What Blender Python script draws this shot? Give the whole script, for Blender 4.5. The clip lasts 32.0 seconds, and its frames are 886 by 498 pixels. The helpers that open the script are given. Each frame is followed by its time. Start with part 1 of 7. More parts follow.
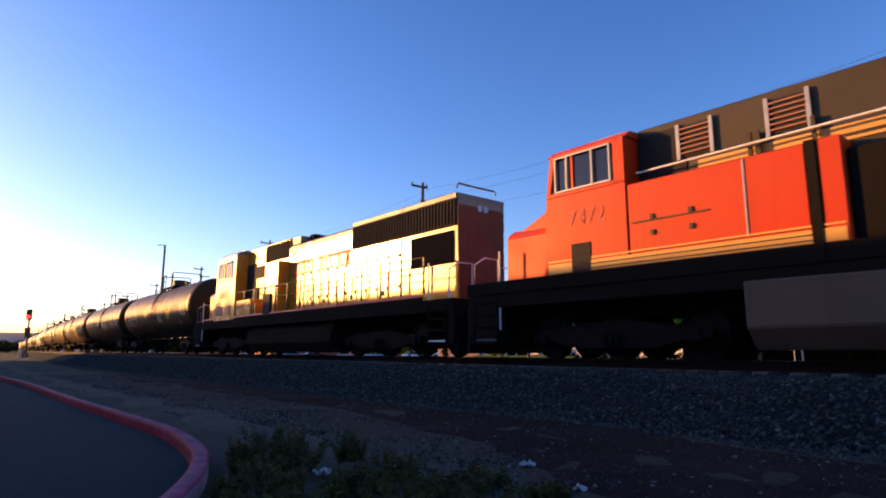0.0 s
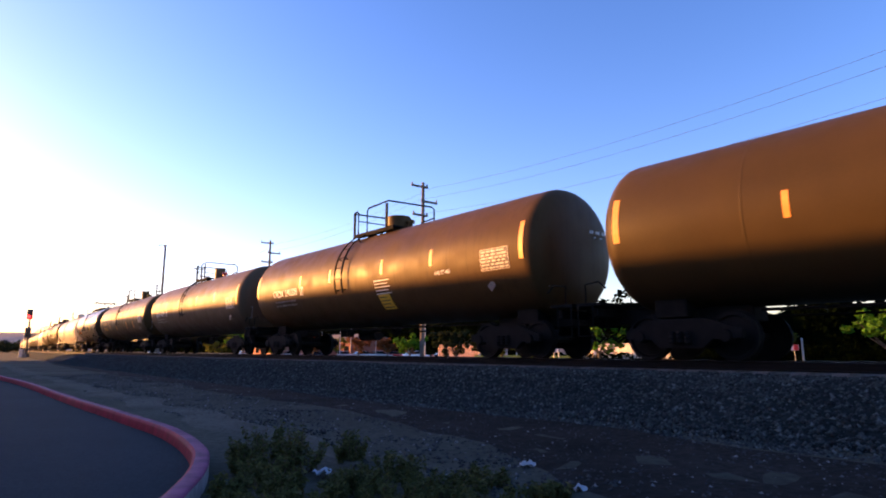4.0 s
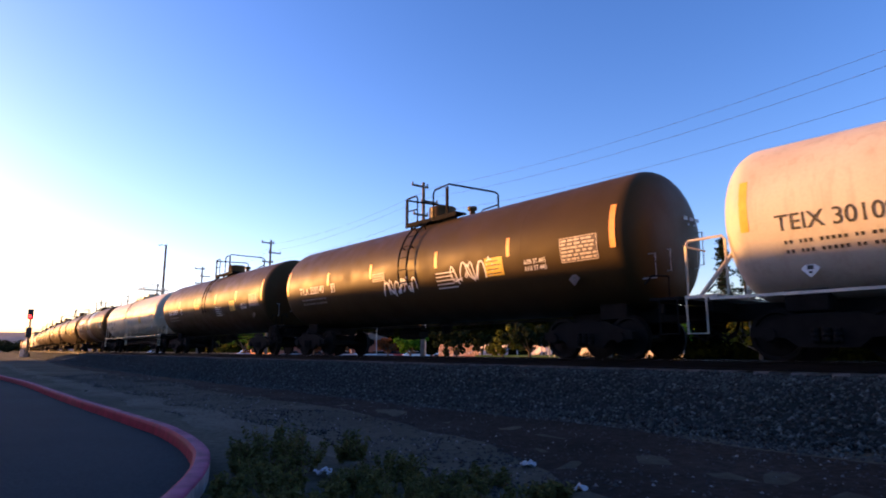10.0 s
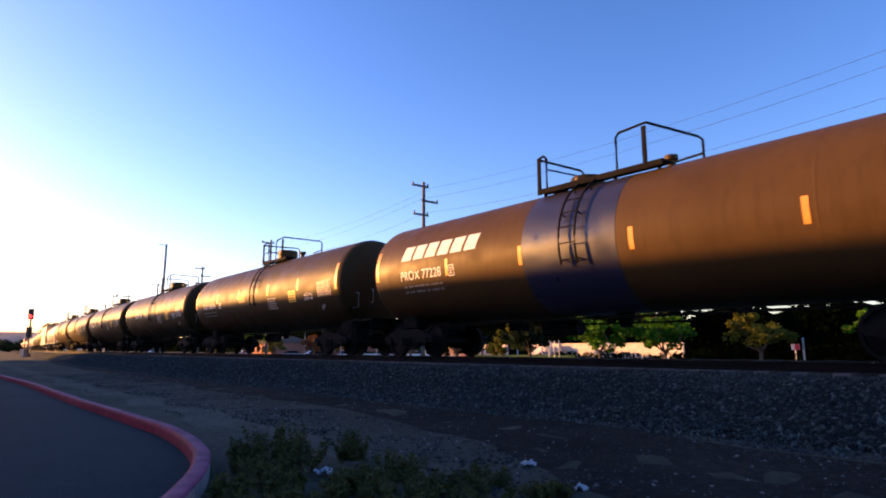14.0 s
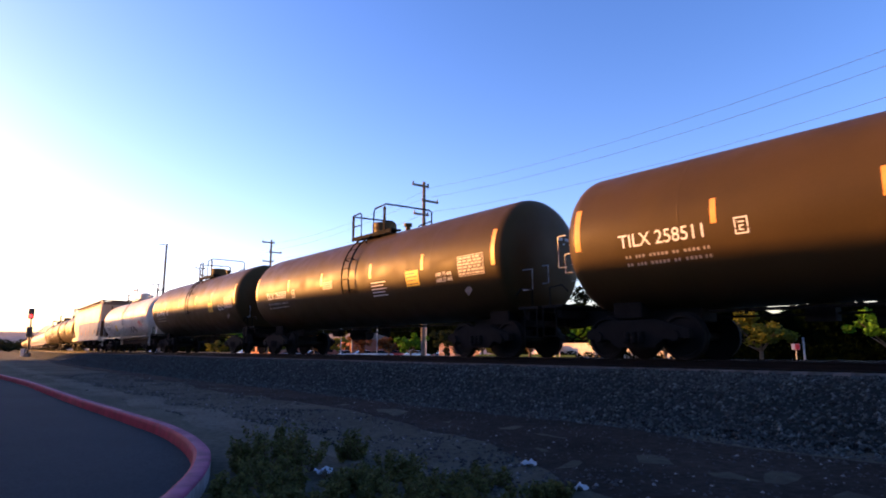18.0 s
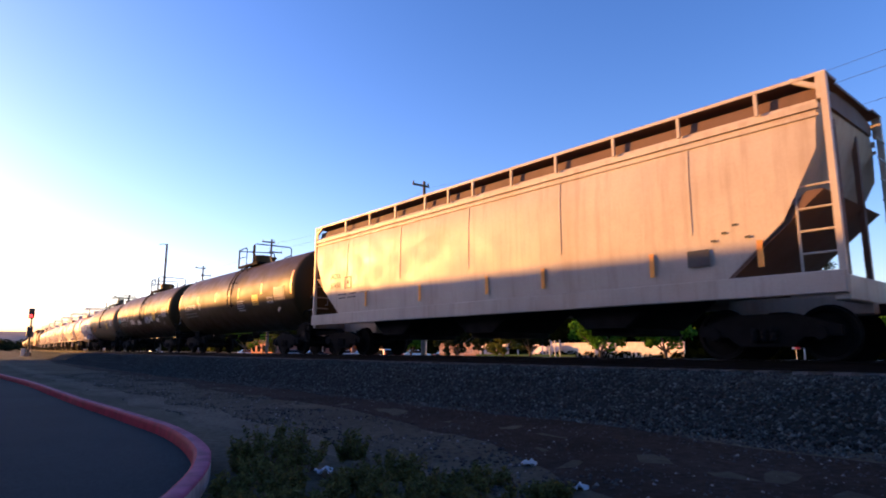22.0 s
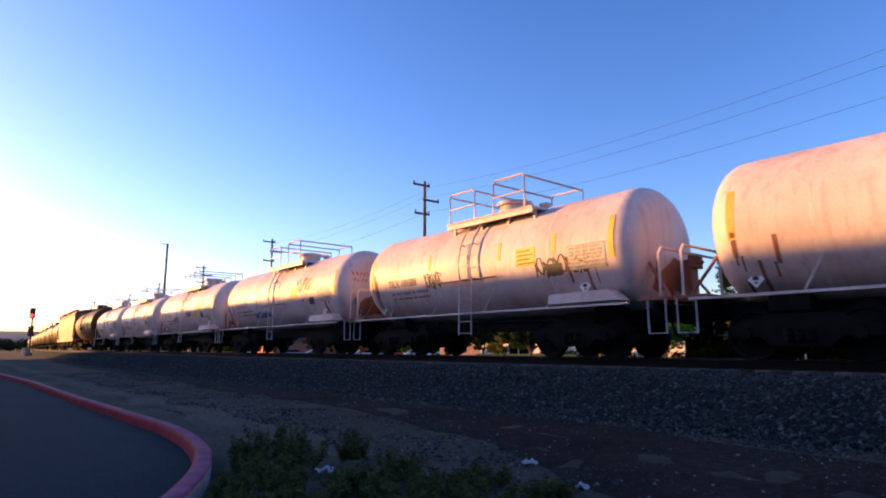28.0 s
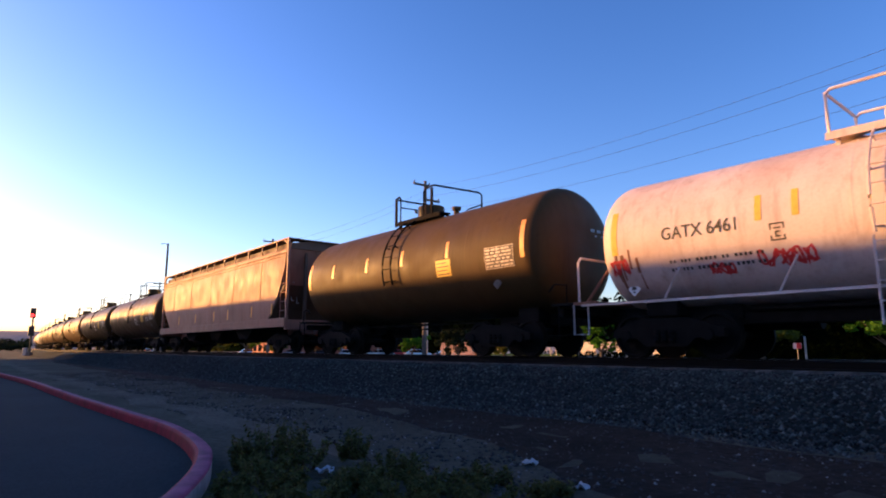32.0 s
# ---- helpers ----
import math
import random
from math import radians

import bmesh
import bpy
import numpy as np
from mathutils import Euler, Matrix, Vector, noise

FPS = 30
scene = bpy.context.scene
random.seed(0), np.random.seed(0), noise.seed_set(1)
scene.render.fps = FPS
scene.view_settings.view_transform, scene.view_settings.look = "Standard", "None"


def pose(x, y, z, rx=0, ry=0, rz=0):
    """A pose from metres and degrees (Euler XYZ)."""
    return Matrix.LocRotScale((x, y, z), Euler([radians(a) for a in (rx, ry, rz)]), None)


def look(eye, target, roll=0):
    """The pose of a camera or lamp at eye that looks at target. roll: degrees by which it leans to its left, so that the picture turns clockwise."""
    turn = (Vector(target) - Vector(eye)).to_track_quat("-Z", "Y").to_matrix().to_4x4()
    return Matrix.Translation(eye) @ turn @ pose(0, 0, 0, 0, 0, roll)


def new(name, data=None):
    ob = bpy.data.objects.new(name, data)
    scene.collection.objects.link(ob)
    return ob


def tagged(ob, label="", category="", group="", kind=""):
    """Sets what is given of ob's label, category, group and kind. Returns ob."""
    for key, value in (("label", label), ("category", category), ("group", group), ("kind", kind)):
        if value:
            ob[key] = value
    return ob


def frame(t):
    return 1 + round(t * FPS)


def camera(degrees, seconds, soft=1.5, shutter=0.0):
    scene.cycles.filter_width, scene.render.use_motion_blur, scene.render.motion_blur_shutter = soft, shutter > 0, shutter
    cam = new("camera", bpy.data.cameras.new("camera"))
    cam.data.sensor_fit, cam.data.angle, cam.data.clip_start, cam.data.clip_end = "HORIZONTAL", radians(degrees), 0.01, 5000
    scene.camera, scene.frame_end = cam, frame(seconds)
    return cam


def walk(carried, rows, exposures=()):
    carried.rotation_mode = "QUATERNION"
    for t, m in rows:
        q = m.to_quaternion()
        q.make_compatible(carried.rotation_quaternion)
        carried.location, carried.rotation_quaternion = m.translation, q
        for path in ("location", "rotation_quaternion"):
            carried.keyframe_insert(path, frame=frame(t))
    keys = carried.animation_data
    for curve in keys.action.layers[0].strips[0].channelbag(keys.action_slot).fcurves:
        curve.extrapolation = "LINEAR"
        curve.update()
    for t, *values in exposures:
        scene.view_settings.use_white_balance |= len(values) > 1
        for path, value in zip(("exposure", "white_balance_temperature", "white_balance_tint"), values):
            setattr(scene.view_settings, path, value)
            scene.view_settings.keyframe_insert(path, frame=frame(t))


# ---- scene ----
cam = camera(73.0, 32.0, soft=1.9, shutter=0.06)
EYE_Z = 1.2
walk(cam, [(0.0, pose(0, 0, EYE_Z, 99.60, 0, 0.0)), (12.0, pose(0, 0, EYE_Z, 99.56, 0, 0.10)),
           (24.0, pose(0, 0, EYE_Z, 99.48, 0, 0.17)), (32.0, pose(0, 0, EYE_Z, 99.44, 0, 0.25))],
     exposures=[(0.0, 1.05, 5500, 12), (1.0, 1.08, 5500, 12), (2.0, 1.60, 5900, 18), (2.5, 1.65, 5950, 19), (5.0, 1.80, 6100, 21), (6.0, 1.82, 6100, 21), (8.0, 1.78, 6080, 21), (9.0, 1.52, 5820, 17), (10.0, 1.40, 5700, 15), (11.0, 1.74, 6040, 20), (12.0, 1.76, 6060, 20), (13.0, 1.46, 5760, 16), (14.0, 1.48, 5780, 16), (15.0, 1.74, 6040, 20), (18.0, 1.70, 6000, 20), (20.0, 1.72, 6020, 20), (21.0, 1.48, 5780, 16), (22.0, 1.40, 5700, 15), (23.0, 1.42, 5720, 15), (24.0, 1.70, 6000, 20), (26.0, 1.70, 6000, 20), (28.5, 1.28, 5540, 13), (32.0, 1.24, 5500, 12)])

# ---- the railway line: one gentle curve, and the evening light ----
RAIL_Z, TIE_Z, BED_Z = 1.0, 0.83, 0.80
PHI0, CURVE, DIST, BEND0, BEND1 = radians(40.64), 6.68e-4, 12.2, 2.37, 130.0
SPEED, SLOWING = 14.791, 0.0286      # at mid-clip; the train brakes gently
SUN_AZ, SUN_EL = -72.0, 8.3      # degrees: azimuth from +y (minus: to the left), height


def along(s):
    """Centre of the line at arc s (ahead of the foot point) and its heading."""
    p = Vector((DIST * math.cos(PHI0), DIST * math.sin(PHI0)))
    a = min(s, BEND0)
    p = p + a * Vector((-math.sin(PHI0), math.cos(PHI0)))
    phi = PHI0
    if s > BEND0:
        b = min(s, BEND1) - BEND0
        phi1 = PHI0 - CURVE * b
        # integral of (-sin, cos) along the arc
        p = p + Vector((math.cos(PHI0) - math.cos(phi1), math.sin(PHI0) - math.sin(phi1))) / CURVE
        phi = phi1
        if s > BEND1:
            p = p + (s - BEND1) * Vector((-math.sin(phi), math.cos(phi)))
    return p, phi


def run(t):
    """How far the train has gone t seconds after the start."""
    return SPEED * t - SLOWING * ((t - 16.0) ** 2 - 256.0) / 2


def beside(s, u, z):
    """A place at arc s, u metres beyond the line (minus: on the near side)."""
    p, phi = along(s)
    return (p.x + u * math.cos(phi), p.y + u * math.sin(phi), z)


def on_line(s, z=RAIL_Z):
    """Pose of a vehicle whose centre is at arc s: x forward, y away from the near side."""
    p, phi = along(s)
    return pose(p.x, p.y, z, 0, 0, math.degrees(phi) - 90)


# ---- light ----
world = bpy.data.worlds.new("evening_sky")
scene.world = world
world.use_nodes = True
wn = world.node_tree
wn.nodes.clear()
sky = wn.nodes.new("ShaderNodeTexSky")
sky.sky_type = "NISHITA"
sky.sun_disc = False
sky.sun_elevation = radians(SUN_EL)
sky.sun_rotation = radians(SUN_AZ)
sky.air_density, sky.dust_density, sky.ozone_density = 1.0, 0.75, 2.4
bg = wn.nodes.new("ShaderNodeBackground")
bg.inputs["Strength"].default_value = 0.118
wout = wn.nodes.new("ShaderNodeOutputWorld")
vivid = wn.nodes.new("ShaderNodeHueSaturation")
vivid.inputs["Hue"].default_value, vivid.inputs["Saturation"].default_value = 0.5035, 1.16
wn.links.new(sky.outputs[0], vivid.inputs["Color"])
rosy = wn.nodes.new("ShaderNodeMix")
rosy.data_type, rosy.blend_type = "RGBA", "MULTIPLY"
rosy.inputs[0].default_value, rosy.inputs[7].default_value = 1.0, (1.24, 0.94, 0.98, 1)
wn.links.new(vivid.outputs[0], rosy.inputs[6])
deep = wn.nodes.new("ShaderNodeGamma")
deep.inputs["Gamma"].default_value = 1.2
wn.links.new(rosy.outputs[2], deep.inputs["Color"])
wn.links.new(deep.outputs[0], bg.inputs["Color"])
wn.links.new(bg.outputs[0], wout.inputs["Surface"])

sun_data = bpy.data.lights.new("sun", "SUN")
sun_data.energy, sun_data.angle, sun_data.color = 4.8, radians(0.53), (1.0, 0.435, 0.082)
sun = new("sun", sun_data)
_az, _el = radians(SUN_AZ), radians(SUN_EL)
_to_sun = Vector((math.sin(_az) * math.cos(_el), math.cos(_az) * math.cos(_el), math.sin(_el)))
sun.matrix_world = look(_to_sun * 200, (0, 0, 0))


# ---- materials ----
def mat_new(name):
    m = bpy.data.materials.new(name)
    m.use_nodes = True
    nt = m.node_tree
    nt.nodes.clear()
    out = nt.nodes.new("ShaderNodeOutputMaterial")
    b = nt.nodes.new("ShaderNodeBsdfPrincipled")
    nt.links.new(b.outputs[0], out.inputs["Surface"])
    return m, nt, b


def tex(nt, scale, detail=4.0, stretch=(1, 1, 1), rough=0.55, coord="Object"):
    c = nt.nodes.new("ShaderNodeTexCoord")
    mp = nt.nodes.new("ShaderNodeMapping")
    mp.inputs["Scale"].default_value = stretch
    n = nt.nodes.new("ShaderNodeTexNoise")
    n.inputs["Scale"].default_value, n.inputs["Detail"].default_value, n.inputs["Roughness"].default_value = scale, detail, rough
    nt.links.new(c.outputs[coord], mp.inputs["Vector"])
    nt.links.new(mp.outputs[0], n.inputs["Vector"])
    return n.outputs["Fac"]


def ramp(nt, fac, a, b, lo=0.0, hi=1.0):
    r = nt.nodes.new("ShaderNodeMapRange")
    r.inputs["From Min"].default_value, r.inputs["From Max"].default_value = a, b
    r.inputs["To Min"].default_value, r.inputs["To Max"].default_value = lo, hi
    nt.links.new(fac, r.inputs["Value"])
    return r.outputs[0]


def mix(nt, fac, a, b):
    m = nt.nodes.new("ShaderNodeMix")
    m.data_type = "RGBA"
    for sock, v in ((m.inputs[0], fac), (m.inputs[6], a), (m.inputs[7], b)):
        if isinstance(v, (tuple, list)):
            sock.default_value = (*v, 1)
        elif isinstance(v, (int, float)):
            sock.default_value = v
        else:
            nt.links.new(v, sock)
    return m.outputs[2]


def bump(nt, b, fac, strength=0.2, dist=0.01):
    n = nt.nodes.new("ShaderNodeBump")
    n.inputs["Strength"].default_value, n.inputs["Distance"].default_value = strength, dist
    nt.links.new(fac, n.inputs["Height"])
    nt.links.new(n.outputs[0], b.inputs["Normal"])


def paint(name, color, dirt=(0.05, 0.035, 0.025), rough=0.42, amount=0.5, streak=True, metallic=0.0, spec=0.5, sheen=None):
    """Weathered vehicle paint: road film in patches, and streaks that run down."""
    m, nt, b = mat_new(name)
    patch = ramp(nt, tex(nt, 0.55, 5), 0.40, 0.75, 0, amount)
    c = mix(nt, patch, color, dirt)
    if streak:
        run = ramp(nt, tex(nt, 1.0, 6, (5.0, 5.0, 0.35), 0.65), 0.50, 0.78, 0, amount * 0.9)
        c = mix(nt, run, c, tuple(v * 0.75 for v in dirt))
    fine = tex(nt, 22, 3)
    c = mix(nt, ramp(nt, fine, 0.45, 0.8, 0, amount * 0.35), c, dirt)
    nt.links.new(c, b.inputs["Base Color"])
    nt.links.new(ramp(nt, tex(nt, 1.7, 5), 0.3, 0.7, rough - 0.07, rough + 0.13), b.inputs["Roughness"])
    b.inputs["Metallic"].default_value = metallic
    b.inputs["Specular IOR Level"].default_value = spec
    if sheen:
        b.inputs["Specular Tint"].default_value = (*sheen, 1)
    bump(nt, b, tex(nt, 2.2, 3), 0.25, 0.012)
    return m


def plain(name, color, rough=0.6, metallic=0.0, vary=0.25, scale=6.0, spec=0.5):
    m, nt, b = mat_new(name)
    dark = tuple(v * (1 - vary) for v in color)
    lite = tuple(min(1, v * (1 + vary * 0.5)) for v in color)
    nt.links.new(mix(nt, ramp(nt, tex(nt, scale, 5), 0.3, 0.7), dark, lite), b.inputs["Base Color"])
    b.inputs["Roughness"].default_value, b.inputs["Metallic"].default_value = rough, metallic
    b.inputs["Specular IOR Level"].default_value = spec
    bump(nt, b, tex(nt, scale * 5, 3), 0.15, 0.004)
    return m


def ground_mat(name, a, b_, big=0.25, small=18.0, rough=0.95, bump_d=0.03):
    m, nt, b = mat_new(name)
    c = mix(nt, ramp(nt, tex(nt, big, 6, coord="Object"), 0.35, 0.65), a, b_)
    c = mix(nt, ramp(nt, tex(nt, small, 4), 0.35, 0.75, 0, 0.7), c, tuple(v * 0.45 for v in a))
    nt.links.new(c, b.inputs["Base Color"])
    b.inputs["Roughness"].default_value = rough
    b.inputs["Specular IOR Level"].default_value = 0.04
    bump(nt, b, tex(nt, small * 1.5, 5), 0.5, bump_d)
    return m


def island_mat(name, dark, light, rough=0.9, spec=0.3, pale=None):
    """Loose pieces: each island has a shade of its own."""
    m, nt, b = mat_new(name)
    g = nt.nodes.new("ShaderNodeNewGeometry")
    c = mix(nt, g.outputs["Random Per Island"], dark, light)
    if pale:      # one piece in twelve is a pale one
        c = mix(nt, ramp(nt, g.outputs["Random Per Island"], 0.915, 0.925), c, pale)
    c = mix(nt, ramp(nt, tex(nt, 30, 3), 0.3, 0.8, 0, 0.4), c, tuple(v * 0.6 for v in dark))
    nt.links.new(c, b.inputs["Base Color"])
    b.inputs["Roughness"].default_value = rough
    b.inputs["Specular IOR Level"].default_value = spec
    return m


def leaf_mat(name, dark, light, spec=0.10):
    m, nt, b = mat_new(name)
    g = nt.nodes.new("ShaderNodeNewGeometry")
    c = mix(nt, g.outputs["Random Per Island"], dark, light)
    nt.links.new(c, b.inputs["Base Color"])
    b.inputs["Roughness"].default_value = 0.7
    b.inputs["Specular IOR Level"].default_value = spec
    t = nt.nodes.new("ShaderNodeBsdfTranslucent")
    nt.links.new(c, t.inputs["Color"])
    mx = nt.nodes.new("ShaderNodeMixShader")
    mx.inputs[0].default_value = 0.35
    out = [n for n in nt.nodes if n.type == "OUTPUT_MATERIAL"][0]
    nt.links.new(b.outputs[0], mx.inputs[1])
    nt.links.new(t.outputs[0], mx.inputs[2])
    nt.links.new(mx.outputs[0], out.inputs["Surface"])
    return m


def glow(name, color, strength):
    m, nt, b = mat_new(name)
    b.inputs["Base Color"].default_value = (*color, 1)
    b.inputs["Emission Color"].default_value = (*color, 1)
    b.inputs["Emission Strength"].default_value = strength
    return m


def glass_mat(name, color, rough=0.05):
    m, nt, b = mat_new(name)
    b.inputs["Base Color"].default_value = (*color, 1)
    b.inputs["Roughness"].default_value = rough
    b.inputs["Specular IOR Level"].default_value = 0.45
    return m


PAINT = {
    "black": paint("tank_black", (0.042, 0.0272, 0.0110), (0.064, 0.0392, 0.0150), 0.46, 0.8, spec=0.12, sheen=(1.0, 0.82, 0.6)),
    "brown": paint("tank_brown", (0.078, 0.0450, 0.0175), (0.050, 0.0290, 0.0120), 0.46, 0.7, spec=0.12, sheen=(1.0, 0.82, 0.6)),
    "gloss": paint("tank_gloss_brown", (0.052, 0.031, 0.0125), (0.062, 0.037, 0.015), 0.27, 0.5, spec=0.40, sheen=(1.0, 0.82, 0.6)),
    "grey": paint("tank_grey", (0.110, 0.075, 0.043), (0.075, 0.048, 0.025), 0.46, 0.6, spec=0.12, sheen=(1.0, 0.85, 0.66)),
    "olive": paint("tank_olive", (0.082, 0.050, 0.017), (0.05, 0.029, 0.011), 0.46, 0.45, spec=0.13),
    "umber": paint("tank_umber", (0.080, 0.046, 0.017), (0.045, 0.026, 0.010), 0.55, 0.55, spec=0.12),
    "grime": paint("rust_grime", (0.30, 0.13, 0.075), (0.10, 0.045, 0.03), 0.6, 0.8, spec=0.25),
    "drab": paint("tank_drab", (0.135, 0.108, 0.068), (0.095, 0.068, 0.038), 0.48, 0.5, spec=0.12),
    "white": paint("tank_white", (0.54, 0.50, 0.41), (0.28, 0.18, 0.11), 0.45, 0.45, spec=0.22),
    "acid": paint("tank_acid_white", (0.66, 0.57, 0.53), (0.36, 0.19, 0.12), 0.46, 0.6, spec=0.25),
    "silver": paint("tank_cream", (0.50, 0.455, 0.315), (0.33, 0.24, 0.15), 0.42, 0.35, spec=0.25),
    "hopper": paint("hopper_cream", (0.45, 0.385, 0.305), (0.25, 0.17, 0.11), 0.46, 0.5, spec=0.22),
    "rust": paint("hopper_rust", (0.34, 0.165, 0.115), (0.17, 0.08, 0.05), 0.55, 0.6, spec=0.15),
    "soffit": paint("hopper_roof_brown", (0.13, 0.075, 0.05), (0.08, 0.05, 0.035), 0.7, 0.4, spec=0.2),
    "orange": paint("loco_orange", (0.53, 0.042, 0.004), (0.30, 0.04, 0.010), 0.45, 0.35, spec=0.3, sheen=(1.0, 0.8, 0.5)),
    "locoblack": paint("loco_black", (0.036, 0.030, 0.021), (0.075, 0.055, 0.034), 0.5, 0.55, spec=0.3, sheen=(1.0, 0.85, 0.6)),
    # shade below the deck is put into this near-black underframe paint
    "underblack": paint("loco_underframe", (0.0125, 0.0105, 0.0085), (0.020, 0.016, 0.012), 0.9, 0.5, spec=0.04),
    "tankgrey": paint("fuel_tank_grey", (0.125, 0.095, 0.070), (0.08, 0.06, 0.045), 0.7, 0.5, spec=0.15),
    # dark orange-brown for the hood end that faces away from the sun
    "sooty_shade": paint("shaded_orange", (0.16, 0.045, 0.015), (0.05, 0.02, 0.01), 0.6, 0.6, spec=0.2),
    "armour": paint("loco_yellow", (0.62, 0.262, 0.011), (0.36, 0.12, 0.02), 0.21, 0.35, spec=0.6, sheen=(1.0, 0.88, 0.68)),
    "locogrey": paint("loco_grey", (0.20, 0.155, 0.10), (0.11, 0.085, 0.055), 0.45, 0.4),
    "gold": paint("stripe_yellow", (0.62, 0.33, 0.04), (0.3, 0.15, 0.03), 0.4, 0.2, streak=False),
    "red": paint("stripe_red", (0.55, 0.03, 0.025), (0.3, 0.03, 0.02), 0.4, 0.2, streak=False),
}
# near-black base colours: under-train shade is put into steel, wheels and rails
STEEL = plain("dark_steel", (0.0105, 0.0095, 0.0088), 0.9, 0.0, 0.4, 4, 0.08)
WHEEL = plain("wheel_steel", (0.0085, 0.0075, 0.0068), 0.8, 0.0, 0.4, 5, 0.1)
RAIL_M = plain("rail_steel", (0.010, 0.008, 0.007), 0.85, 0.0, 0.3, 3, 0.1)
RAIL_TOP = plain("polished_rail", (0.16, 0.15, 0.14), 0.35, 1.0, 0.15, 3)
CONCRETE = plain("tie_concrete", (0.13, 0.12, 0.11), 0.9, 0.0, 0.35, 5)
REFLEX = plain("reflective_tape", (0.85, 0.33, 0.03), 0.45, 0.0, 0.15, 5)
WHITE_T = plain("stencil_white", (0.75, 0.73, 0.70), 0.6, 0.0, 0.15, 9)
YELLOW_T = plain("stencil_yellow", (0.75, 0.38, 0.04), 0.6, 0.0, 0.15, 9)
DIM_T = plain("faint_stencil", (0.34, 0.31, 0.27), 0.6, 0.0, 0.2, 9)
BLACK_T = plain("stencil_black", (0.04, 0.035, 0.03), 0.6, 0.0, 0.2, 9)
RED_T = plain("stencil_red", (0.55, 0.03, 0.03), 0.6, 0.0, 0.2, 9)
ORANGE_T = plain("stencil_orange", (0.80, 0.27, 0.03), 0.6, 0.0, 0.15, 9)
YELLOW_P = plain("yellow_placard", (0.70, 0.44, 0.03), 0.55, 0.0, 0.15, 7)
PALE_T = plain("panel_print", (0.52, 0.44, 0.36), 0.6, 0.0, 0.3, 12)
DATA_P = plain("data_panel", (0.38, 0.31, 0.24), 0.6, 0.0, 0.35, 12)
GLASS = glass_mat("dark_glass", (0.008, 0.009, 0.011))
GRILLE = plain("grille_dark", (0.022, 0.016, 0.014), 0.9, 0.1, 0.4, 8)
ASPHALT = ground_mat("lot_asphalt", (0.0167, 0.0312, 0.0395), (0.0241, 0.0430, 0.0532), 0.35, 35, 0.85, 0.006)
DIRT = ground_mat("dirt", (0.0530, 0.0574, 0.0435), (0.1018, 0.1073, 0.0792), 0.3, 9, 0.95, 0.03)
SOIL_M = ground_mat("dark_soil", (0.0210, 0.0200, 0.0165), (0.0400, 0.0380, 0.0315), 0.5, 10, 0.95, 0.03)
PATH_M = ground_mat("dusty_path", (0.0837, 0.0859, 0.0662), (0.1352, 0.1356, 0.1047), 0.6, 14, 0.95, 0.02)
BALLAST_M = ground_mat("ballast_bed", (0.0190, 0.0259, 0.0246), (0.0334, 0.0431, 0.0404), 0.5, 22, 0.95, 0.05)
STONE_M = island_mat("ballast_stone", (0.0066, 0.0080, 0.0082), (0.0664, 0.0887, 0.0820), pale=(0.1121, 0.1419, 0.1313))
PEBBLE_M = island_mat("pale_pebble", (0.0180, 0.0207, 0.0207), (0.0630, 0.0702, 0.0684), pale=(0.1800, 0.1935, 0.1890))
GRASS_M = ground_mat("far_grass", (0.035, 0.055, 0.012), (0.055, 0.075, 0.015), 0.2, 6, 0.95, 0.05)
KERB_RED = plain("kerb_red_paint", (0.3960, 0.0072, 0.0312), 0.7, 0.0, 0.4, 4, 0.2)
# worn red of the kerb top, with the sky's mauve light mixed in
KERB_TOP = plain("kerb_worn_skylit", (0.2600, 0.0676, 0.1365), 0.75, 0.0, 0.5, 5, 0.2)
KERB_GREY = plain("kerb_concrete", (0.30, 0.28, 0.26), 0.9, 0.0, 0.3, 6)
BARK = plain("bark", (0.10, 0.07, 0.045), 0.95, 0.0, 0.4, 10)
POLE_WOOD = plain("pole_wood", (0.13, 0.10, 0.075), 0.9, 0.0, 0.35, 3)
WIRE_M = plain("wire", (0.05, 0.05, 0.05), 0.6, 0.3, 0.1, 1)
WEED = leaf_mat("weed_leaf", (0.0453, 0.0590, 0.0202), (0.1210, 0.1297, 0.0434))
LEAF_A = leaf_mat("tree_leaf", (0.022, 0.070, 0.004), (0.10, 0.235, 0.010))
LEAF_B = leaf_mat("autumn_leaf", (0.060, 0.065, 0.008), (0.17, 0.17, 0.018))
LEAF_R = leaf_mat("red_leaf", (0.075, 0.026, 0.008), (0.20, 0.075, 0.02))
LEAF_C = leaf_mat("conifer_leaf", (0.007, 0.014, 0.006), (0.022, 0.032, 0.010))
# leaves near black: the shade in hedge and tree row is in the colour
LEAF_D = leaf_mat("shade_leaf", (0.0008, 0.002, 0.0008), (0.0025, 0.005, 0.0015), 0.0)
LAWN_M = ground_mat("sunlit_lawn", (0.12, 0.16, 0.02), (0.18, 0.21, 0.03), 0.2, 6, 0.95, 0.05)
DARK_P = plain("dark_placard", (0.07, 0.05, 0.045), 0.6, 0.0, 0.2, 9)
FADED = plain("faded_black", (0.43, 0.039, 0.007), 0.6, 0.0, 0.2, 9)
FENCE_M = plain("fence_board", (0.30, 0.19, 0.17), 0.9, 0.0, 0.35, 3)
WHITEWASH = plain("whitewash", (0.72, 0.60, 0.55), 0.85, 0.0, 0.2, 3)
WALL_M = plain("stucco", (0.62, 0.52, 0.40), 0.9, 0.0, 0.2, 2)
ROSE_M = plain("rose_wall", (0.42, 0.17, 0.10), 0.9, 0.0, 0.2, 2)
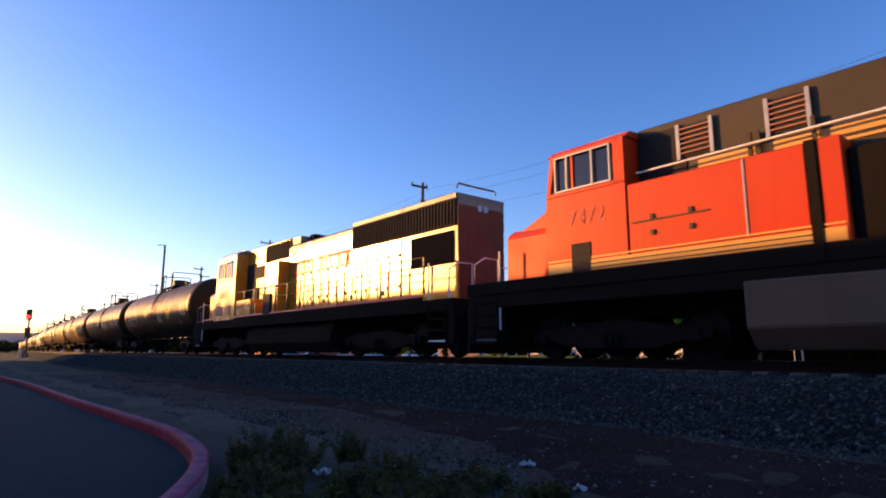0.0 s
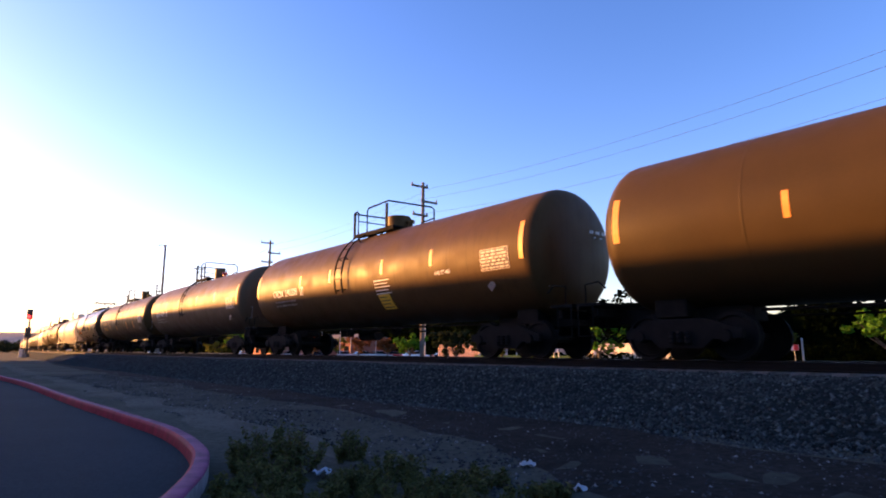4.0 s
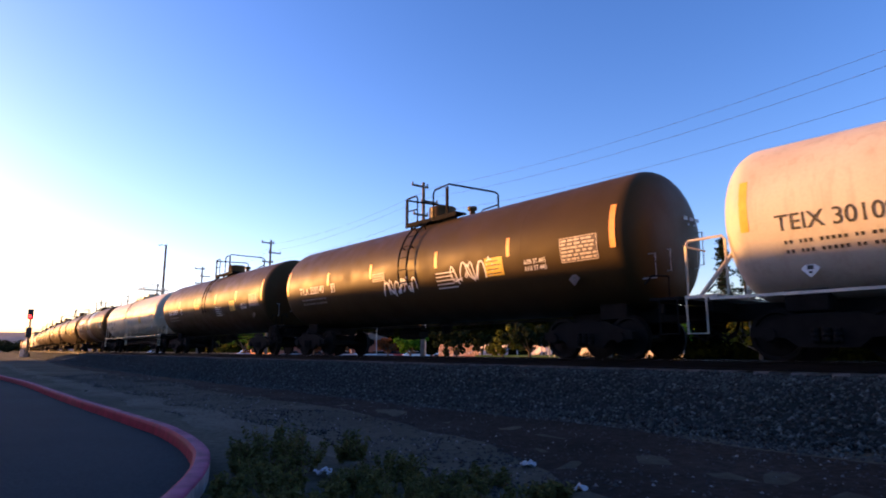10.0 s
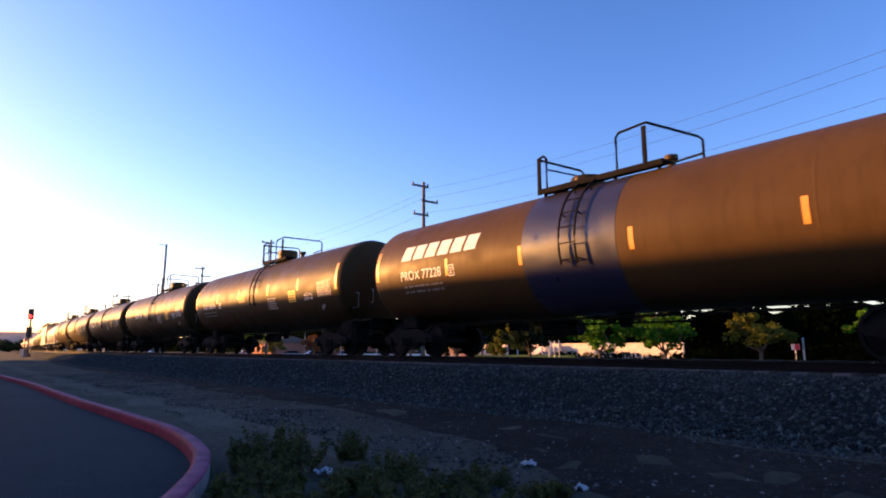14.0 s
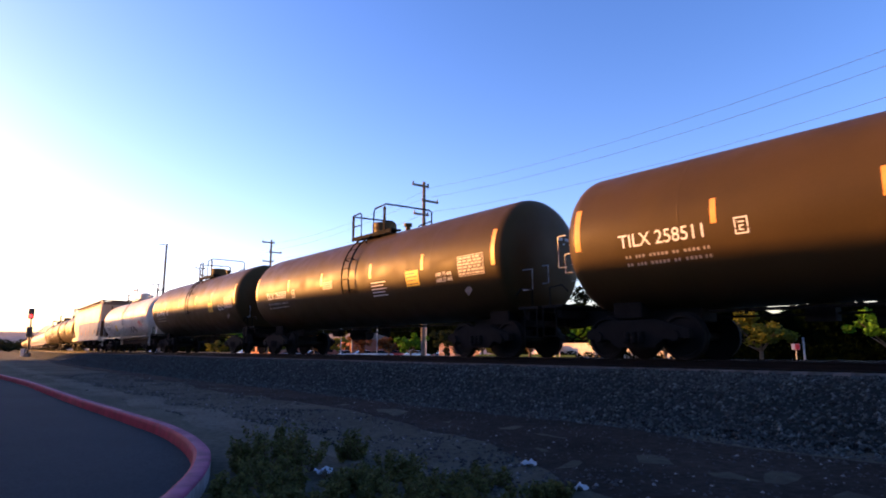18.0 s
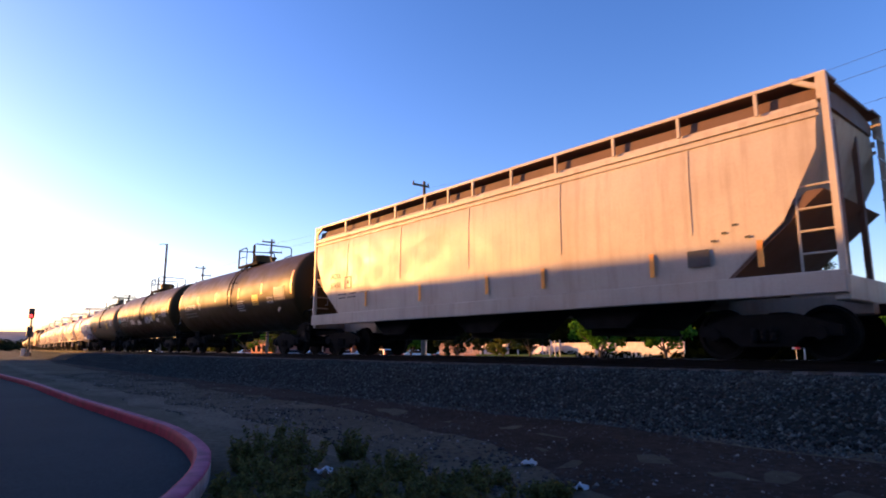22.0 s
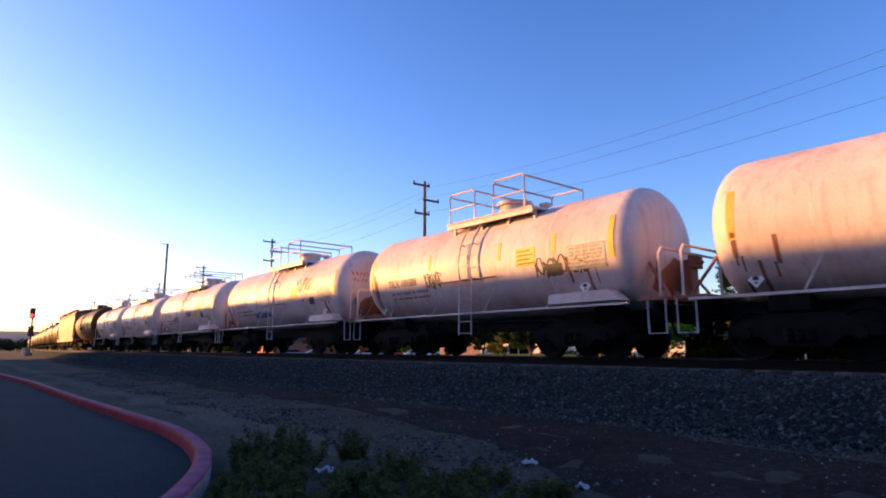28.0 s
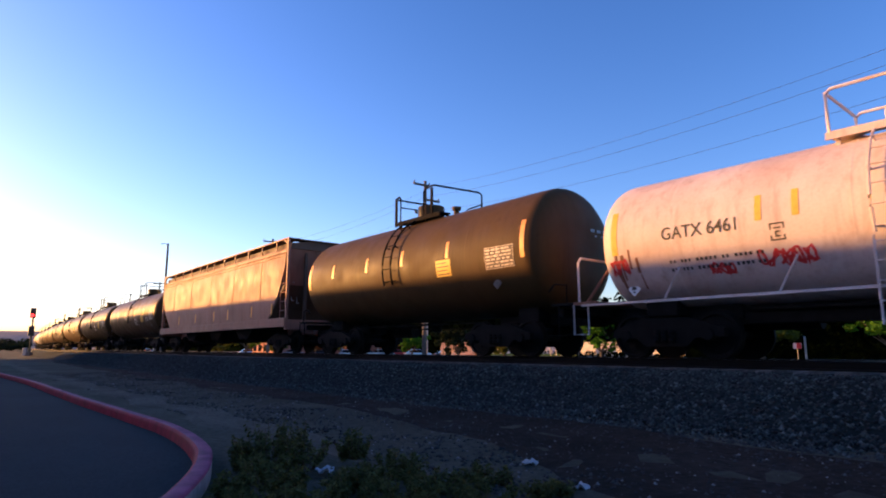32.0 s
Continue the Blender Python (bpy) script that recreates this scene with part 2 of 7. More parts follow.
BRICK_M = plain("red_wall", (0.20, 0.065, 0.04), 0.9, 0.0, 0.3, 3)
ROOF_M = plain("roofing", (0.12, 0.10, 0.09), 0.9, 0.0, 0.3, 3)
# dry scrub made paler: distance haze is put into the base colour
HILL_M = ground_mat("hazy_scrub", (0.34, 0.27, 0.22), (0.42, 0.34, 0.28), 0.01, 0.2, 0.95, 0.5)
PAPER = plain("litter_paper", (0.36, 0.40, 0.43), 0.7, 0.0, 0.15, 10)


# ---- mesh building ----
class Shape:
    """Collects vertices and faces for one mesh."""

    def __init__(self):
        self.v, self.f = [], []

    def box(self, c, size, m=None, taper=1.0):
        sx, sy, sz = (q / 2 for q in size)
        n = len(self.v)
        for z in (-1, 1):
            k = taper if z > 0 else 1.0
            for x, y in ((-1, -1), (1, -1), (1, 1), (-1, 1)):
                p = Vector((x * sx * k, y * sy * k, z * sz))
                if m is not None:
                    p = m @ p
                self.v.append(p + Vector(c))
        for f in ((3, 2, 1, 0), (4, 5, 6, 7), (0, 1, 5, 4), (1, 2, 6, 5), (2, 3, 7, 6), (3, 0, 4, 7)):
            self.f.append(tuple(n + i for i in f))
        return self

    def rod(self, a, b, r, sides=8, r2=None):
        a, b = Vector(a), Vector(b)
        q = (b - a).to_track_quat("Z", "Y")
        n = len(self.v)
        for p, rr in ((a, r), (b, r if r2 is None else r2)):
            for i in range(sides):
                w = 2 * math.pi * i / sides
                self.v.append(p + q @ Vector((rr * math.cos(w), rr * math.sin(w), 0)))
        for i in range(sides):
            j = (i + 1) % sides
            self.f.append((n + i, n + j, n + sides + j, n + sides + i))
        self.f.append(tuple(n + i for i in reversed(range(sides))))
        self.f.append(tuple(n + sides + i for i in range(sides)))
        return self

    def tube(self, pts, r, sides=6):
        """A bent tube through the points."""
        pts = [Vector(p) for p in pts]
        n = len(self.v)
        for k, p in enumerate(pts):
            d = (pts[min(k + 1, len(pts) - 1)] - pts[max(k - 1, 0)]).normalized()
            q = d.to_track_quat("Z", "Y")
            for i in range(sides):
                w = 2 * math.pi * i / sides
                self.v.append(p + q @ Vector((r * math.cos(w), r * math.sin(w), 0)))
        for k in range(len(pts) - 1):
            for i in range(sides):
                j = (i + 1) % sides
                a = n + k * sides
                self.f.append((a + i, a + j, a + sides + j, a + sides + i))
        self.f.append(tuple(n + i for i in reversed(range(sides))))
        e = n + (len(pts) - 1) * sides
        self.f.append(tuple(e + i for i in range(sides)))
        return self

    def lathe(self, prof, axis="x", sides=48, centre=(0, 0, 0)):
        """prof: (place along the axis, radius)."""
        n = len(self.v)
        for a, r in prof:
            for i in range(sides):
                w = 2 * math.pi * i / sides
                c, s = r * math.cos(w), r * math.sin(w)
                p = {"x": (a, c, s), "y": (s, a, c), "z": (c, s, a)}[axis]
                self.v.append(Vector(p) + Vector(centre))
        for k in range(len(prof) - 1):
            for i in range(sides):
                j = (i + 1) % sides
                a = n + k * sides
                self.f.append((a + i, a + j, a + sides + j, a + sides + i))
        self.f.append(tuple(n + i for i in reversed(range(sides))))
        e = n + (len(prof) - 1) * sides
        self.f.append(tuple(e + i for i in range(sides)))
        return self

    def prism(self, poly, y0, y1):
        """A polygon in x, z drawn out along y."""
        n, k = len(self.v), len(poly)
        for y in (y0, y1):
            self.v += [Vector((x, y, z)) for x, z in poly]
        self.f.append(tuple(n + i for i in range(k)))
        self.f.append(tuple(n + k + i for i in reversed(range(k))))
        for i in range(k):
            j = (i + 1) % k
            self.f.append((n + j, n + i, n + k + i, n + k + j))
        return self

    def prism_x(self, poly, x0, x1):
        """A polygon in y, z drawn out along x."""
        n, k = len(self.v), len(poly)
        for x in (x0, x1):
            self.v += [Vector((x, y, z)) for y, z in poly]
        self.f.append(tuple(n + i for i in reversed(range(k))))
        self.f.append(tuple(n + k + i for i in range(k)))
        for i in range(k):
            j = (i + 1) % k
            self.f.append((n + i, n + j, n + k + j, n + k + i))
        return self

    def mesh(self, name, mats, smooth=False, bevel=0.0):
        me = bpy.data.meshes.new(name)
        me.from_pydata([tuple(p) for p in self.v], [], self.f)
        bm = bmesh.new()
        bm.from_mesh(me)
        bmesh.ops.recalc_face_normals(bm, faces=bm.faces)
        if bevel:
            es = [e for e in bm.edges if len(e.link_faces) == 2 and e.calc_face_angle(0) > 0.6]
            bmesh.ops.bevel(bm, geom=es, offset=bevel, segments=1, affect="EDGES")
        bm.to_mesh(me)
        bm.free()
        if smooth:
            me.polygons.foreach_set("use_smooth", [True] * len(me.polygons))
            me.set_sharp_from_angle(angle=radians(35))
        me.materials.append(mats)
        me.update()
        return me


MESHES = {}


def part(name, parent, key, build, mat, at=None, label="", smooth=False, bevel=0.0):
    """One mesh object under a thing or a part. Alike parts share the mesh of their key."""
    k = (key, mat.name)
    if k not in MESHES:
        sh = Shape()
        build(sh)
        MESHES[k] = sh.mesh(name, mat, smooth, bevel)
    ob = new(name, MESHES[k])
    ob.parent = parent
    if at is not None:
        ob.matrix_basis = at if isinstance(at, Matrix) else Matrix.Translation(at)
    if label:
        tagged(ob, label)
    return ob


def thing(name, at=None, label="", category="", group="", kind=""):
    ob = new(name)
    ob.empty_display_size = 0.3
    if at is not None:
        ob.matrix_basis = at
    return tagged(ob, label, category, group, kind)


def lettering(name, parent, words, height, mat, at, bend=None, width=1.0, label=""):
    """Flat letters in the plane x, z at the near side; bend=(radius, axis height) lays them on a tank."""
    k = ("text", words, height, mat.name, bend, round(at[2], 3), width)
    if k not in MESHES:
        cu = bpy.data.curves.new("letters", "FONT")
        cu.body, cu.size, cu.align_x, cu.align_y, cu.extrude = words, height * 1.38, "LEFT", "BOTTOM_BASELINE", 0.0
        cu.offset = height * 0.008
        tmp = new("letters", cu)
        me = bpy.data.meshes.new_from_object(tmp.evaluated_get(bpy.context.evaluated_depsgraph_get()))
        bpy.data.objects.remove(tmp)
        for v in me.vertices:
            x, z = v.co.x * width, v.co.y
            y = 0.0
            if bend:
                r, zc = bend
                y = -math.sqrt(max(0.01, (r + 0.008) ** 2 - (at[2] + z - zc) ** 2)) - at[1]
            v.co = (x, y, z)
        me.materials.clear()
        me.materials.append(mat)
        MESHES[k] = me
    ob = new(name, MESHES[k])
    ob.parent = parent
    ob.matrix_basis = Matrix.Translation(at)
    if label:
        tagged(ob, label)
    return ob


def patch_on_tank(sh, x0, x1, z0, z1, r, zc, lift=0.006, n=5):
    """A thin curved plate laid on the near side of a tank."""
    a0, a1 = math.asin((z0 - zc) / r), math.asin(max(-1, min(1, (z1 - zc) / r)))
    m = len(sh.v)
    for rr in (r + lift, r - 0.01):
        for i in range(n + 1):
            a = a0 + (a1 - a0) * i / n
            y, z = -rr * math.cos(a), zc + rr * math.sin(a)
            sh.v += [Vector((x0, y, z)), Vector((x1, y, z))]
    k = 2 * (n + 1)
    for i in range(n):
        b = m + 2 * i
        sh.f.append((b, b + 1, b + 3, b + 2))
        b += k
        sh.f.append((b + 2, b + 3, b + 1, b))
        for e in (0, 1):
            sh.f.append((m + 2 * i + e, m + 2 * i + 2 + e, m + k + 2 * i + 2 + e, m + k + 2 * i + e))
    sh.f.append((m, m + 1, m + k + 1, m + k))
    e = m + 2 * n
    sh.f.append((e, e + 1, e + k + 1, e + k))


# ---- the ground and the line ----
HEAD_P = 0.50      # how square the tank heads are


def head_x(y, z, r, h, hd):
    """How far out the domed end stands at y, z from its middle."""
    q = math.acos(min(1.0, (math.hypot(y, z) / r) ** (1 / HEAD_P)))
    return h - hd * (1 - math.sin(q))


def patch_on_head(sh, y0, y1, z0, z1, r, zc, h, hd, n=8):
    """A ragged stain on the domed end."""
    rng, m = random.Random(int(100 * h)), len(sh.v)
    for i in range(n + 1):
        lo, hi = z0 + rng.uniform(0.0, 0.18), z1 - rng.uniform(0.0, 0.5) * abs(2 * i / n - 1.1)
        for j in range(n + 1):
            y, z = y0 + (y1 - y0) * i / n, max(lo + (hi - lo) * j / n, z0)
            k = min(1.0, 0.97 * r / math.hypot(y, z - zc))
            y, z = y * k, zc + (z - zc) * k
            sh.v.append(Vector((head_x(y, z - zc, r, h, hd) + 0.006, y, z)))
    w = n + 1
    sh.f += [(m + i * w + j, m + (i + 1) * w + j, m + (i + 1) * w + j + 1, m + i * w + j + 1) for i in range(n) for j in range(n)]
    return sh


def head_scrawl(parent, seed, y0, y1, z0, z1, count, mat, r, zc, h, hd, at, lw, label):
    """Loose sprayed strokes in a row on the domed front end."""
    rng, sh = random.Random(seed), Shape()
    w = (y1 - y0) / count
    for i in range(count):
        pts = [(y0 + w * (i + rng.uniform(0.05, 0.85)), z0 + (z1 - z0) * (rng.random() * 0.35 + 0.65 * (k % 2))) for k in range(rng.choice((3, 4, 4, 5)))]
        for (ya, za), (yb, zb) in zip(pts, pts[1:]):
            d = Vector((yb - ya, zb - za))
            side = Vector((-d.y, d.x)).normalized() * lw if d.length > 1e-4 else Vector((lw, 0))
            m = len(sh.v)
            for k in range(4):
                p = Vector((ya, za)) + d * k / 3
                for g in (-1, 1):
                    v = p + side * g
                    sh.v.append(Vector((head_x(v.x, v.y - zc, r, h, hd) + 0.009, v.x, v.y)))
            sh.f += [(m + 2 * k, m + 2 * k + 1, m + 2 * k + 3, m + 2 * k + 2) for k in range(3)]
    ob = new("graffiti", sh.mesh("graffiti", mat))
    ob.parent, ob.matrix_basis = parent, at
    tagged(ob, label)


def sweep(name, arcs, section, mat, kind="structure", label="", category="", wobble=0.0, parent=None, smooth=True):
    """A strip along the line: section is a row of (u, z)."""
    v, f, k = [], [], len(section)
    for s in arcs:
        p, phi = along(s)
        for u, z in section:
            dz = wobble * (noise.noise((s * 0.35, u * 0.6, 3.1)) + 0.5 * noise.noise((s * 1.3, u * 1.7, 9.2))) if wobble and abs(u) < 60 else 0
            v.append((p.x + u * math.cos(phi), p.y + u * math.sin(phi), z + dz))
    for i in range(len(arcs) - 1):
        for j in range(k - 1):
            a = i * k + j
            f.append((a, a + 1, a + k + 1, a + k))
    me = bpy.data.meshes.new(name)
    me.from_pydata(v, [], f)
    me.materials.append(mat)
    me.polygons.foreach_set("use_smooth", [smooth] * len(me.polygons))
    ob = new(name, me)
    ob.parent = parent
    return tagged(ob, label, category, "", kind) if parent is None else ob


ARCS_FAR = [-900, -500, -300, -200, -140, -100, -70, -50, -38] + [-30 + 0.8 * i for i in range(100)] + [52, 56, 62, 70, 80, 90, 100, 115, 130, 150, 170, 200, 250, 320, 420, 600, 900, 1500, 2500]
sweep("ground", ARCS_FAR,
      [(-900, 0), (-500, 0), (-200, 0), (-80, 0), (-40, 0), (-26, 0), (-20, 0), (-16, -0.02), (-13, -0.02), (-11, -0.02), (-9.5, -0.02), (-8.4, 0.0), (-7.4, 0.02), (-6.6, 0.04), (-5.8, 0.05),
       (-5, 0.06), (-4.2, 0.07), (-3.2, 0.1), (0, 0.2), (3.2, 0.2), (4.5, 0.0), (7, -0.3), (10, -0.45), (14, -0.45), (25, -0.45), (45, -0.45), (80, -0.45), (160, -0.3), (400, 0), (900, 0), (2500, 0)],
      DIRT, label="bare dark dirt and gravel beside the railway", category="ground", wobble=0.05)
ARCS_BED = [-500, -300, -200, -120, -80, -50] + [-36 + 0.6 * i for i in range(180)] + [75, 80, 90, 100, 110, 120, 130, 140, 150, 160, 170, 190, 220, 280, 400, 700]
sweep("ballast_bed", ARCS_BED,
      [(-4.3, 0.0), (-3.7, 0.16), (-3.2, 0.36), (-2.7, 0.57), (-2.25, 0.71), (-1.95, 0.765), (-1.3, 0.785), (0, 0.785), (1.3, 0.785), (1.95, 0.78), (2.7, 0.6), (3.4, 0.32), (4.6, -0.1)],
      BALLAST_M, label="grey crushed-stone ballast bed under the track", category="ballast", wobble=0.045)

track = thing("railway_track", None, "single railway track of steel rails on concrete ties", "railway track", kind="structure")
RAIL_SEC = [(-0.075, 0), (-0.075, 0.02), (-0.012, 0.035), (-0.012, 0.125), (-0.036, 0.14), (-0.036, 0.165), (-0.028, 0.17), (0.028, 0.17), (0.036, 0.165), (0.036, 0.14), (0.012, 0.125), (0.012, 0.035), (0.075, 0.02), (0.075, 0)]
for g in (-0.755, 0.755):
    r = sweep("rail", ARCS_BED, [(g + a, TIE_Z + b) for a, b in RAIL_SEC], RAIL_M, parent=track, smooth=False)
    r.data.materials.append(RAIL_TOP)
    k = len(RAIL_SEC) - 1
    for i, p in enumerate(r.data.polygons):
        if i % k == 6:
            p.material_index = 1


def tie_shape(sh):
    sh.prism([(-0.14, -0.2), (0.14, -0.2), (0.12, 0.0), (-0.12, 0.0)], -1.3, 1.3)


# loose ballast stones on the near shoulder and round the tie ends
def stones(name, count, box, size, mat, label, zfun, seed):
    rng = np.random.default_rng(seed)
    s = box[0] + (box[1] - box[0]) * rng.uniform(0, 1, count) ** 1.45
    u = rng.uniform(box[2], box[3], count)
    base = np.array([[1, 0, 0], [-0.6, 0.8, 0], [-0.6, -0.8, 0], [0.1, 0.1, 0.75], [0.05, -0.1, -0.6]])
    faces = np.array([[0, 1, 3], [1, 2, 3], [2, 0, 3], [1, 0, 4], [2, 1, 4], [0, 2, 4]])
    V = np.zeros((count, 5, 3))
    for i in range(count):
        p, phi = along(float(s[i]))
        z = zfun(float(u[i]), float(s[i]))
        a = rng.uniform(0, 6.28)
        k = size * rng.uniform(0.5, 1.3) ** 1.5
        q = base * rng.uniform(0.7, 1.3, (5, 3)) * k
        c, d = math.cos(a), math.sin(a)
        V[i, :, 0] = q[:, 0] * c - q[:, 1] * d + p.x + u[i] * math.cos(phi)
        V[i, :, 1] = q[:, 0] * d + q[:, 1] * c + p.y + u[i] * math.sin(phi)
        V[i, :, 2] = q[:, 2] + z
    F = (faces[None] + 5 * np.arange(count)[:, None, None]).reshape(-1, 3)
    me = bpy.data.meshes.new(name)
    me.vertices.add(count * 5)
    me.vertices.foreach_set("co", V.reshape(-1))
    me.loops.add(len(F) * 3)
    me.loops.foreach_set("vertex_index", F.reshape(-1).astype(np.int32))
    me.polygons.add(len(F))
    me.polygons.foreach_set("loop_start", np.arange(0, len(F) * 3, 3, dtype=np.int32))
    me.update(calc_edges=True)
    me.materials.append(mat)
    return tagged(new(name, me), label, "stones", "", "stuff")


def bed_z(u, s):
    row = [(-12, -0.02), (-8.4, 0.0), (-5, 0.06), (-4.2, 0.07), (-3.7, 0.16), (-3.2, 0.36), (-2.7, 0.57), (-2.25, 0.71), (-1.95, 0.765), (-1.3, 0.785), (3, 0.785)]
    amp = 0.05 if u < -4 else 0.045
    for (a, za), (b, zb) in zip(row, row[1:]):
        if a <= u <= b:
            return za + (zb - za) * (u - a) / (b - a) + amp * (noise.noise((s * 0.35, u * 0.6, 3.1)) + 0.5 * noise.noise((s * 1.3, u * 1.7, 9.2)))
    return 0.8


stones("ballast_stones", 90000, (-10, 66, -4.6, -1.36), 0.037, STONE_M, "loose grey crushed ballast stones on the track shoulder", bed_z, 5)
stones("scattered_pebbles", 26000, (-9, 34, -8.5, -4.3), 0.026, PEBBLE_M, "scattered pale pebbles on the dark dirt", bed_z, 6)

def soil_band():
    """A ragged strip of dark soil along the foot of the ballast."""
    v, f, n, k = [], [], 190, 9
    for i in range(n):
        s = -16.0 + 0.4 * i
        a = -6.3 + 0.55 * noise.noise((s * 0.3, 4.0, 1.0)) + 0.25 * noise.noise((s * 1.1, 1.0, 8.0)) - 2.2 * max(0.0, min(1.0, (8.0 - s) / 5.0)) + 0.02 * max(0.0, s)
        b = -4.25 + 0.2 * noise.noise((s * 0.5, 9.0, 2.0))
        for j in range(k):
            u = a + (b - a) * j / (k - 1)
            v.append((*beside(s, u, 0)[:2], bed_z(u, s) + (0.012 if 0 < j < k - 1 else -0.03)))
    for i in range(n - 1):
        f += [(i * k + j, i * k + j + 1, i * k + j + k + 1, i * k + j + k) for j in range(k - 1)]
    me = bpy.data.meshes.new("soil_band")
    me.from_pydata(v, [], f)
    me.materials.append(SOIL_M)
    return tagged(new("soil_band", me), "dark brown soil at the foot of the ballast", "ground", "", "structure")


soil_band()

# a pale trodden strip between the kerb and the ballast
def dirt_path():
    v, f, n = [], [], 130
    for i in range(n):
        s = 5.5 + 0.5 * i
        p, phi = along(s)
        grow = min(1.0, i / 8)
        a = -8.75 - 0.35 * noise.noise((s * 0.45, 7.0, 0.0))
        b = a + (1.15 + 0.5 * noise.noise((s * 0.6, 2.0, 5.0))) * (0.25 + 0.75 * grow)
        for j in range(5):
            u = a + (b - a) * j / 4
            dz = 0.05 * (noise.noise((s * 0.35, u * 0.6, 3.1)) + 0.5 * noise.noise((s * 1.3, u * 1.7, 9.2)))
            v.append((p.x + u * math.cos(phi), p.y + u * math.sin(phi), (0.022 if 0 < j < 4 else -0.03) + dz))
    for i in range(n - 1):
        for j in range(4):
            q = i * 5 + j
            f.append((q, q + 1, q + 6, q + 5))
    me = bpy.data.meshes.new("dirt_path")
    me.from_pydata(v, [], f)
    me.materials.append(PATH_M)
    return tagged(new("dirt_path", me), "pale dusty trodden strip beside the red kerb", "path", "", "structure")


dirt_path()

# ---- parking lot with its red kerb ----
KERB = [(-92, 110), (-62, 76), (-43.5, 55.5), (-31, 40.6), (-21.0, 28.5), (-14.03, 20.72), (-10.16, 16.14), (-7.7, 13.23), (-6.12, 11.43), (-4.87, 9.98), (-3.91, 8.87), (-3.16, 7.82),
        (-2.63, 6.92), (-2.38, 6.37), (-2.13, 5.64), (-1.97, 4.95), (-1.89, 4.4), (-1.86, 3.0), (-1.86, 0.5), (-1.9, -12)]


def smooth_line(pts, n=4):
    out = []
    for i in range(len(pts) - 1):
        p0, p1, p2, p3 = (Vector(pts[max(0, min(len(pts) - 1, j))]) for j in (i - 1, i, i + 1, i + 2))
        for k in range(n):
            t = k / n
            out.append(0.5 * ((2 * p1) + (p2 - p0) * t + (2 * p0 - 5 * p1 + 4 * p2 - p3) * t * t + (3 * p1 - p0 - 3 * p2 + p3) * t ** 3))
    return out + [Vector(pts[-1])]


KLINE = smooth_line(KERB)


def offset(i, d):
    a, b = KLINE[max(0, i - 1)], KLINE[min(len(KLINE) - 1, i + 1)]
    t = (b - a).normalized()
    return KLINE[i] + Vector((t.y, -t.x)) * d


def build_lot():
    v, f = [], []
    n = len(KLINE)
    for i in range(n):
        p = offset(i, 0.1)
        far = Vector((p.x - 60 - 0.3 * abs(p.y), p.y - 40))
        v += [(p.x, p.y, 0.012), (far.x, far.y, 0.012)]
    for i in range(n - 1):
        f.append((2 * i, 2 * i + 1, 2 * i + 3, 2 * i + 2))
    me = bpy.data.meshes.new("parking_lot")
    me.from_pydata(v, [], f)
    me.materials.append(ASPHALT)
    return tagged(new("parking_lot", me), "smooth blue-grey asphalt of a parking lot", "parking lot", "", "structure")


lot = build_lot()
kerb = thing("kerb", None, "curved concrete kerb painted faded red", "kerb", kind="structure")


def kerb_piece(i0, i1, name, sec, mat):
    v, f, k = [], [], len(sec)
    for i in range(i0, i1 + 1):
        for d, z in sec:
            p = offset(i, d)
            v.append((p.x, p.y, z))
    for i in range(i1 - i0):
        for j in range(k):
            a, b = i * k + j, i * k + (j + 1) % k
            f.append((a, b, b + k, a + k))
    f.append(tuple(range(k)))
    f.append(tuple(reversed(range((i1 - i0) * k, (i1 - i0 + 1) * k))))
    me = bpy.data.meshes.new(name)
    me.from_pydata(v, [], f)
    me.materials.append(mat)
    me.materials.append(KERB_GREY)
    me.materials.append(KERB_TOP)
    me.polygons.foreach_set("material_index", [0 if q >= (i1 - i0) * k else 1 if q % k == k - 2 else 2 if q % k in (3, 4, 5) else 0 for q in range(len(me.polygons))])
    me.polygons.foreach_set("use_smooth", [True] * len(me.polygons))
    me.set_sharp_from_angle(angle=radians(50))
    ob = new(name, me)
    ob.parent = kerb
    return ob


KSEC = [(0.205, -0.1), (0.175, 0.10), (0.165, 0.135), (0.14, 0.15), (0.03, 0.15), (0.008, 0.14), (0.002, 0.125), (0.002, -0.1)]
for i in range(0, len(KLINE) - 1, 8):
    kerb_piece(i, min(i + 8, len(KLINE) - 1), "kerb_section", KSEC, KERB_RED)

# ---- building behind the camera whose roof line shades the lower half of the train ----
SHADE_U, SHADE_TOP = -17.5, 7.52


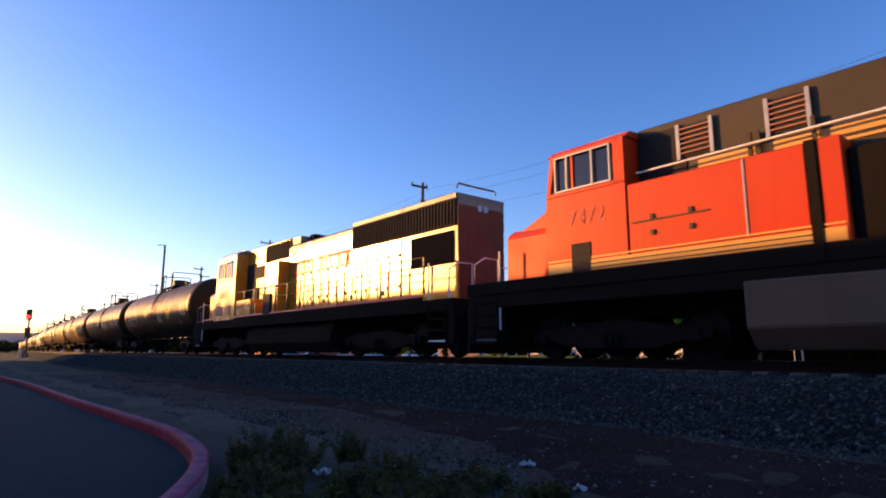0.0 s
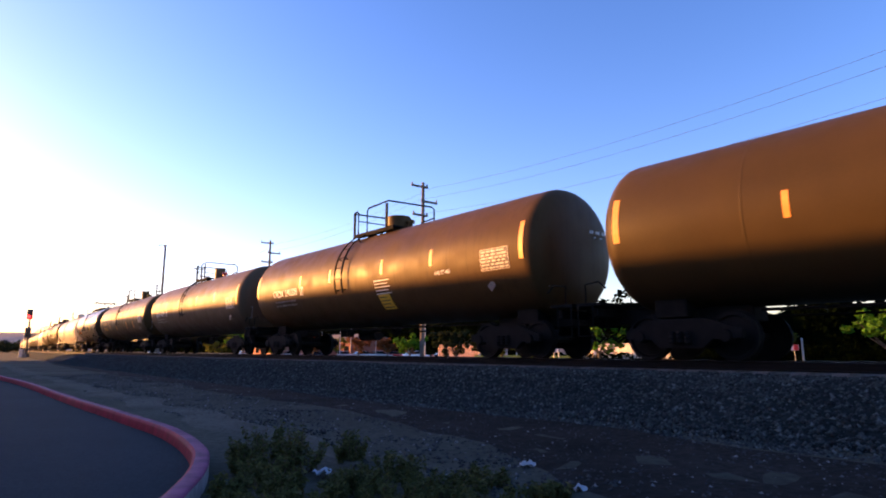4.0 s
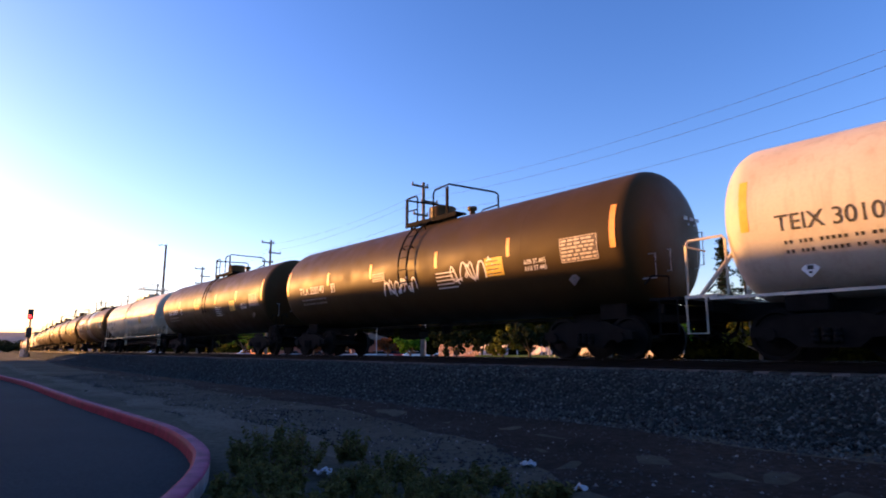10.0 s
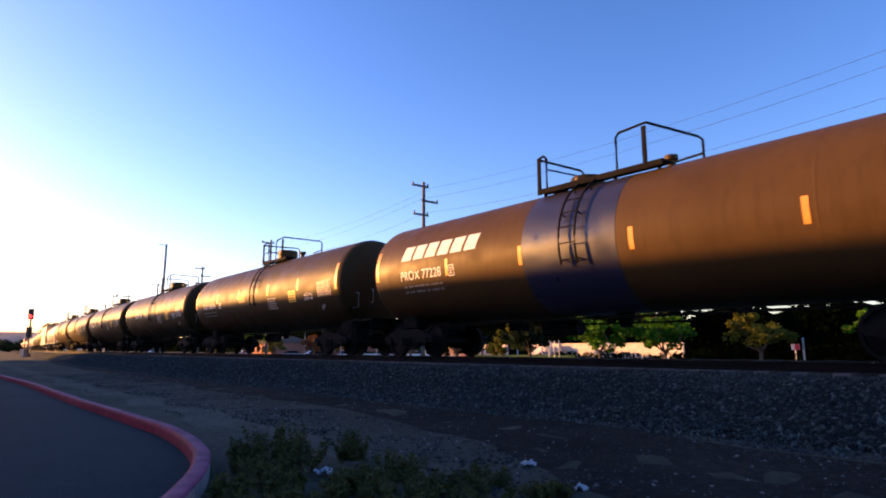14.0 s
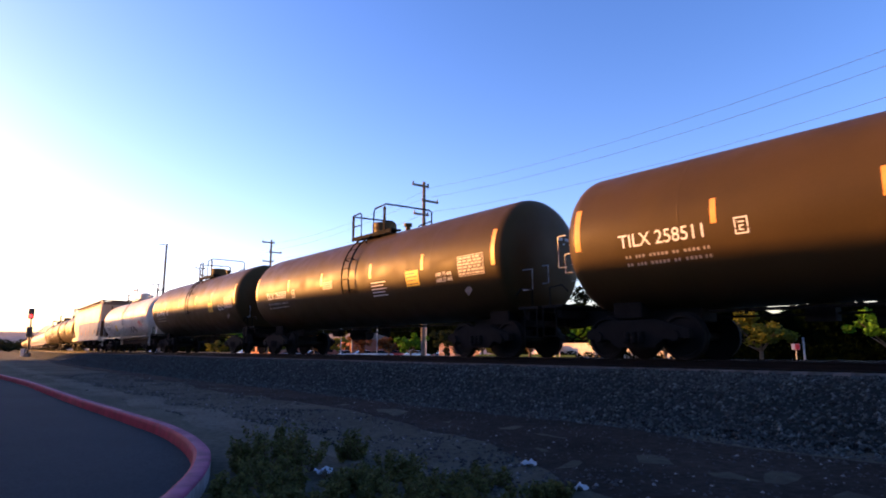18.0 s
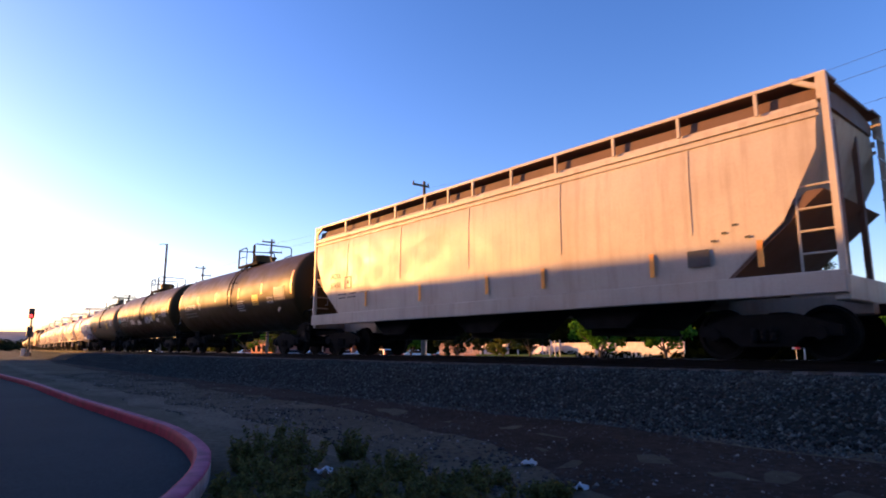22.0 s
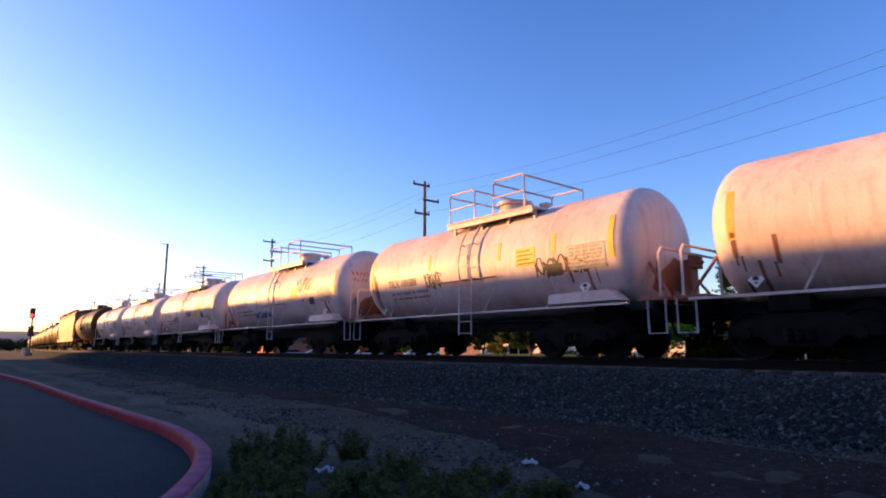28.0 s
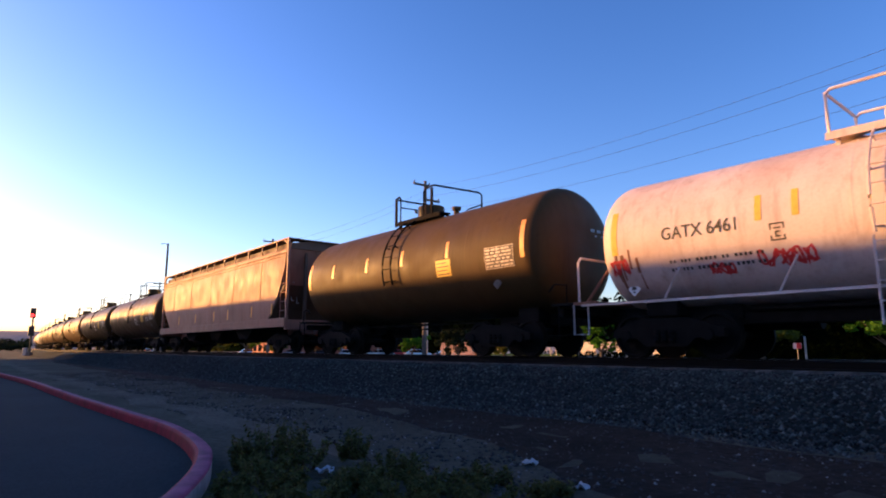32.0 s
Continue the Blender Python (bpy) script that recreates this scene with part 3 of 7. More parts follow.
def warehouse():
    b = thing("warehouse", None, "long plain stucco warehouse beside the parking lot", "building")
    p, phi = along(0)
    base = pose(p.x, p.y, 0, 0, 0, math.degrees(phi) - 90)
    pivot = Matrix.Translation((-37.5, SHADE_U, 0))
    b.matrix_basis = base @ pivot @ pose(0, 0, 0, 0, 0, -4.2) @ pivot.inverted()
    x0, x1 = -97.0, 60.0     # local x runs back along the line
    part("wall", b, "wh_walls", lambda s: s.box(((x0 + x1) / 2, SHADE_U - 11, SHADE_TOP / 2 - 0.2), (x1 - x0, 22, SHADE_TOP - 0.4)), WALL_M)
    part("roof", b, "wh_roof", lambda s: s.box(((x0 + x1) / 2, SHADE_U - 11, SHADE_TOP - 0.2), (x1 - x0 + 0.3, 22.3, 0.4)), ROOF_M)
    for i in range(8):
        part("dock_door", b, "wh_door", lambda s: s.box((0, 0, 2.1), (3.6, 0.12, 4.2)), KERB_GREY, (x0 + 14 + 20 * i, SHADE_U + 0.03, 0))
    return b


warehouse()


# ---- plants ----
def leaves(sh, rng, centre, radius, count, size, flat=0.35, shell=0.55):
    for _ in range(count):
        d = Vector((rng.gauss(0, 1), rng.gauss(0, 1), rng.gauss(0, 1))).normalized() * (shell + (1 - shell) * rng.random()) if rng.random() < 0.75 else Vector((rng.uniform(-.6, .6), rng.uniform(-.6, .6), rng.uniform(-.6, .6)))
        p = Vector(centre) + Vector((d.x * radius[0], d.y * radius[1], d.z * radius[2]))
        a = Vector((rng.gauss(0, 1), rng.gauss(0, 1), rng.gauss(0, 0.7))).normalized()
        b = a.cross(Vector((rng.gauss(0, 1), rng.gauss(0, 1), rng.gauss(0, 1)))).normalized()
        k = size * rng.uniform(0.6, 1.3)
        n = len(sh.v)
        sh.v += [p - a * k * 0.5, p + b * k * flat, p + a * k * 0.6, p - b * k * flat]
        sh.f.append((n, n + 1, n + 2, n + 3))


def leaf_mesh(sh, name, mat):
    me = bpy.data.meshes.new(name)
    me.from_pydata([tuple(p) for p in sh.v], [], sh.f)
    me.materials.append(mat)
    return me


def broad_tree(at, height, spread, seed, mat, label, trunk=0.16, clear=0.3, leaf=0.30, dens=1.0, count=None):
    rng = random.Random(seed)
    t = thing("tree", pose(*at), label, "tree", "trees beyond the railway")
    sh = Shape()
    fork = height * clear
    sh.rod((0, 0, -0.1), (0.05, 0, fork), trunk, 9, trunk * 0.75)
    tips = []
    for i in range(6):
        w = i * 1.05 + rng.uniform(-0.3, 0.3)
        e = Vector((math.cos(w) * spread * 0.33, math.sin(w) * spread * 0.33, fork + (height - fork) * rng.uniform(0.08, 0.55)))
        sh.rod((0.05, 0, fork * 0.95), e, trunk * 0.5, 6, trunk * 0.2)
        tips.append(e)
        for _ in range(2):
            e2 = e + Vector((rng.uniform(-1, 1), rng.uniform(-1, 1), rng.uniform(0.3, 1))) * spread * 0.2
            sh.rod(e, e2, trunk * 0.2, 5, trunk * 0.07)
            tips.append(e2)
    ob = new("trunk", sh.mesh("trunk", BARK, True))
    ob.parent = t
    sh = Shape()
    for i in range(int(26 * dens)):
        c = rng.choice(tips) + Vector((rng.gauss(0, 1) * spread * 0.14, rng.gauss(0, 1) * spread * 0.14, rng.gauss(0, 1) * height * 0.08))
        r = spread * rng.uniform(0.09, 0.17)
        leaves(sh, rng, c, (r, r, r * 0.8), int(70 * dens), leaf)
    ob = new("crown", leaf_mesh(sh, "crown", mat))
    ob.parent = t
    return t


def conifer(at, height, spread, seed, label):
    rng = random.Random(seed)
    t = thing("conifer", pose(*at), label, "tree", "trees beyond the railway")
    sh = Shape()
    sh.rod((0, 0, -0.1), (0, 0, height * 0.97), 0.2, 8, 0.03)
    limbs = Shape()
    crown = Shape()
    z = height * 0.16
    while z < height * 0.98:
        k = 1 - z / height
        for _ in range(5):
            w = rng.uniform(0, 6.28)
            ln = spread * (0.10 + 0.9 * k) * rng.uniform(0.45, 1.0)
            e = Vector((math.cos(w) * ln, math.sin(w) * ln, z + rng.uniform(-0.3, 0.25)))
            sh.rod((0, 0, z), e, 0.035, 4, 0.012)
            for q in (0.4, 0.7, 1.0):
                leaves(crown, rng, Vector((0, 0, z)).lerp(e, q), (0.42, 0.42, 0.26), 16, 0.26, 0.25)
        z += height * 0.034
    ob = new("trunk", sh.mesh("trunk", BARK, True))
    ob.parent = t
    ob = new("crown", leaf_mesh(crown, "crown", LEAF_C))
    ob.parent = t
    return t


def weed(at, h, w, seed, label, blades=160):
    rng = random.Random(seed)
    t = thing("weed_bush", pose(*at), label, "bush", "weeds by the kerb")
    st, lf = Shape(), Shape()
    for _ in range(26):
        a, r = rng.uniform(0, 6.28), w * math.sqrt(rng.random())
        b = Vector((math.cos(a) * r * 0.4, math.sin(a) * r * 0.4, -0.02))
        hh = h * rng.uniform(0.45, 1.05) * (1 - 0.35 * r / w)
        e = Vector((math.cos(a) * r, math.sin(a) * r, hh))
        st.rod(b, e, 0.006, 4, 0.002)
        for q in range(14):
            m = b.lerp(e, 0.25 + 0.75 * rng.random())
            leaves(lf, rng, m, (0.04, 0.04, 0.05), 4, 0.052, 0.17)
    ob = new("stem_tuft", st.mesh("stem_tuft", BARK))
    ob.parent = t
    ob = new("foliage", leaf_mesh(lf, "foliage", WEED))
    ob.parent = t
    return t


for i, (x, y, h, w) in enumerate([(-1.80, 6.45, 0.62, 0.36), (-1.45, 6.3, 0.50, 0.30), (-2.02, 6.3, 0.40, 0.2), (-1.0, 6.75, 0.40, 0.2), (-1.62, 5.75, 0.30, 0.26),
                                  (-0.75, 5.5, 0.22, 0.3), (-0.5, 5.9, 0.26, 0.40), (-1.35, 5.1, 0.30, 0.36), (-0.75, 5.2, 0.24, 0.36), (-0.15, 5.35, 0.24, 0.34), (0.3, 5.6, 0.22, 0.32),
                                  (-1.75, 5.2, 0.26, 0.2), (-0.3, 4.9, 0.2, 0.35), (0.35, 5.0, 0.18, 0.34), (0.85, 5.2, 0.14, 0.22), (-1.1, 4.6, 0.22, 0.35), (-0.3, 4.5, 0.18, 0.35), (-1.6, 4.6, 0.22, 0.22)]):
    weed((x, y, -0.01), h, w, 40 + i, "dark green leafy weeds growing on the dirt by the kerb" if h > 0.33 else "low dark green weeds spreading over the dirt")

for i, (x, y, k) in enumerate([(0.87, 6.45, 1.0), (1.14, 5.35, 0.9), (-1.17, 6.05, 1.0)]):
    rng = random.Random(i)
    sh = Shape()
    n = 7
    for a in range(n):
        for b in range(n):
            sh.v.append(Vector(((a / (n - 1) - 0.5) * 0.16 * k, (b / (n - 1) - 0.5) * 0.11 * k, 0.035 * k * math.sin(a * 1.1) * math.sin(b * 0.9 + i) + rng.uniform(0, 0.03) + 0.035)))
    for a in range(n - 1):
        for b in range(n - 1):
            q = a * n + b
            sh.f.append((q, q + 1, q + n + 1, q + n))
    lit = new("litter", sh.mesh("litter", PAPER))
    m = lit.modifiers.new("thick", "SOLIDIFY")
    m.thickness = 0.004
    lit.matrix_basis = pose(x, y, 0.0 if i else -0.01, 0, 0, 30 * i)
    tagged(lit, "crumpled white paper litter on the dirt", "litter", "litter")

# ---- beyond the railway ----
# poles parallel to the line
POLE_AT = [(48.9, -26.0), (32.15, -4.0), (15.4, 18.0), (-1.4, 40.0), (-18.2, 62.0), (-33.5, 82.3), (-49.7, 103.5), (-66, 125), (-83, 147), (-100, 169)]


def power_pole(x, y):
    p = thing("power_pole", pose(x, y, 0.5 if y > 30 else -0.35, 0, 0, 37), "tall wooden power pole with three crossarms", "power pole", "power poles along the railway")
    part("mast", p, "pole_mast", lambda s: s.rod((0, 0, -1.1), (0, 0, 12.1), 0.17, 10, 0.10), POLE_WOOD, smooth=True)
    for z, ln, off in ((11.75, 1.35, -0.38), (10.75, 1.35, 0.42), (9.75, 1.2, -0.32)):
        part("crossarm", p, ("arm", z), lambda s, ln=ln: s.box((0, 0, 0), (ln, 0.1, 0.13)), POLE_WOOD, (off, -0.14, z))
        for q in (-0.45, 0.45):
            part("insulator", p, "insul", lambda s: s.lathe([(0, 0.03), (0.04, 0.07), (0.08, 0.035), (0.12, 0.065), (0.17, 0.03)], "z", 8), KERB_GREY, (off + q * ln, -0.14, z + 0.065))
    return p


for x, y in POLE_AT:
    power_pole(x, y)


def wires():
    w = thing("power_line", None, "thin dark overhead wires strung between the poles", "power line")
    for z, off in ((12.35, 0.75), (11.4, -0.15), (10.5, 0.3)):
        for (x0, y0), (x1, y1) in zip(POLE_AT, POLE_AT[1:]):
            sh = Shape()
            a = Vector((x0 + off * 0.8, y0 + off * 0.6, z - (0.85 if y0 < 30 else 0)))
            b = Vector((x1 + off * 0.8, y1 + off * 0.6, z - (0.85 if y1 < 30 else 0)))
            pts = []
            for i in range(13):
                t = i / 12
                q = a.lerp(b, t)
                q.z -= 0.55 * 4 * t * (1 - t)
                pts.append(q)
            sh.tube(pts, 0.007, 4)
            ob = new("wire", sh.mesh("wire", WIRE_M))
            ob.parent = w


wires()

# a tall plain mast
mast = thing("light_mast", pose(-37.7, 80, 0.5), "tall slim steel light mast", "light mast")
part("mast", mast, "lm_mast", lambda s: s.rod((0, 0, -1.1), (0, 0, 14.8), 0.20, 10, 0.13), POLE_WOOD, smooth=True)
part("arm", mast, "lm_arm", lambda s: s.tube([(0, 0, 14.6), (-0.5, 0, 14.8), (-1.0, 0, 14.7)], 0.05), POLE_WOOD)

# railway signal on the near side
sg = thing("railway_signal", None, "railway signal mast with a red light lit", "railway signal")
sg.matrix_basis = pose(-65.3, 95.0, 0.02, 0, 0, 6)
SIG_BLACK = plain("signal_black", (0.02, 0.02, 0.02), 0.6, 0.0, 0.3, 4)
SIG_GREY = plain("signal_grey", (0.35, 0.35, 0.36), 0.5, 0.4, 0.2, 4)
part("mast", sg, "sig_mast", lambda s: s.rod((0, 0, 0), (0, 0, 7.0), 0.13, 10), SIG_BLACK, smooth=True)
part("base", sg, "sig_base", lambda s: s.box((0, 0, 0.3), (0.7, 0.7, 0.6)), CONCRETE)
part("relay_box", sg, "sig_box", lambda s: s.box((-0.7, 0.1, 0.7), (0.6, 0.5, 1.2)), SIG_GREY, bevel=0.02)
for z, lit in ((6.75, True), (3.9, False)):
    h = part("signal_head", sg, ("sig_head", z), lambda s: s.box((0, -0.12, 0), (0.85, 0.24, 1.6)), SIG_BLACK, (0, 0, z), bevel=0.05)
    for k, dz in enumerate((-0.38, 0.0, 0.38)):
        m = glow("signal_red", (1.0, 0.02, 0.015), 3.0) if lit and k == 0 else GLASS
        part("lens", h, ("sig_lens", m.name), lambda s: s.lathe([(-0.36, 0.02), (-0.34, 0.16), (-0.22, 0.2)] if m is GLASS else [(-0.42, 0.02), (-0.38, 0.24), (-0.22, 0.27)], "y", 16), m, (0, 0, dz), "glowing red lens" if lit and k == 0 else "dark lens")
        part("visor", h, "sig_visor", lambda s: s.tube([(-0.17, -0.34, 0.02), (-0.12, -0.34, 0.13), (0, -0.34, 0.18), (0.12, -0.34, 0.13), (0.17, -0.34, 0.02)], 0.045), SIG_BLACK, (0, 0, dz))
part("ladder", sg, "sig_ladder", lambda s: [s.rod((-0.2 + 0.4 * k, 0.25, 0.1), (-0.2 + 0.4 * k, 0.25, 6.8), 0.02, 5) for k in (0, 1)] + [s.rod((-0.2, 0.25, 0.4 + 0.4 * i), (0.2, 0.25, 0.4 + 0.4 * i), 0.014, 5) for i in range(17)], SIG_GREY)

# grass verge, road and a low sunlit wall beyond the line
sweep("car_park", [58, 65, 80, 100, 120, 150, 190], [(38, -0.44), (48, -0.43), (60, -0.44)], ASPHALT, label="asphalt car park beyond the railway", category="car park")
sweep("grass_verge", [-60, -30, -10, 0, 10, 20, 30, 34], [(16, -0.43), (20, -0.40), (24, -0.39), (28.5, -0.43)], GRASS_M, label="mown green grass verge beyond the railway", category="grass")
sweep("far_road", [-120, -60, -30, 0, 30, 60, 100, 160], [(30, -0.435), (37, -0.435)], ASPHALT, label="asphalt road beyond the railway", category="road")
wall = thing("boundary_wall", None, "low sunlit cream stucco boundary wall behind trees", "wall", kind="structure")
for i in range(3):
    s0 = 29 + 6 * i
    a, b = Vector(beside(s0, 41, 0)), Vector(beside(s0 + 5.94, 41, 0))
    c = (a + b) / 2
    part("panel", wall, "bw_panel", lambda s: s.box((0, 0, 1.1), (5.9, 0.2, 2.3)).box((0, 0, 2.29), (5.94, 0.28, 0.08)), WALL_M, pose(c.x, c.y, -0.45, 0, 0, -50))


def at_px(az_x, dist, z=-0.45):
    """A place in the direction given by tan(azimuth), dist metres ahead."""
    return (az_x * dist, dist, z)


TREES = [  # tan azimuth, distance, height, spread, kind
    (0.140, 50, 4.4, 3.0, "d"), (0.255, 46, 4.3, 4.2, "a"), (0.362, 44, 4.4, 4.0, "a"), (0.520, 41, 4.7, 3.6, "b"), (0.735, 38, 5.0, 3.4, "a"), (0.88, 36, 5.2, 4.2, "a"),
    (0.096, 56, 3.7, 2.6, "b"), (0.020, 60, 4.2, 3.0, "d"), (-0.056, 70, 3.6, 2.9, "a"), (0.062, 66, 4.4, 2.4, "d"),
    (-0.215, 98, 4.4, 3.4, "r"), (-0.140, 101, 4.8, 3.6, "r"), (-0.092, 99, 4.2, 3.0, "r"), (-0.175, 106, 5.0, 3.8, "b"), (-0.28, 104, 4.2, 3.2, "b"),
    (-0.33, 100, 5.5, 5.5, "a"), (-0.37, 105, 4.5, 4.0, "b"), (-0.30, 110, 5, 5, "b")]
TREE_KIND = {"a": (LEAF_A, "leafy green street tree in evening sun"), "b": (LEAF_B, "yellow-green street tree in evening sun"),
             # kind d takes the dark conifer leaf, so its shade is in the colour
             "d": (LEAF_C, "street tree coloured dark green as if in shade"), "r": (LEAF_R, "small street tree with red-brown autumn leaves")}
for i, (a, d, h, w, k) in enumerate(TREES):
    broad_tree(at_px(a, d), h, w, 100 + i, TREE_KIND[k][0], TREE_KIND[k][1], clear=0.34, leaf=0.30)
broad_tree(at_px(0.348, 62), 18.5, 6.5, 140, LEAF_C, "tall loose dark eucalyptus tree beyond the railway", trunk=0.3, clear=0.25, leaf=0.5, dens=1.5)
for i, (a, d, h, w) in enumerate([(0.505, 60, 19.0, 2.6), (0.592, 60, 19.2, 2.6), (0.633, 62, 16.0, 2.6), (0.47, 66, 14.0, 2.6)]):
    conifer(at_px(a, d), h, w, 150 + i, "tall narrow dark conifer beyond the railway")


def backdrop_trees():
    rng = random.Random(18)
    sh = Shape()
    for i in range(240):
        s = -40 + i * 0.36
        x, y, z = beside(s, 46 + rng.uniform(-1.5, 2.5), -0.45 + rng.uniform(0.3, 6.2 + 0.7 * math.sin(s * 0.4)))
        leaves(sh, rng, (x, y, z), (1.1, 1.1, 0.9), 70, 0.55)
    for i in range(330):
        s = 70 + i * 0.42
        x, y, z = beside(s, 96 + rng.uniform(-2, 3), -0.45 + rng.uniform(0.3, 14.0 + 1.5 * math.sin(s * 0.3)))
        leaves(sh, rng, (x, y, z), (1.6, 1.6, 1.3), 50, 0.8)
    for i in range(150):
        s = 206 + i * 4.4
        x, y, z = beside(s, 97 + rng.uniform(-3, 4), -0.45 + rng.uniform(0.5, 9.0))
        leaves(sh, rng, (x, y, z), (3.0, 3.0, 2.2), 26, 2.0)
    # the closed inside of the row
    for s0, s1, u, top, step in ((-40, 47, 47.5, 5.3, 0.8), (70, 900, 99, 11.5, 3.0)):
        n, m = int((s1 - s0) / step), len(sh.v)
        for i in range(n):
            for j in range(5):
                k = j / 4
                x, y, z = beside(s0 + step * i, u + 0.8 * noise.noise((i * 0.7, j * 0.9, 2.0)), -0.45 + k * top * (1 + 0.25 * noise.noise((i * 0.35, 3.0, 1.0))))
                sh.v.append(Vector((x, y, z)))
        for i in range(n - 1):
            for j in range(4):
                q = m + i * 5 + j
                sh.f.append((q, q + 1, q + 6, q + 5))
    return tagged(new("tree_row", leaf_mesh(sh, "tree_row", LEAF_D)), "dense row of trees in the distance, near-black leaves standing for shade", "trees", "", "stuff")


backdrop_trees()


def low_bank():
    """A raised sunlit lawn with a board fence, a white wall and a row of posts behind it."""
    def quad(px0, px1, d0, d1, z0, z1):
        return [((px - 784) / 1060 * d, d, z) for px, d, z in ((px0, d0, z0), (px1, d0, z0), (px1, d1, z1), (px0, d1, z1))]
    sh = Shape()
    top = quad(838, 1012, 56, 63, 0.30, 0.62) + quad(838, 1012, 63, 66, 0.62, 0.66)
    sh.v = [Vector(p) for p in top] + [Vector((p[0], p[1], -0.6)) for p in top]
    sh.f = [(0, 1, 2, 3), (4, 5, 6, 7), (0, 1, 9, 8), (1, 2, 10, 9), (5, 6, 14, 13), (6, 7, 15, 14), (3, 0, 8, 11), (7, 4, 12, 15)]
    tagged(new("lawn", sh.mesh("lawn", LAWN_M)), "sunlit yellow-green lawn on a low bank beyond the railway", "lawn", "", "structure")
    fence = thing("board_fence", None, "weathered mauve-grey board fence beyond the railway", "fence")
    n = 26
    for i in range(n):
        x, y = (776 + 2.8 * i - 784) / 1060 * (78 - 0.25 * i), 78 - 0.25 * i
        part("board", fence, "fence_board", lambda s: s.box((0, 0, 0.85), (0.19, 0.03, 2.2)), FENCE_M, pose(x, y, -0.02 * (i % 3), 0, 0, -50))
    for k in (0, 1):
        a, b = Vector(((776 - 784) / 1060 * 78, 78, 0.4 + k)), Vector(((776 + 2.8 * n - 784) / 1060 * 71.5, 71.5, 0.4 + k))
        part("fence_rail", fence, ("fence_rail", k), lambda s: s.rod(a + Vector((0, 0.08, 0)), b + Vector((0, 0.08, 0)), 0.04, 5), FENCE_M)
    white = thing("garden_wall", None, "low white-washed garden wall behind the lawn", "wall", kind="structure")
    for px, d in ((858, 68), (882, 68), (950, 67.5), (972, 67.5)):
        part("panel", white, "gw_panel", lambda s: s.box((0, 0, 0.55), (2.3, 0.18, 1.5)).box((0, 0, 1.33), (2.36, 0.26, 0.07)), WHITEWASH, pose((px - 784) / 1060 * d, d, 0.4, 0, 0, -50))
    for px in (955, 961, 966, 971, 977, 912):
        p = thing("fence_post", pose((px - 784) / 1060 * 65, 65, 0.5), "thin white wooden post behind the lawn", "post", "posts behind the lawn")
        part("shaft", p, "fp_shaft", lambda s: s.box((0, 0, 0.7), (0.12, 0.12, 1.5)), WHITEWASH)
        part("cap", p, "fp_cap", lambda s: s.box((0, 0, 1.48), (0.17, 0.17, 0.07)), WHITEWASH)
    sign = thing("small_sign", pose((1397 - 784) / 1060 * 45, 45, -0.45, 0, 0, -20), "small red and white sign on a post beyond the railway", "sign")
    part("post", sign, "ss_post", lambda s: s.rod((0, 0, 0), (0, 0, 2.0), 0.03, 6), SIG_GREY)
    part("board", sign, "ss_board", lambda s: s.box((0, -0.05, 1.85), (0.55, 0.03, 0.42)), WHITEWASH)
    part("red_band", sign, "ss_red", lambda s: s.box((0.1, -0.07, 1.85), (0.30, 0.01, 0.40)), RED_T)


low_bank()


def horizon_trees():
    rng = random.Random(33)
    sh = Shape()
    for i in range(70):
        x = -0.80 + 0.0016 * i
        d = 300 + rng.uniform(-8, 8)
        leaves(sh, rng, (x * d, d, rng.uniform(0.5, 4.6 + 1.2 * math.sin(i * 0.7))), (2.2, 2.2, 1.3), 34, 1.3)
    return tagged(new("horizon_trees", leaf_mesh(sh, "horizon_trees", LEAF_C)), "low dark trees on the horizon", "trees", "", "stuff")


horizon_trees()


def hedge():
    rng = random.Random(8)
    sh = Shape()
    for i in range(380):
        s = -32 + i * 0.205
        tall = 1.48 + 0.10 * noise.noise((s * 0.5, 1.0, 0.0)) if s > 25.5 else 2.15 + 0.2 * noise.noise((s * 0.5, 1.0, 0.0))
        x, y, z = beside(s, 39 + rng.uniform(-0.5, 0.5), -0.45 + rng.uniform(0.2, tall - 0.25))
        leaves(sh, rng, (x, y, z), (0.6, 0.6, 0.32 if s > 25.5 else 0.45), 45, 0.24)
    return tagged(new("hedge", leaf_mesh(sh, "hedge", LEAF_D)), "dense hedge beyond the railway, near-black leaves standing for shade", "hedge")


hedge()


def shed(at, size, mat, label, rz=-50, windows=4):
    b = thing("building", pose(*at, 0, 0, rz), label, "building", "low buildings beyond the railway")
    L, W, H = size
    part("wall", b, ("shed", size), lambda s: s.box((0, 0, H / 2), (L, W, H)), mat)
    part("roof", b, ("shedroof", size), lambda s: s.prism_x([(-W / 2 - 0.4, H), (W / 2 + 0.4, H), (W / 2 + 0.4, H + 0.3), (0, H + W * 0.16), (-W / 2 - 0.4, H + 0.3)], -L / 2 - 0.4, L / 2 + 0.4), ROOF_M)
    for i in range(windows):
        part("window", b, "shedwin", lambda s: s.box((0, 0, 0), (1.5, 0.08, 1.2)), GLASS, (-L / 2 + L * (i + 0.5) / windows, -W / 2 - 0.02, 1.7))
    return b


shed((-33, 122, -0.4), (10, 8, 2.9), ROSE_M, "low rose-painted building beyond the parked cars")
shed((-18.5, 118, -0.4), (15, 8, 3.4), BRICK_M, "long red-brown building beyond the parked cars", windows=5)




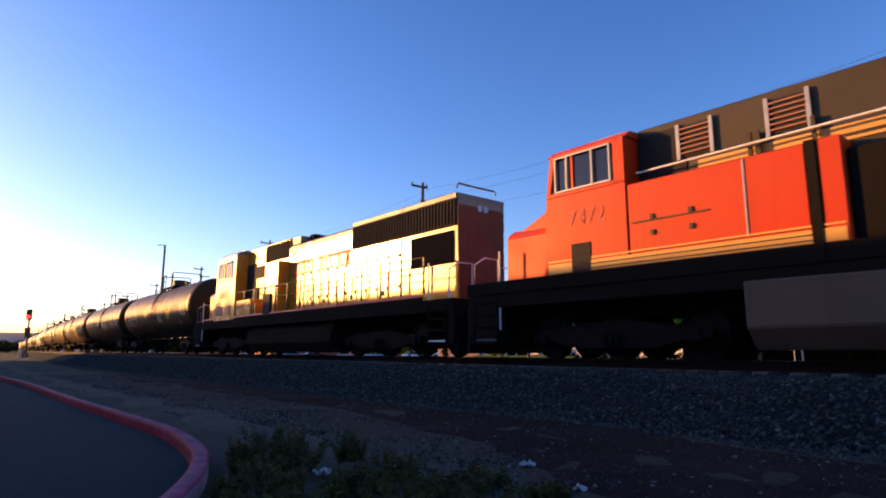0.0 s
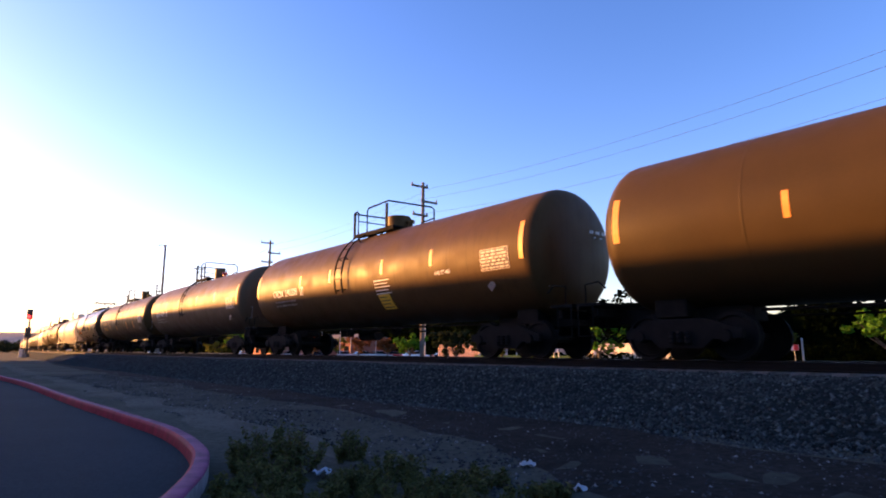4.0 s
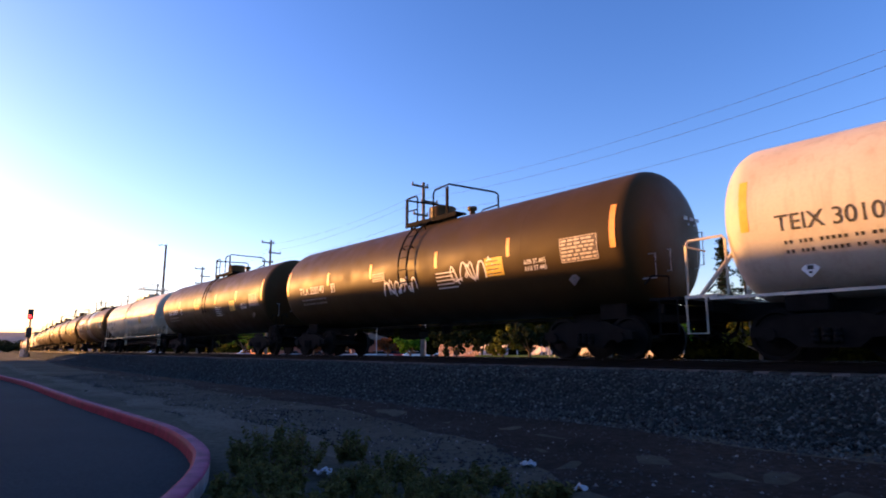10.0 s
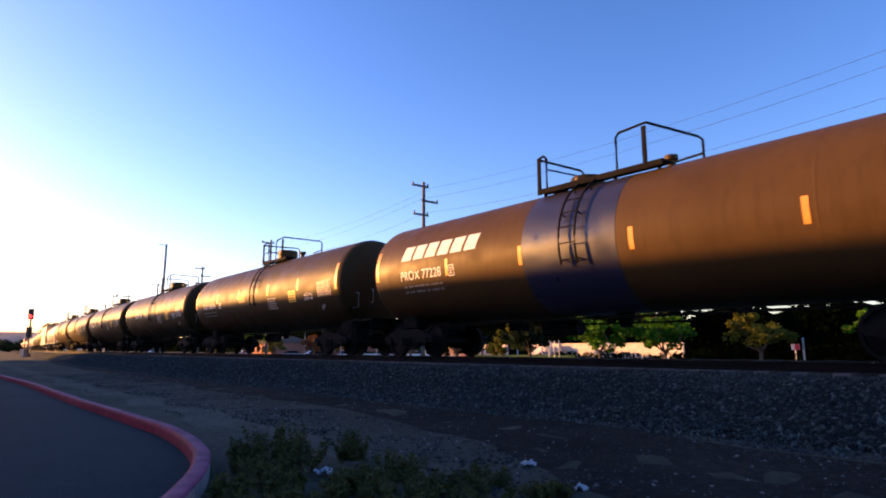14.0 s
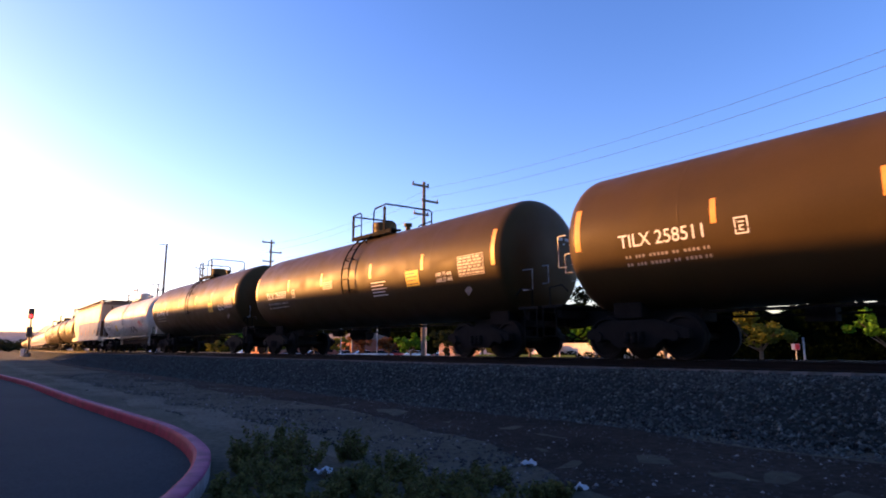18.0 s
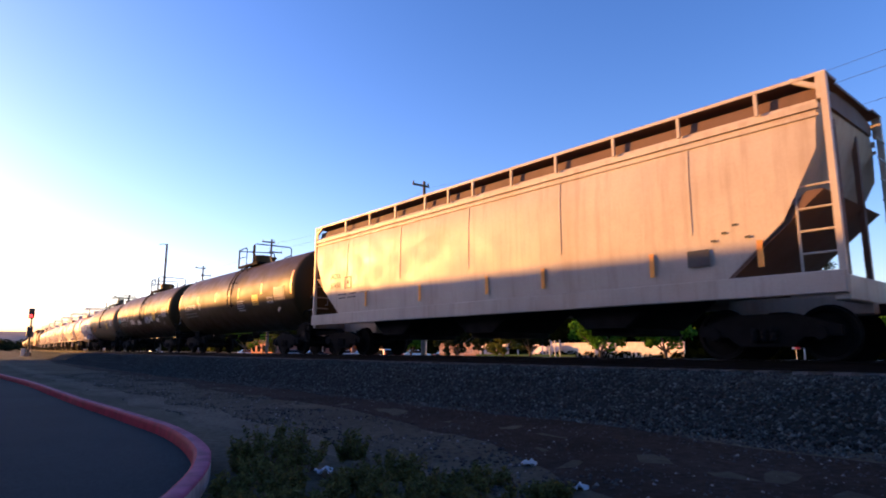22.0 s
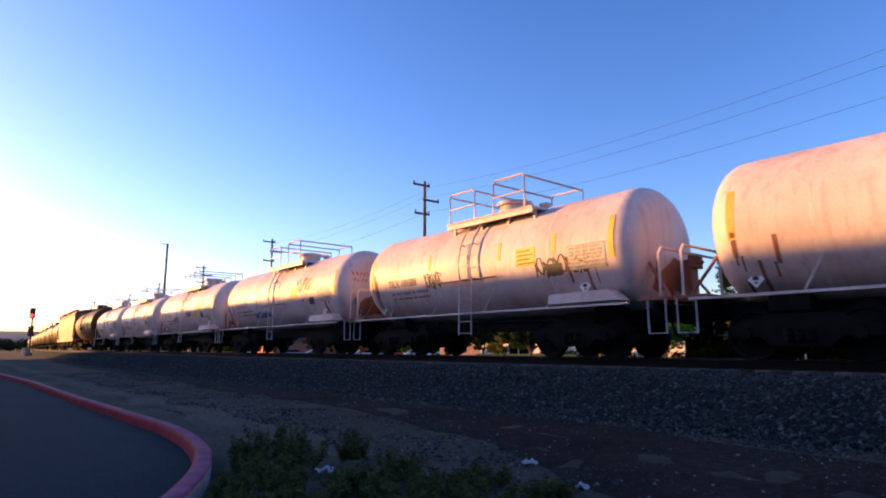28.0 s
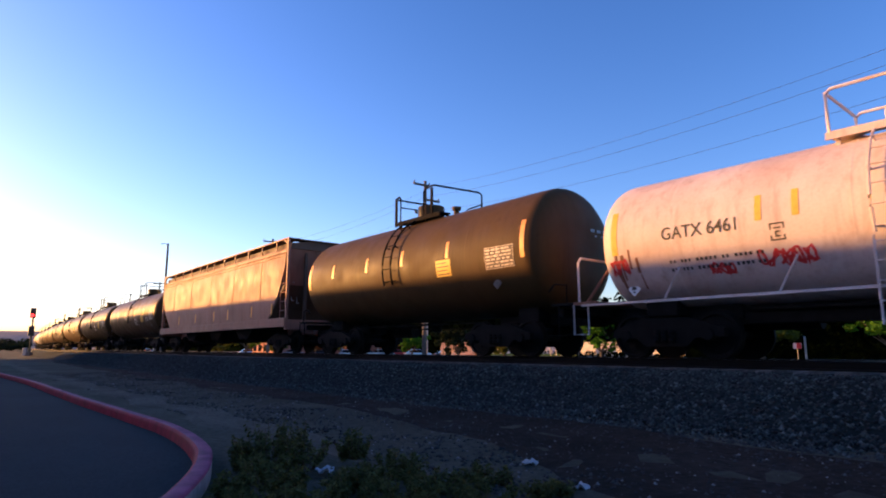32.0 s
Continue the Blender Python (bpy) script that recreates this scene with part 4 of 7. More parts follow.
def parked_car(x, y, rz, mat, label, name="parked_car", lit=False, zg=-0.43):
    c = thing(name, pose(x, y, zg, 0, 0, rz), label, "car", "cars beyond the railway")
    part("body", c, ("carbody",), lambda s: s.prism([(-2.2, 0.3), (2.2, 0.3), (2.25, 0.6), (2.15, 0.85), (1.2, 0.95), (-1.7, 0.98), (-2.2, 0.92), (-2.25, 0.6)], -0.88, 0.88), mat, bevel=0.06)
    part("cabin", c, ("carcab",), lambda s: s.prism([(1.2, 0.94), (0.45, 1.42), (-1.0, 1.46), (-1.75, 0.97)], -0.74, 0.74), GLASS, bevel=0.05)
    part("roof", c, ("carroof",), lambda s: s.box((-0.3, 0, 1.455), (1.4, 1.36, 0.05)), mat, bevel=0.02)
    for sx in (-1.35, 1.4):
        for sy in (-0.86, 0.86):
            w = part("wheel", c, "carwheel", lambda s: s.lathe([(-0.1, 0.2), (-0.1, 0.3), (-0.06, 0.33), (0.06, 0.33), (0.1, 0.3), (0.1, 0.2)], "y", 18), STEEL, (sx, sy, 0.33), smooth=True)
            part("hubcap", w, "carhub", lambda s: s.lathe([(-0.11, 0.19), (0.11, 0.19)], "y", 14), SIG_GREY)
    for sy in (-0.6, 0.6):
        part("headlight", c, ("hl", lit), lambda s: s.box((2.2, 0, 0.72), (0.1, 0.34, 0.16)), GLINT if lit else SIG_GREY, (0, sy, 0), bevel=0.02)
        part("tail_light", c, "tl", lambda s: s.box((-2.22, 0, 0.78), (0.08, 0.3, 0.18)), RED_T, (0, sy, 0), bevel=0.02)
    return c


# emission that stands in for the sun's glint on one parked car
GLINT = glow("sun_glint", (1.0, 0.86, 0.62), 14.0)
CARPAINT = [glass_mat("car_white", (0.7, 0.7, 0.7), 0.25), glass_mat("car_silver", (0.35, 0.36, 0.38), 0.25), glass_mat("car_red", (0.35, 0.03, 0.03), 0.25), glass_mat("car_dark", (0.03, 0.035, 0.05), 0.25)]
for i, (px, d, k, rz, nm) in enumerate([(610, 72, 0, -92, "white"), (645, 74, 0, 30, "white"), (672, 75, 1, 20, "silver"), (700, 76, 2, 25, "red"), (560, 78, 3, 35, "dark"), (735, 72, 0, 15, "white"),
                                        (820, 66, 1, 10, "silver"), (845, 64, 2, 12, "red"), (520, 84, 1, 40, "silver"), (280, 120, 0, 50, "white"), (440, 95, 0, 30, "white"), (790, 68, 3, 12, "dark")]):
    d = d * 1.40
    x = (px - 784) / 1060 * d
    parked_car(x, d, rz, CARPAINT[k], nm + " car parked beyond the railway" + (" with a glowing headlight standing in for a sun glint" if i == 0 else ""), lit=(i == 0))
for i, (px, d) in enumerate([(603, 70), (622, 71), (540, 80), (571, 80), (752, 60), (968, 37), (977, 37), (985, 37), (1411, 28), (666, 70)]):
    p = thing("street_post", pose((px - 784) / 1060 * d * 1.4, d * 1.4, -0.45), "thin pale metal post beyond the railway", "post", "posts beyond the railway")
    hgt = 5.2 if i < 5 or i == 9 else 2.3
    part("shaft", p, ("post", hgt), lambda s: s.rod((0, 0, 0), (0, 0, hgt), 0.06, 8), SIG_GREY, smooth=True)
    part("cap", p, ("postcap", hgt), lambda s: s.lathe([(hgt, 0.065), (hgt + 0.05, 0.09), (hgt + 0.12, 0.03)], "z", 8), SIG_GREY)


def driving_car():
    """High estate car, front to local +x."""
    w = CARPAINT[0]
    c = thing("moving_car", None, "white estate car with dark windows and a body darkened for shade driving along the far road", "car")
    # body of the white car in dark paint, standing for its shade
    part("body", c, "mc_body", lambda s: s.prism([(-2.0, 0.32), (2.25, 0.32), (2.3, 0.6), (2.1, 0.82), (1.35, 0.92), (-2.0, 0.92), (-2.08, 0.6)], -0.9, 0.9), CARPAINT[3], bevel=0.05)
    part("roof", c, "mc_roof", lambda s: s.prism([(0.62, 1.52), (0.4, 1.60), (-1.5, 1.63), (-1.75, 1.54)], -0.74, 0.74), w, bevel=0.03)
    for y in (-0.78, 0.78):
        part("front_pillar", c, ("mc_pf", y), lambda s: s.tube([(1.42, y * 1.1, 0.9), (1.1, y * 1.05, 1.2), (0.58, y * 0.95, 1.55)], 0.075), w)
        part("middle_pillar", c, ("mc_pm", y), lambda s: s.rod((-0.2, y * 1.1, 0.9), (-0.2, y * 0.95, 1.56), 0.03, 6), CARPAINT[3])
        part("rear_pillar", c, ("mc_pr", y), lambda s: s.box((-1.68, y * 1.02, 1.24), (0.26, 0.1, 0.70)), w)
        part("window", c, ("mc_win", y), lambda s: s.prism([(1.32, 0.92), (0.56, 1.54), (-1.6, 1.55), (-1.6, 0.92)], y - 0.015, y + 0.015), GLASS)
        part("tail_light", c, "mc_tail", lambda s: s.box((-1.95, 0, 1.0), (0.22, 0.14, 0.34)), RED_T, (0, y, 0))
        part("headlight", c, "mc_head", lambda s: s.box((2.22, 0, 0.68), (0.1, 0.34, 0.16)), SIG_GREY, (0, y * 0.85, 0))
        for x in (-1.35, 1.45):
            t = part("wheel", c, "mc_wheel", lambda s: s.lathe([(-0.11, 0.22), (-0.11, 0.31), (-0.07, 0.35), (0.07, 0.35), (0.11, 0.31), (0.11, 0.22)], "y", 20), STEEL, (x, y * 1.08, 0.35), smooth=True)
            part("rim", t, "mc_rim", lambda s: s.lathe([(-0.1, 0.21), (0.1, 0.21)], "y", 14), SIG_GREY)
    part("windscreen", c, "mc_ws", lambda s: s.prism([(1.36, 0.92), (0.58, 1.54), (0.54, 1.51), (1.30, 0.91)], -0.74, 0.74), GLASS)
    part("tailgate", c, "mc_tg", lambda s: s.box((-1.9, 0, 1.2), (0.1, 1.4, 0.6)), GLASS)
    return c


truck = driving_car()


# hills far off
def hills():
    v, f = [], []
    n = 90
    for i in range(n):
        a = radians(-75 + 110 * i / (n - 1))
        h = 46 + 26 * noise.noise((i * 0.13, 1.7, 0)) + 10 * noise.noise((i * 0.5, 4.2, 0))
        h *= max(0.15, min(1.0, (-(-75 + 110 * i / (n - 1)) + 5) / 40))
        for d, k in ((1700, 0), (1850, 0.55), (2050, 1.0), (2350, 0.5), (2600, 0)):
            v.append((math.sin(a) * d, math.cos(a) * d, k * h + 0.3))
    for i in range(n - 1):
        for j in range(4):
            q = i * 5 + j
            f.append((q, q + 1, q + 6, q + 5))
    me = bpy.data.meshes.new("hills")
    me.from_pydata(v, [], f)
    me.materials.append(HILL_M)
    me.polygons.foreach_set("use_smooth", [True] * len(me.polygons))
    return tagged(new("hills", me), "low dry hills on the far horizon, paled as if by haze", "hills", "", "structure")


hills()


# ---- the train ----
MOVERS = []      # (thing, arc of its centre at the clip's start)
WHEELS = []


def bogie(parent, x, wb=1.75, rw=0.46, axles=2, near=True):
    """A truck: side frames, bolster, springs, and wheelsets that turn."""
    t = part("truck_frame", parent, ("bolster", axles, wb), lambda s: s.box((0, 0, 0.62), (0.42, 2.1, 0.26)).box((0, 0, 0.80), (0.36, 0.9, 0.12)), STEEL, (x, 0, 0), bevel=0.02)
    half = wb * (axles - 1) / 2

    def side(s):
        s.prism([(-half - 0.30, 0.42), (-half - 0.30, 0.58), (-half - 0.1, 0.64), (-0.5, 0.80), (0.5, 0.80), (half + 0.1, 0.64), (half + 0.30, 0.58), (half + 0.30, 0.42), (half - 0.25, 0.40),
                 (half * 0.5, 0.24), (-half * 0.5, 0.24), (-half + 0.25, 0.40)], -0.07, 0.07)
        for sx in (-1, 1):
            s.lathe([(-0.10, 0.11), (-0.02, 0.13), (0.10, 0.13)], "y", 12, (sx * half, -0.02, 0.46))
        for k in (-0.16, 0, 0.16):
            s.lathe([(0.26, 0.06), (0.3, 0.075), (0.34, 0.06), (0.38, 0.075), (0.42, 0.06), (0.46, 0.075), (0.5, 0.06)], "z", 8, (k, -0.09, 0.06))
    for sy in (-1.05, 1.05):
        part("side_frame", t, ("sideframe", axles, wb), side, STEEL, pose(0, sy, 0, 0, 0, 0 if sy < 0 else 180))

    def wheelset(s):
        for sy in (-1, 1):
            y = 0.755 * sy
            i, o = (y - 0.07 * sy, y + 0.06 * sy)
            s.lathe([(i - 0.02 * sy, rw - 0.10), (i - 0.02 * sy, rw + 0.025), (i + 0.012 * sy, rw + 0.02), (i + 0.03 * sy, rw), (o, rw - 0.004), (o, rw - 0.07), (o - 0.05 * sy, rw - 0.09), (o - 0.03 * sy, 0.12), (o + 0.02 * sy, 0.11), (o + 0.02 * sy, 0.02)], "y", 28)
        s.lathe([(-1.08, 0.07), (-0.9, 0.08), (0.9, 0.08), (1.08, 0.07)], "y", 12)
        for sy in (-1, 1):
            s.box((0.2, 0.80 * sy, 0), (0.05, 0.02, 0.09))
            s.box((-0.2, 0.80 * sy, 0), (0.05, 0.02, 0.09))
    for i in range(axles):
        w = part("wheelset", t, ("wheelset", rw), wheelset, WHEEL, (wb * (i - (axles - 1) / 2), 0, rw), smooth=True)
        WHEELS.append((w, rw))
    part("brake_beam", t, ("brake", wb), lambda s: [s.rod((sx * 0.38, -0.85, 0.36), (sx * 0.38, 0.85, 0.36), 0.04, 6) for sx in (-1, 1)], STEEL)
    return t


def coupler(parent, x, d):
    return part("coupler", parent, "coupler", lambda s: s.box((0.25, 0, 0.85), (0.7, 0.17, 0.2)).box((0.62, 0.03, 0.85), (0.22, 0.30, 0.28)).box((0.72, -0.11, 0.85), (0.16, 0.10, 0.26)).tube([(0.3, -0.25, 0.85), (0.42, -0.25, 0.5), (0.62, -0.22, 0.38), (0.75, -0.2, 0.5)], 0.03), STEEL, pose(x, 0, 0, 0, 0, 0 if d > 0 else 180), bevel=0.0)


def placard(parent, x, z, r, zc, mat_key="white"):
    y = -math.sqrt(r * r - (z - zc) ** 2) - 0.05
    p = part("hazard_placard", parent, "haz", lambda s: s.box((0, 0, 0), (0.21, 0.015, 0.21), Euler((0, radians(45), 0)).to_matrix()), WHITE_T if mat_key == "white" else DARK_P, (x, y, z), "white diamond hazard placard" if mat_key == "white" else "dark diamond hazard placard")
    part("placard_symbol", p, "hazsym", lambda s: s.box((0, -0.012, 0.02), (0.10, 0.006, 0.07)).box((0, -0.012, -0.06), (0.05, 0.006, 0.04)), BLACK_T)


SPRAY = {"w": (WHITE_T, "white"), "k": (BLACK_T, "black"), "r": (RED_T, "red"), "o": (YELLOW_T, "yellow"),
         "b": (plain("spray_blue", (0.03, 0.06, 0.22), 0.6, 0.0, 0.2, 9), "blue"), "c": (plain("spray_cyan", (0.10, 0.45, 0.55), 0.6, 0.0, 0.2, 9), "pale blue")}


def scrawl(parent, seed, x, z, w, h, mat, r=None, zc=0, y=None, lw=0.022, label="painted graffiti scrawl"):
    """Loops of spray paint with no readable letters."""
    rng = random.Random(seed)
    sh = Shape()
    n = max(3, int(w / (h * 0.55)))
    q = []
    for i in range(n):
        a0, k = rng.uniform(0, 6.28), rng.choice((1.2, 1.7, 2.3))
        bx, bz = x + w * (i + 0.5) / n, z + rng.uniform(-0.1, 0.1) * h
        for j in range(14):
            t = j / 13
            px = bx + (w / n) * 0.62 * math.cos(a0 + k * 6.28 * t * 0.7) * (0.5 + 0.5 * t)
            pz = bz + h * 0.5 * math.sin(a0 * 1.7 + k * 6.28 * t) * (1.0 - 0.35 * t)
            q.append(Vector((px, 0, pz)))
    last = len(q) - 1
    for k, p in enumerate(q):
        d = q[min(k + 1, last)] - q[max(k - 1, 0)]
        side = Vector((-d.z, 0, d.x))
        side = side.normalized() if side.length > 1e-6 else Vector((0, 0, 1))
        for sg_ in (-1, 1):
            v = p + side * lw * sg_
            v.y = -math.sqrt(max(0.05, r * r - (v.z - zc) ** 2)) - 0.006 if r else y
            sh.v.append(v)
    for k in range(last):
        sh.f.append((2 * k, 2 * k + 1, 2 * k + 3, 2 * k + 2))
    ob = new("graffiti", sh.mesh("graffiti", mat))
    ob.parent = parent
    tagged(ob, label)
    return ob


def railing(parent, key, x0, x1, z0, hgt, y0, y1, mat, bars=1, slope=0.0, r=0.028, name="railing"):
    """A bent-pipe guard round a platform: two posts a side, a top rail and cross bars."""
    def build(s):
        for y in (y0, y1):
            s.tube([(x0, y, z0), (x0, y, z0 + hgt - 0.08), (x0 + 0.08, y, z0 + hgt), (x1 - 0.08, y, z0 + hgt - slope), (x1, y, z0 + hgt - 0.08 - slope), (x1, y, z0)], r, 6)
            for b in range(bars):
                z = z0 + (hgt - slope) * (b + 1) / (bars + 1)
                s.rod((x0, y, z), (x1, y, z), r * 0.8, 5)
        for x, zt in ((x0, z0 + hgt), (x1, z0 + hgt - slope)):
            s.rod((x, y0, zt - 0.05), (x, y1, zt - 0.05), r, 6)
    return part(name, parent, key, build, mat, smooth=True)


def cross_guards(car, xa, xb, xc, top, mat, wide=0.24):
    """Pipe guards at both ends of the top walkway; wide: the run of the first one along the near side."""
    w = wide
    part("guard", car, ("cg1", top, w), lambda s: s.tube([(0, -0.83, top - 0.1), (0, -0.83, top + 0.80), (0.04, -0.83, top + 0.84), (w - 0.08, -0.83, top + 0.86), (w, -0.83, top + 0.78), (w, -0.83, top - 0.1)], 0.03, 6)
         .tube([(0.0, -0.83, top + 0.80), (w * 0.4, 0.75, top + 0.82), (w * 0.4 + 0.05, 0.83, top + 0.74), (w * 0.4 + 0.05, 0.83, top - 0.1)], 0.03, 6), mat, (xa, 0, 0), smooth=True)
    part("guard_rail", car, ("cg1b", top, w), lambda s: s.tube([(w, -0.83, top + 0.5), (w + 0.35, 0.2, top + 0.42), (w + 0.55, 0.83, top + 0.36)], 0.022, 5) if w < 0.4 else s.tube([(0.0, -0.83, top + 0.42), (w, -0.83, top + 0.42)], 0.022, 5), mat, (xa, 0, 0))
    part("guard", car, ("cg2", top, xc - xb), lambda s: s.tube([(xb - xc, -0.83, top - 0.1), (xb - xc, -0.83, top + 0.76), (xb - xc + 0.08, -0.83, top + 0.86), (0.05, -0.80, top + 0.92), (0.44, 0.75, top + 0.86), (0.50, 0.83, top + 0.78), (0.50, 0.83, top - 0.1)], 0.03, 6), mat, (xc, 0, 0), smooth=True)
    part("low_rail", car, ("cg3", top), lambda s: s.tube([(-0.26, 0.83, top - 0.1), (-0.26, 0.83, top + 0.36), (-0.18, 0.83, top + 0.42), (0.50, 0.83, top + 0.46)], 0.025, 6), mat, (xc, 0, 0), smooth=True)
    for x, y in ((xa, -0.83), (xc, -0.83)):
        part("guard_post", car, ("cgp", top), lambda s: s.box((0, 0, top + 0.36), (0.09, 0.05, 0.96)), mat, (x, y, 0))


def tank_ladder(parent, x, r, zc, mat, low=None, width=0.44, key=""):
    """Curved side rails hugging the tank, with rungs."""
    def build(s):
        a1 = radians(80)
        a0 = math.asin(max(-0.75, (low - zc) / r)) if low is not None else radians(-18)
        for dx in (-width / 2, width / 2):
            s.tube([(dx, -(r + 0.14) * math.cos(a), zc + (r + 0.14) * math.sin(a)) for a in [a0 + (a1 - a0) * i / 14 for i in range(15)]], 0.026, 6)
            for a in (a0 + 0.05, a0 + 0.7, a0 + 1.2):
                s.rod((dx, -(r + 0.14) * math.cos(a), zc + (r + 0.14) * math.sin(a)), (dx, -(r - 0.01) * math.cos(a), zc + (r - 0.01) * math.sin(a)), 0.02, 5)
        k = 8
        for i in range(k):
            a = a0 + (a1 - a0) * (i + 0.3) / k
            y, z = -(r + 0.14) * math.cos(a), zc + (r + 0.14) * math.sin(a)
            s.rod((-width / 2, y, z), (width / 2, y, z), 0.016, 5)
    return part("ladder", parent, ("tladder", r, zc, low, width), build, mat, (x, 0, 0), smooth=True)


def tank_car(sp):
    """A railway tank car from its description."""
    L, r, zc, col = sp["L"], sp.get("r", 1.60), sp.get("zc", 2.625), PAINT[sp["col"]]
    gear = col if sp.get("gear") == "paint" else STEEL
    h = L / 2 - sp.get("clear", 0.78)
    hf = h + sp.get("fore", 0.12)      # the front head stands further out
    ends = {-1: h, 1: hf}
    car = thing("tank_car", None, sp["label"], "tank car", "cars of the freight train")
    hd = 0.58
    prof = [(-h, 0.02)] + [(-h + hd * (1 - math.sin(radians(a))), r * math.cos(radians(a)) ** HEAD_P) for a in (87, 82, 75, 67, 59, 50, 41, 32, 24, 16, 8)] + [(-h + hd, r)]
    inner = [(-h + hd + (2 * h - 2 * hd) * i / 8, r) for i in range(1, 8)]
    full = prof + inner + [(-a + hf - h, b) for a, b in reversed(prof)]
    part("tank", car, ("tank", L, r, zc, hf), lambda s: s.lathe(full, "x", 64, (0, 0, zc)), col, smooth=True)
    for sx in (-0.62, 0.0, 0.62):        # welded ring seams
        part("seam", car, ("seam", r, zc), lambda s: s.lathe([(-0.03, r), (-0.015, r + 0.0025), (0.015, r + 0.0025), (0.03, r)], "x", 64, (0, 0, zc)), col, (sx * h, 0, 0), smooth=True)
    endm = PAINT["grime"] if sp["col"] == "acid" else gear
    for d in (-1, 1):
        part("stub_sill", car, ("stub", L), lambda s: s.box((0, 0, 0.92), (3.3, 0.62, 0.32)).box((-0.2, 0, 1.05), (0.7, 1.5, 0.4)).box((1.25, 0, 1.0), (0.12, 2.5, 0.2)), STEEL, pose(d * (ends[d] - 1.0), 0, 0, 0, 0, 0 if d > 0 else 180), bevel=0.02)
        coupler(car, d * (L / 2 - 0.72), d)
        bogie(car, d * (L / 2 - 2.35))
        # end platform, handrails and steps
        e = pose(d * (ends[d] + (0.28 if sp["col"] == "acid" else 0.36)), 0, 0, 0, 0, 0 if d > 0 else 180)
        part("end_platform", car, ("endplat", r), lambda s: s.box((0, 0, 1.18), (0.62, 2.7, 0.06)), endm, e)
        if not sp.get("sill"):
            for y, z0, z1 in ((-1.05, zc - 0.95, zc - 0.45), (-0.45, zc - 0.75, zc - 0.3), (0.75, zc - 0.6, zc - 0.15), (1.0, zc - 0.5, zc + 0.25)):
                rho = math.hypot(y, (z0 + z1) / 2 - zc) / r
                q = math.acos(min(1.0, rho ** (1 / HEAD_P)))
                part("grab_iron", car, ("headgrab", r, zc, y), lambda s: s.tube([(h - hd * (1 - math.sin(q)) - 0.12, y, z0), (h + 0.06, y, z0), (h + 0.06, y, z1), (h - hd * (1 - math.sin(q)) - 0.12, y, z1)], 0.018, 5), SIG_GREY, pose(d * (ends[d] - h), 0, 0, 0, 0, 0 if d > 0 else 180))
            tagged(part("head_stencil", car, ("headprint", r, zc, h), lambda s: [s.box((h - hd * (1 - math.sin(math.acos(min(1.0, (math.hypot(0.62, 0.42) / r) ** (1 / HEAD_P))))) + 0.03, 0.34 + 0.085 * i, zc + 0.50 - 0.13 * (i % 3 == 2)), (0.012, 0.06, 0.08 if i % 3 < 2 else 0.04)) for i in range(8)], SIG_GREY, pose(d * (ends[d] - h), 0, 0, 0, 0, 0 if d > 0 else 180)), kind="stuff")
        for y in (-1.3, 1.3):
            if not sp.get("sill"):
                part("sill_step", car, "sillstep", lambda s: s.tube([(-0.1, 0, 1.15), (-0.1, 0, 0.5), (0.28, 0, 0.5), (0.28, 0, 1.15)], 0.022, 5), STEEL, e @ Matrix.Translation((0, y * 1.04, 0)))
                part("handrail", car, "endpost", lambda s: s.tube([(0.1, 0, 1.2), (0.1, 0, 1.62), (-0.25, 0, 1.66), (-0.42, 0, 1.5)], 0.022, 5), gear, e @ Matrix.Translation((0, y, 0)))
                continue
            if sp["col"] == "acid":
                part("sill_step", car, "sillstep", lambda s: s.tube([(-0.1, 0, 1.15), (-0.1, 0, 0.5), (0.28, 0, 0.5), (0.28, 0, 1.15)], 0.022, 5), gear, e @ Matrix.Translation((0, y * 1.04, 0)))
                part("brace", car, ("brace", zc, y), lambda s: s.rod((0.2, y * 0.75, 1.2), (-0.40, y * 0.6, zc - 0.35), 0.035, 6), endm, e)
                continue
            part("end_railing", car, "endrail", lambda s: s.tube([(0.26, 0, 1.2), (0.26, 0, 2.15), (0.2, 0, 2.25), (-0.45, 0, 2.27), (-0.5, 0, 2.2), (-0.5, 0, 1.2)], 0.026, 6), gear, e @ Matrix.Translation((0, y, 0)), smooth=True)
            part("end_grab_bar", car, "endgrab", lambda s: s.rod((0.26, -0.4, 2.15), (0.26, 0.4, 2.15), 0.02, 5), gear, e @ Matrix.Translation((0, y * 0.7, 0)))
            part("sill_step", car, "sillstep", lambda s: s.tube([(-0.1, 0, 1.15), (-0.1, 0, 0.5), (0.28, 0, 0.5), (0.28, 0, 1.15)], 0.022, 5), gear, e @ Matrix.Translation((0, y * 1.04, 0)))
            part("brace", car, ("brace", zc, y), lambda s: s.rod((0.2, y * 0.75, 1.2), (-0.55, y * 0.6, zc - 0.35), 0.04, 6), endm, e)
        part("air_hose", car, "airhose", lambda s: s.tube([(0.2, -0.3, 0.95), (0.4, -0.32, 0.6), (0.65, -0.2, 0.45), (0.8, -0.1, 0.55)], 0.025, 5), STEEL, e)
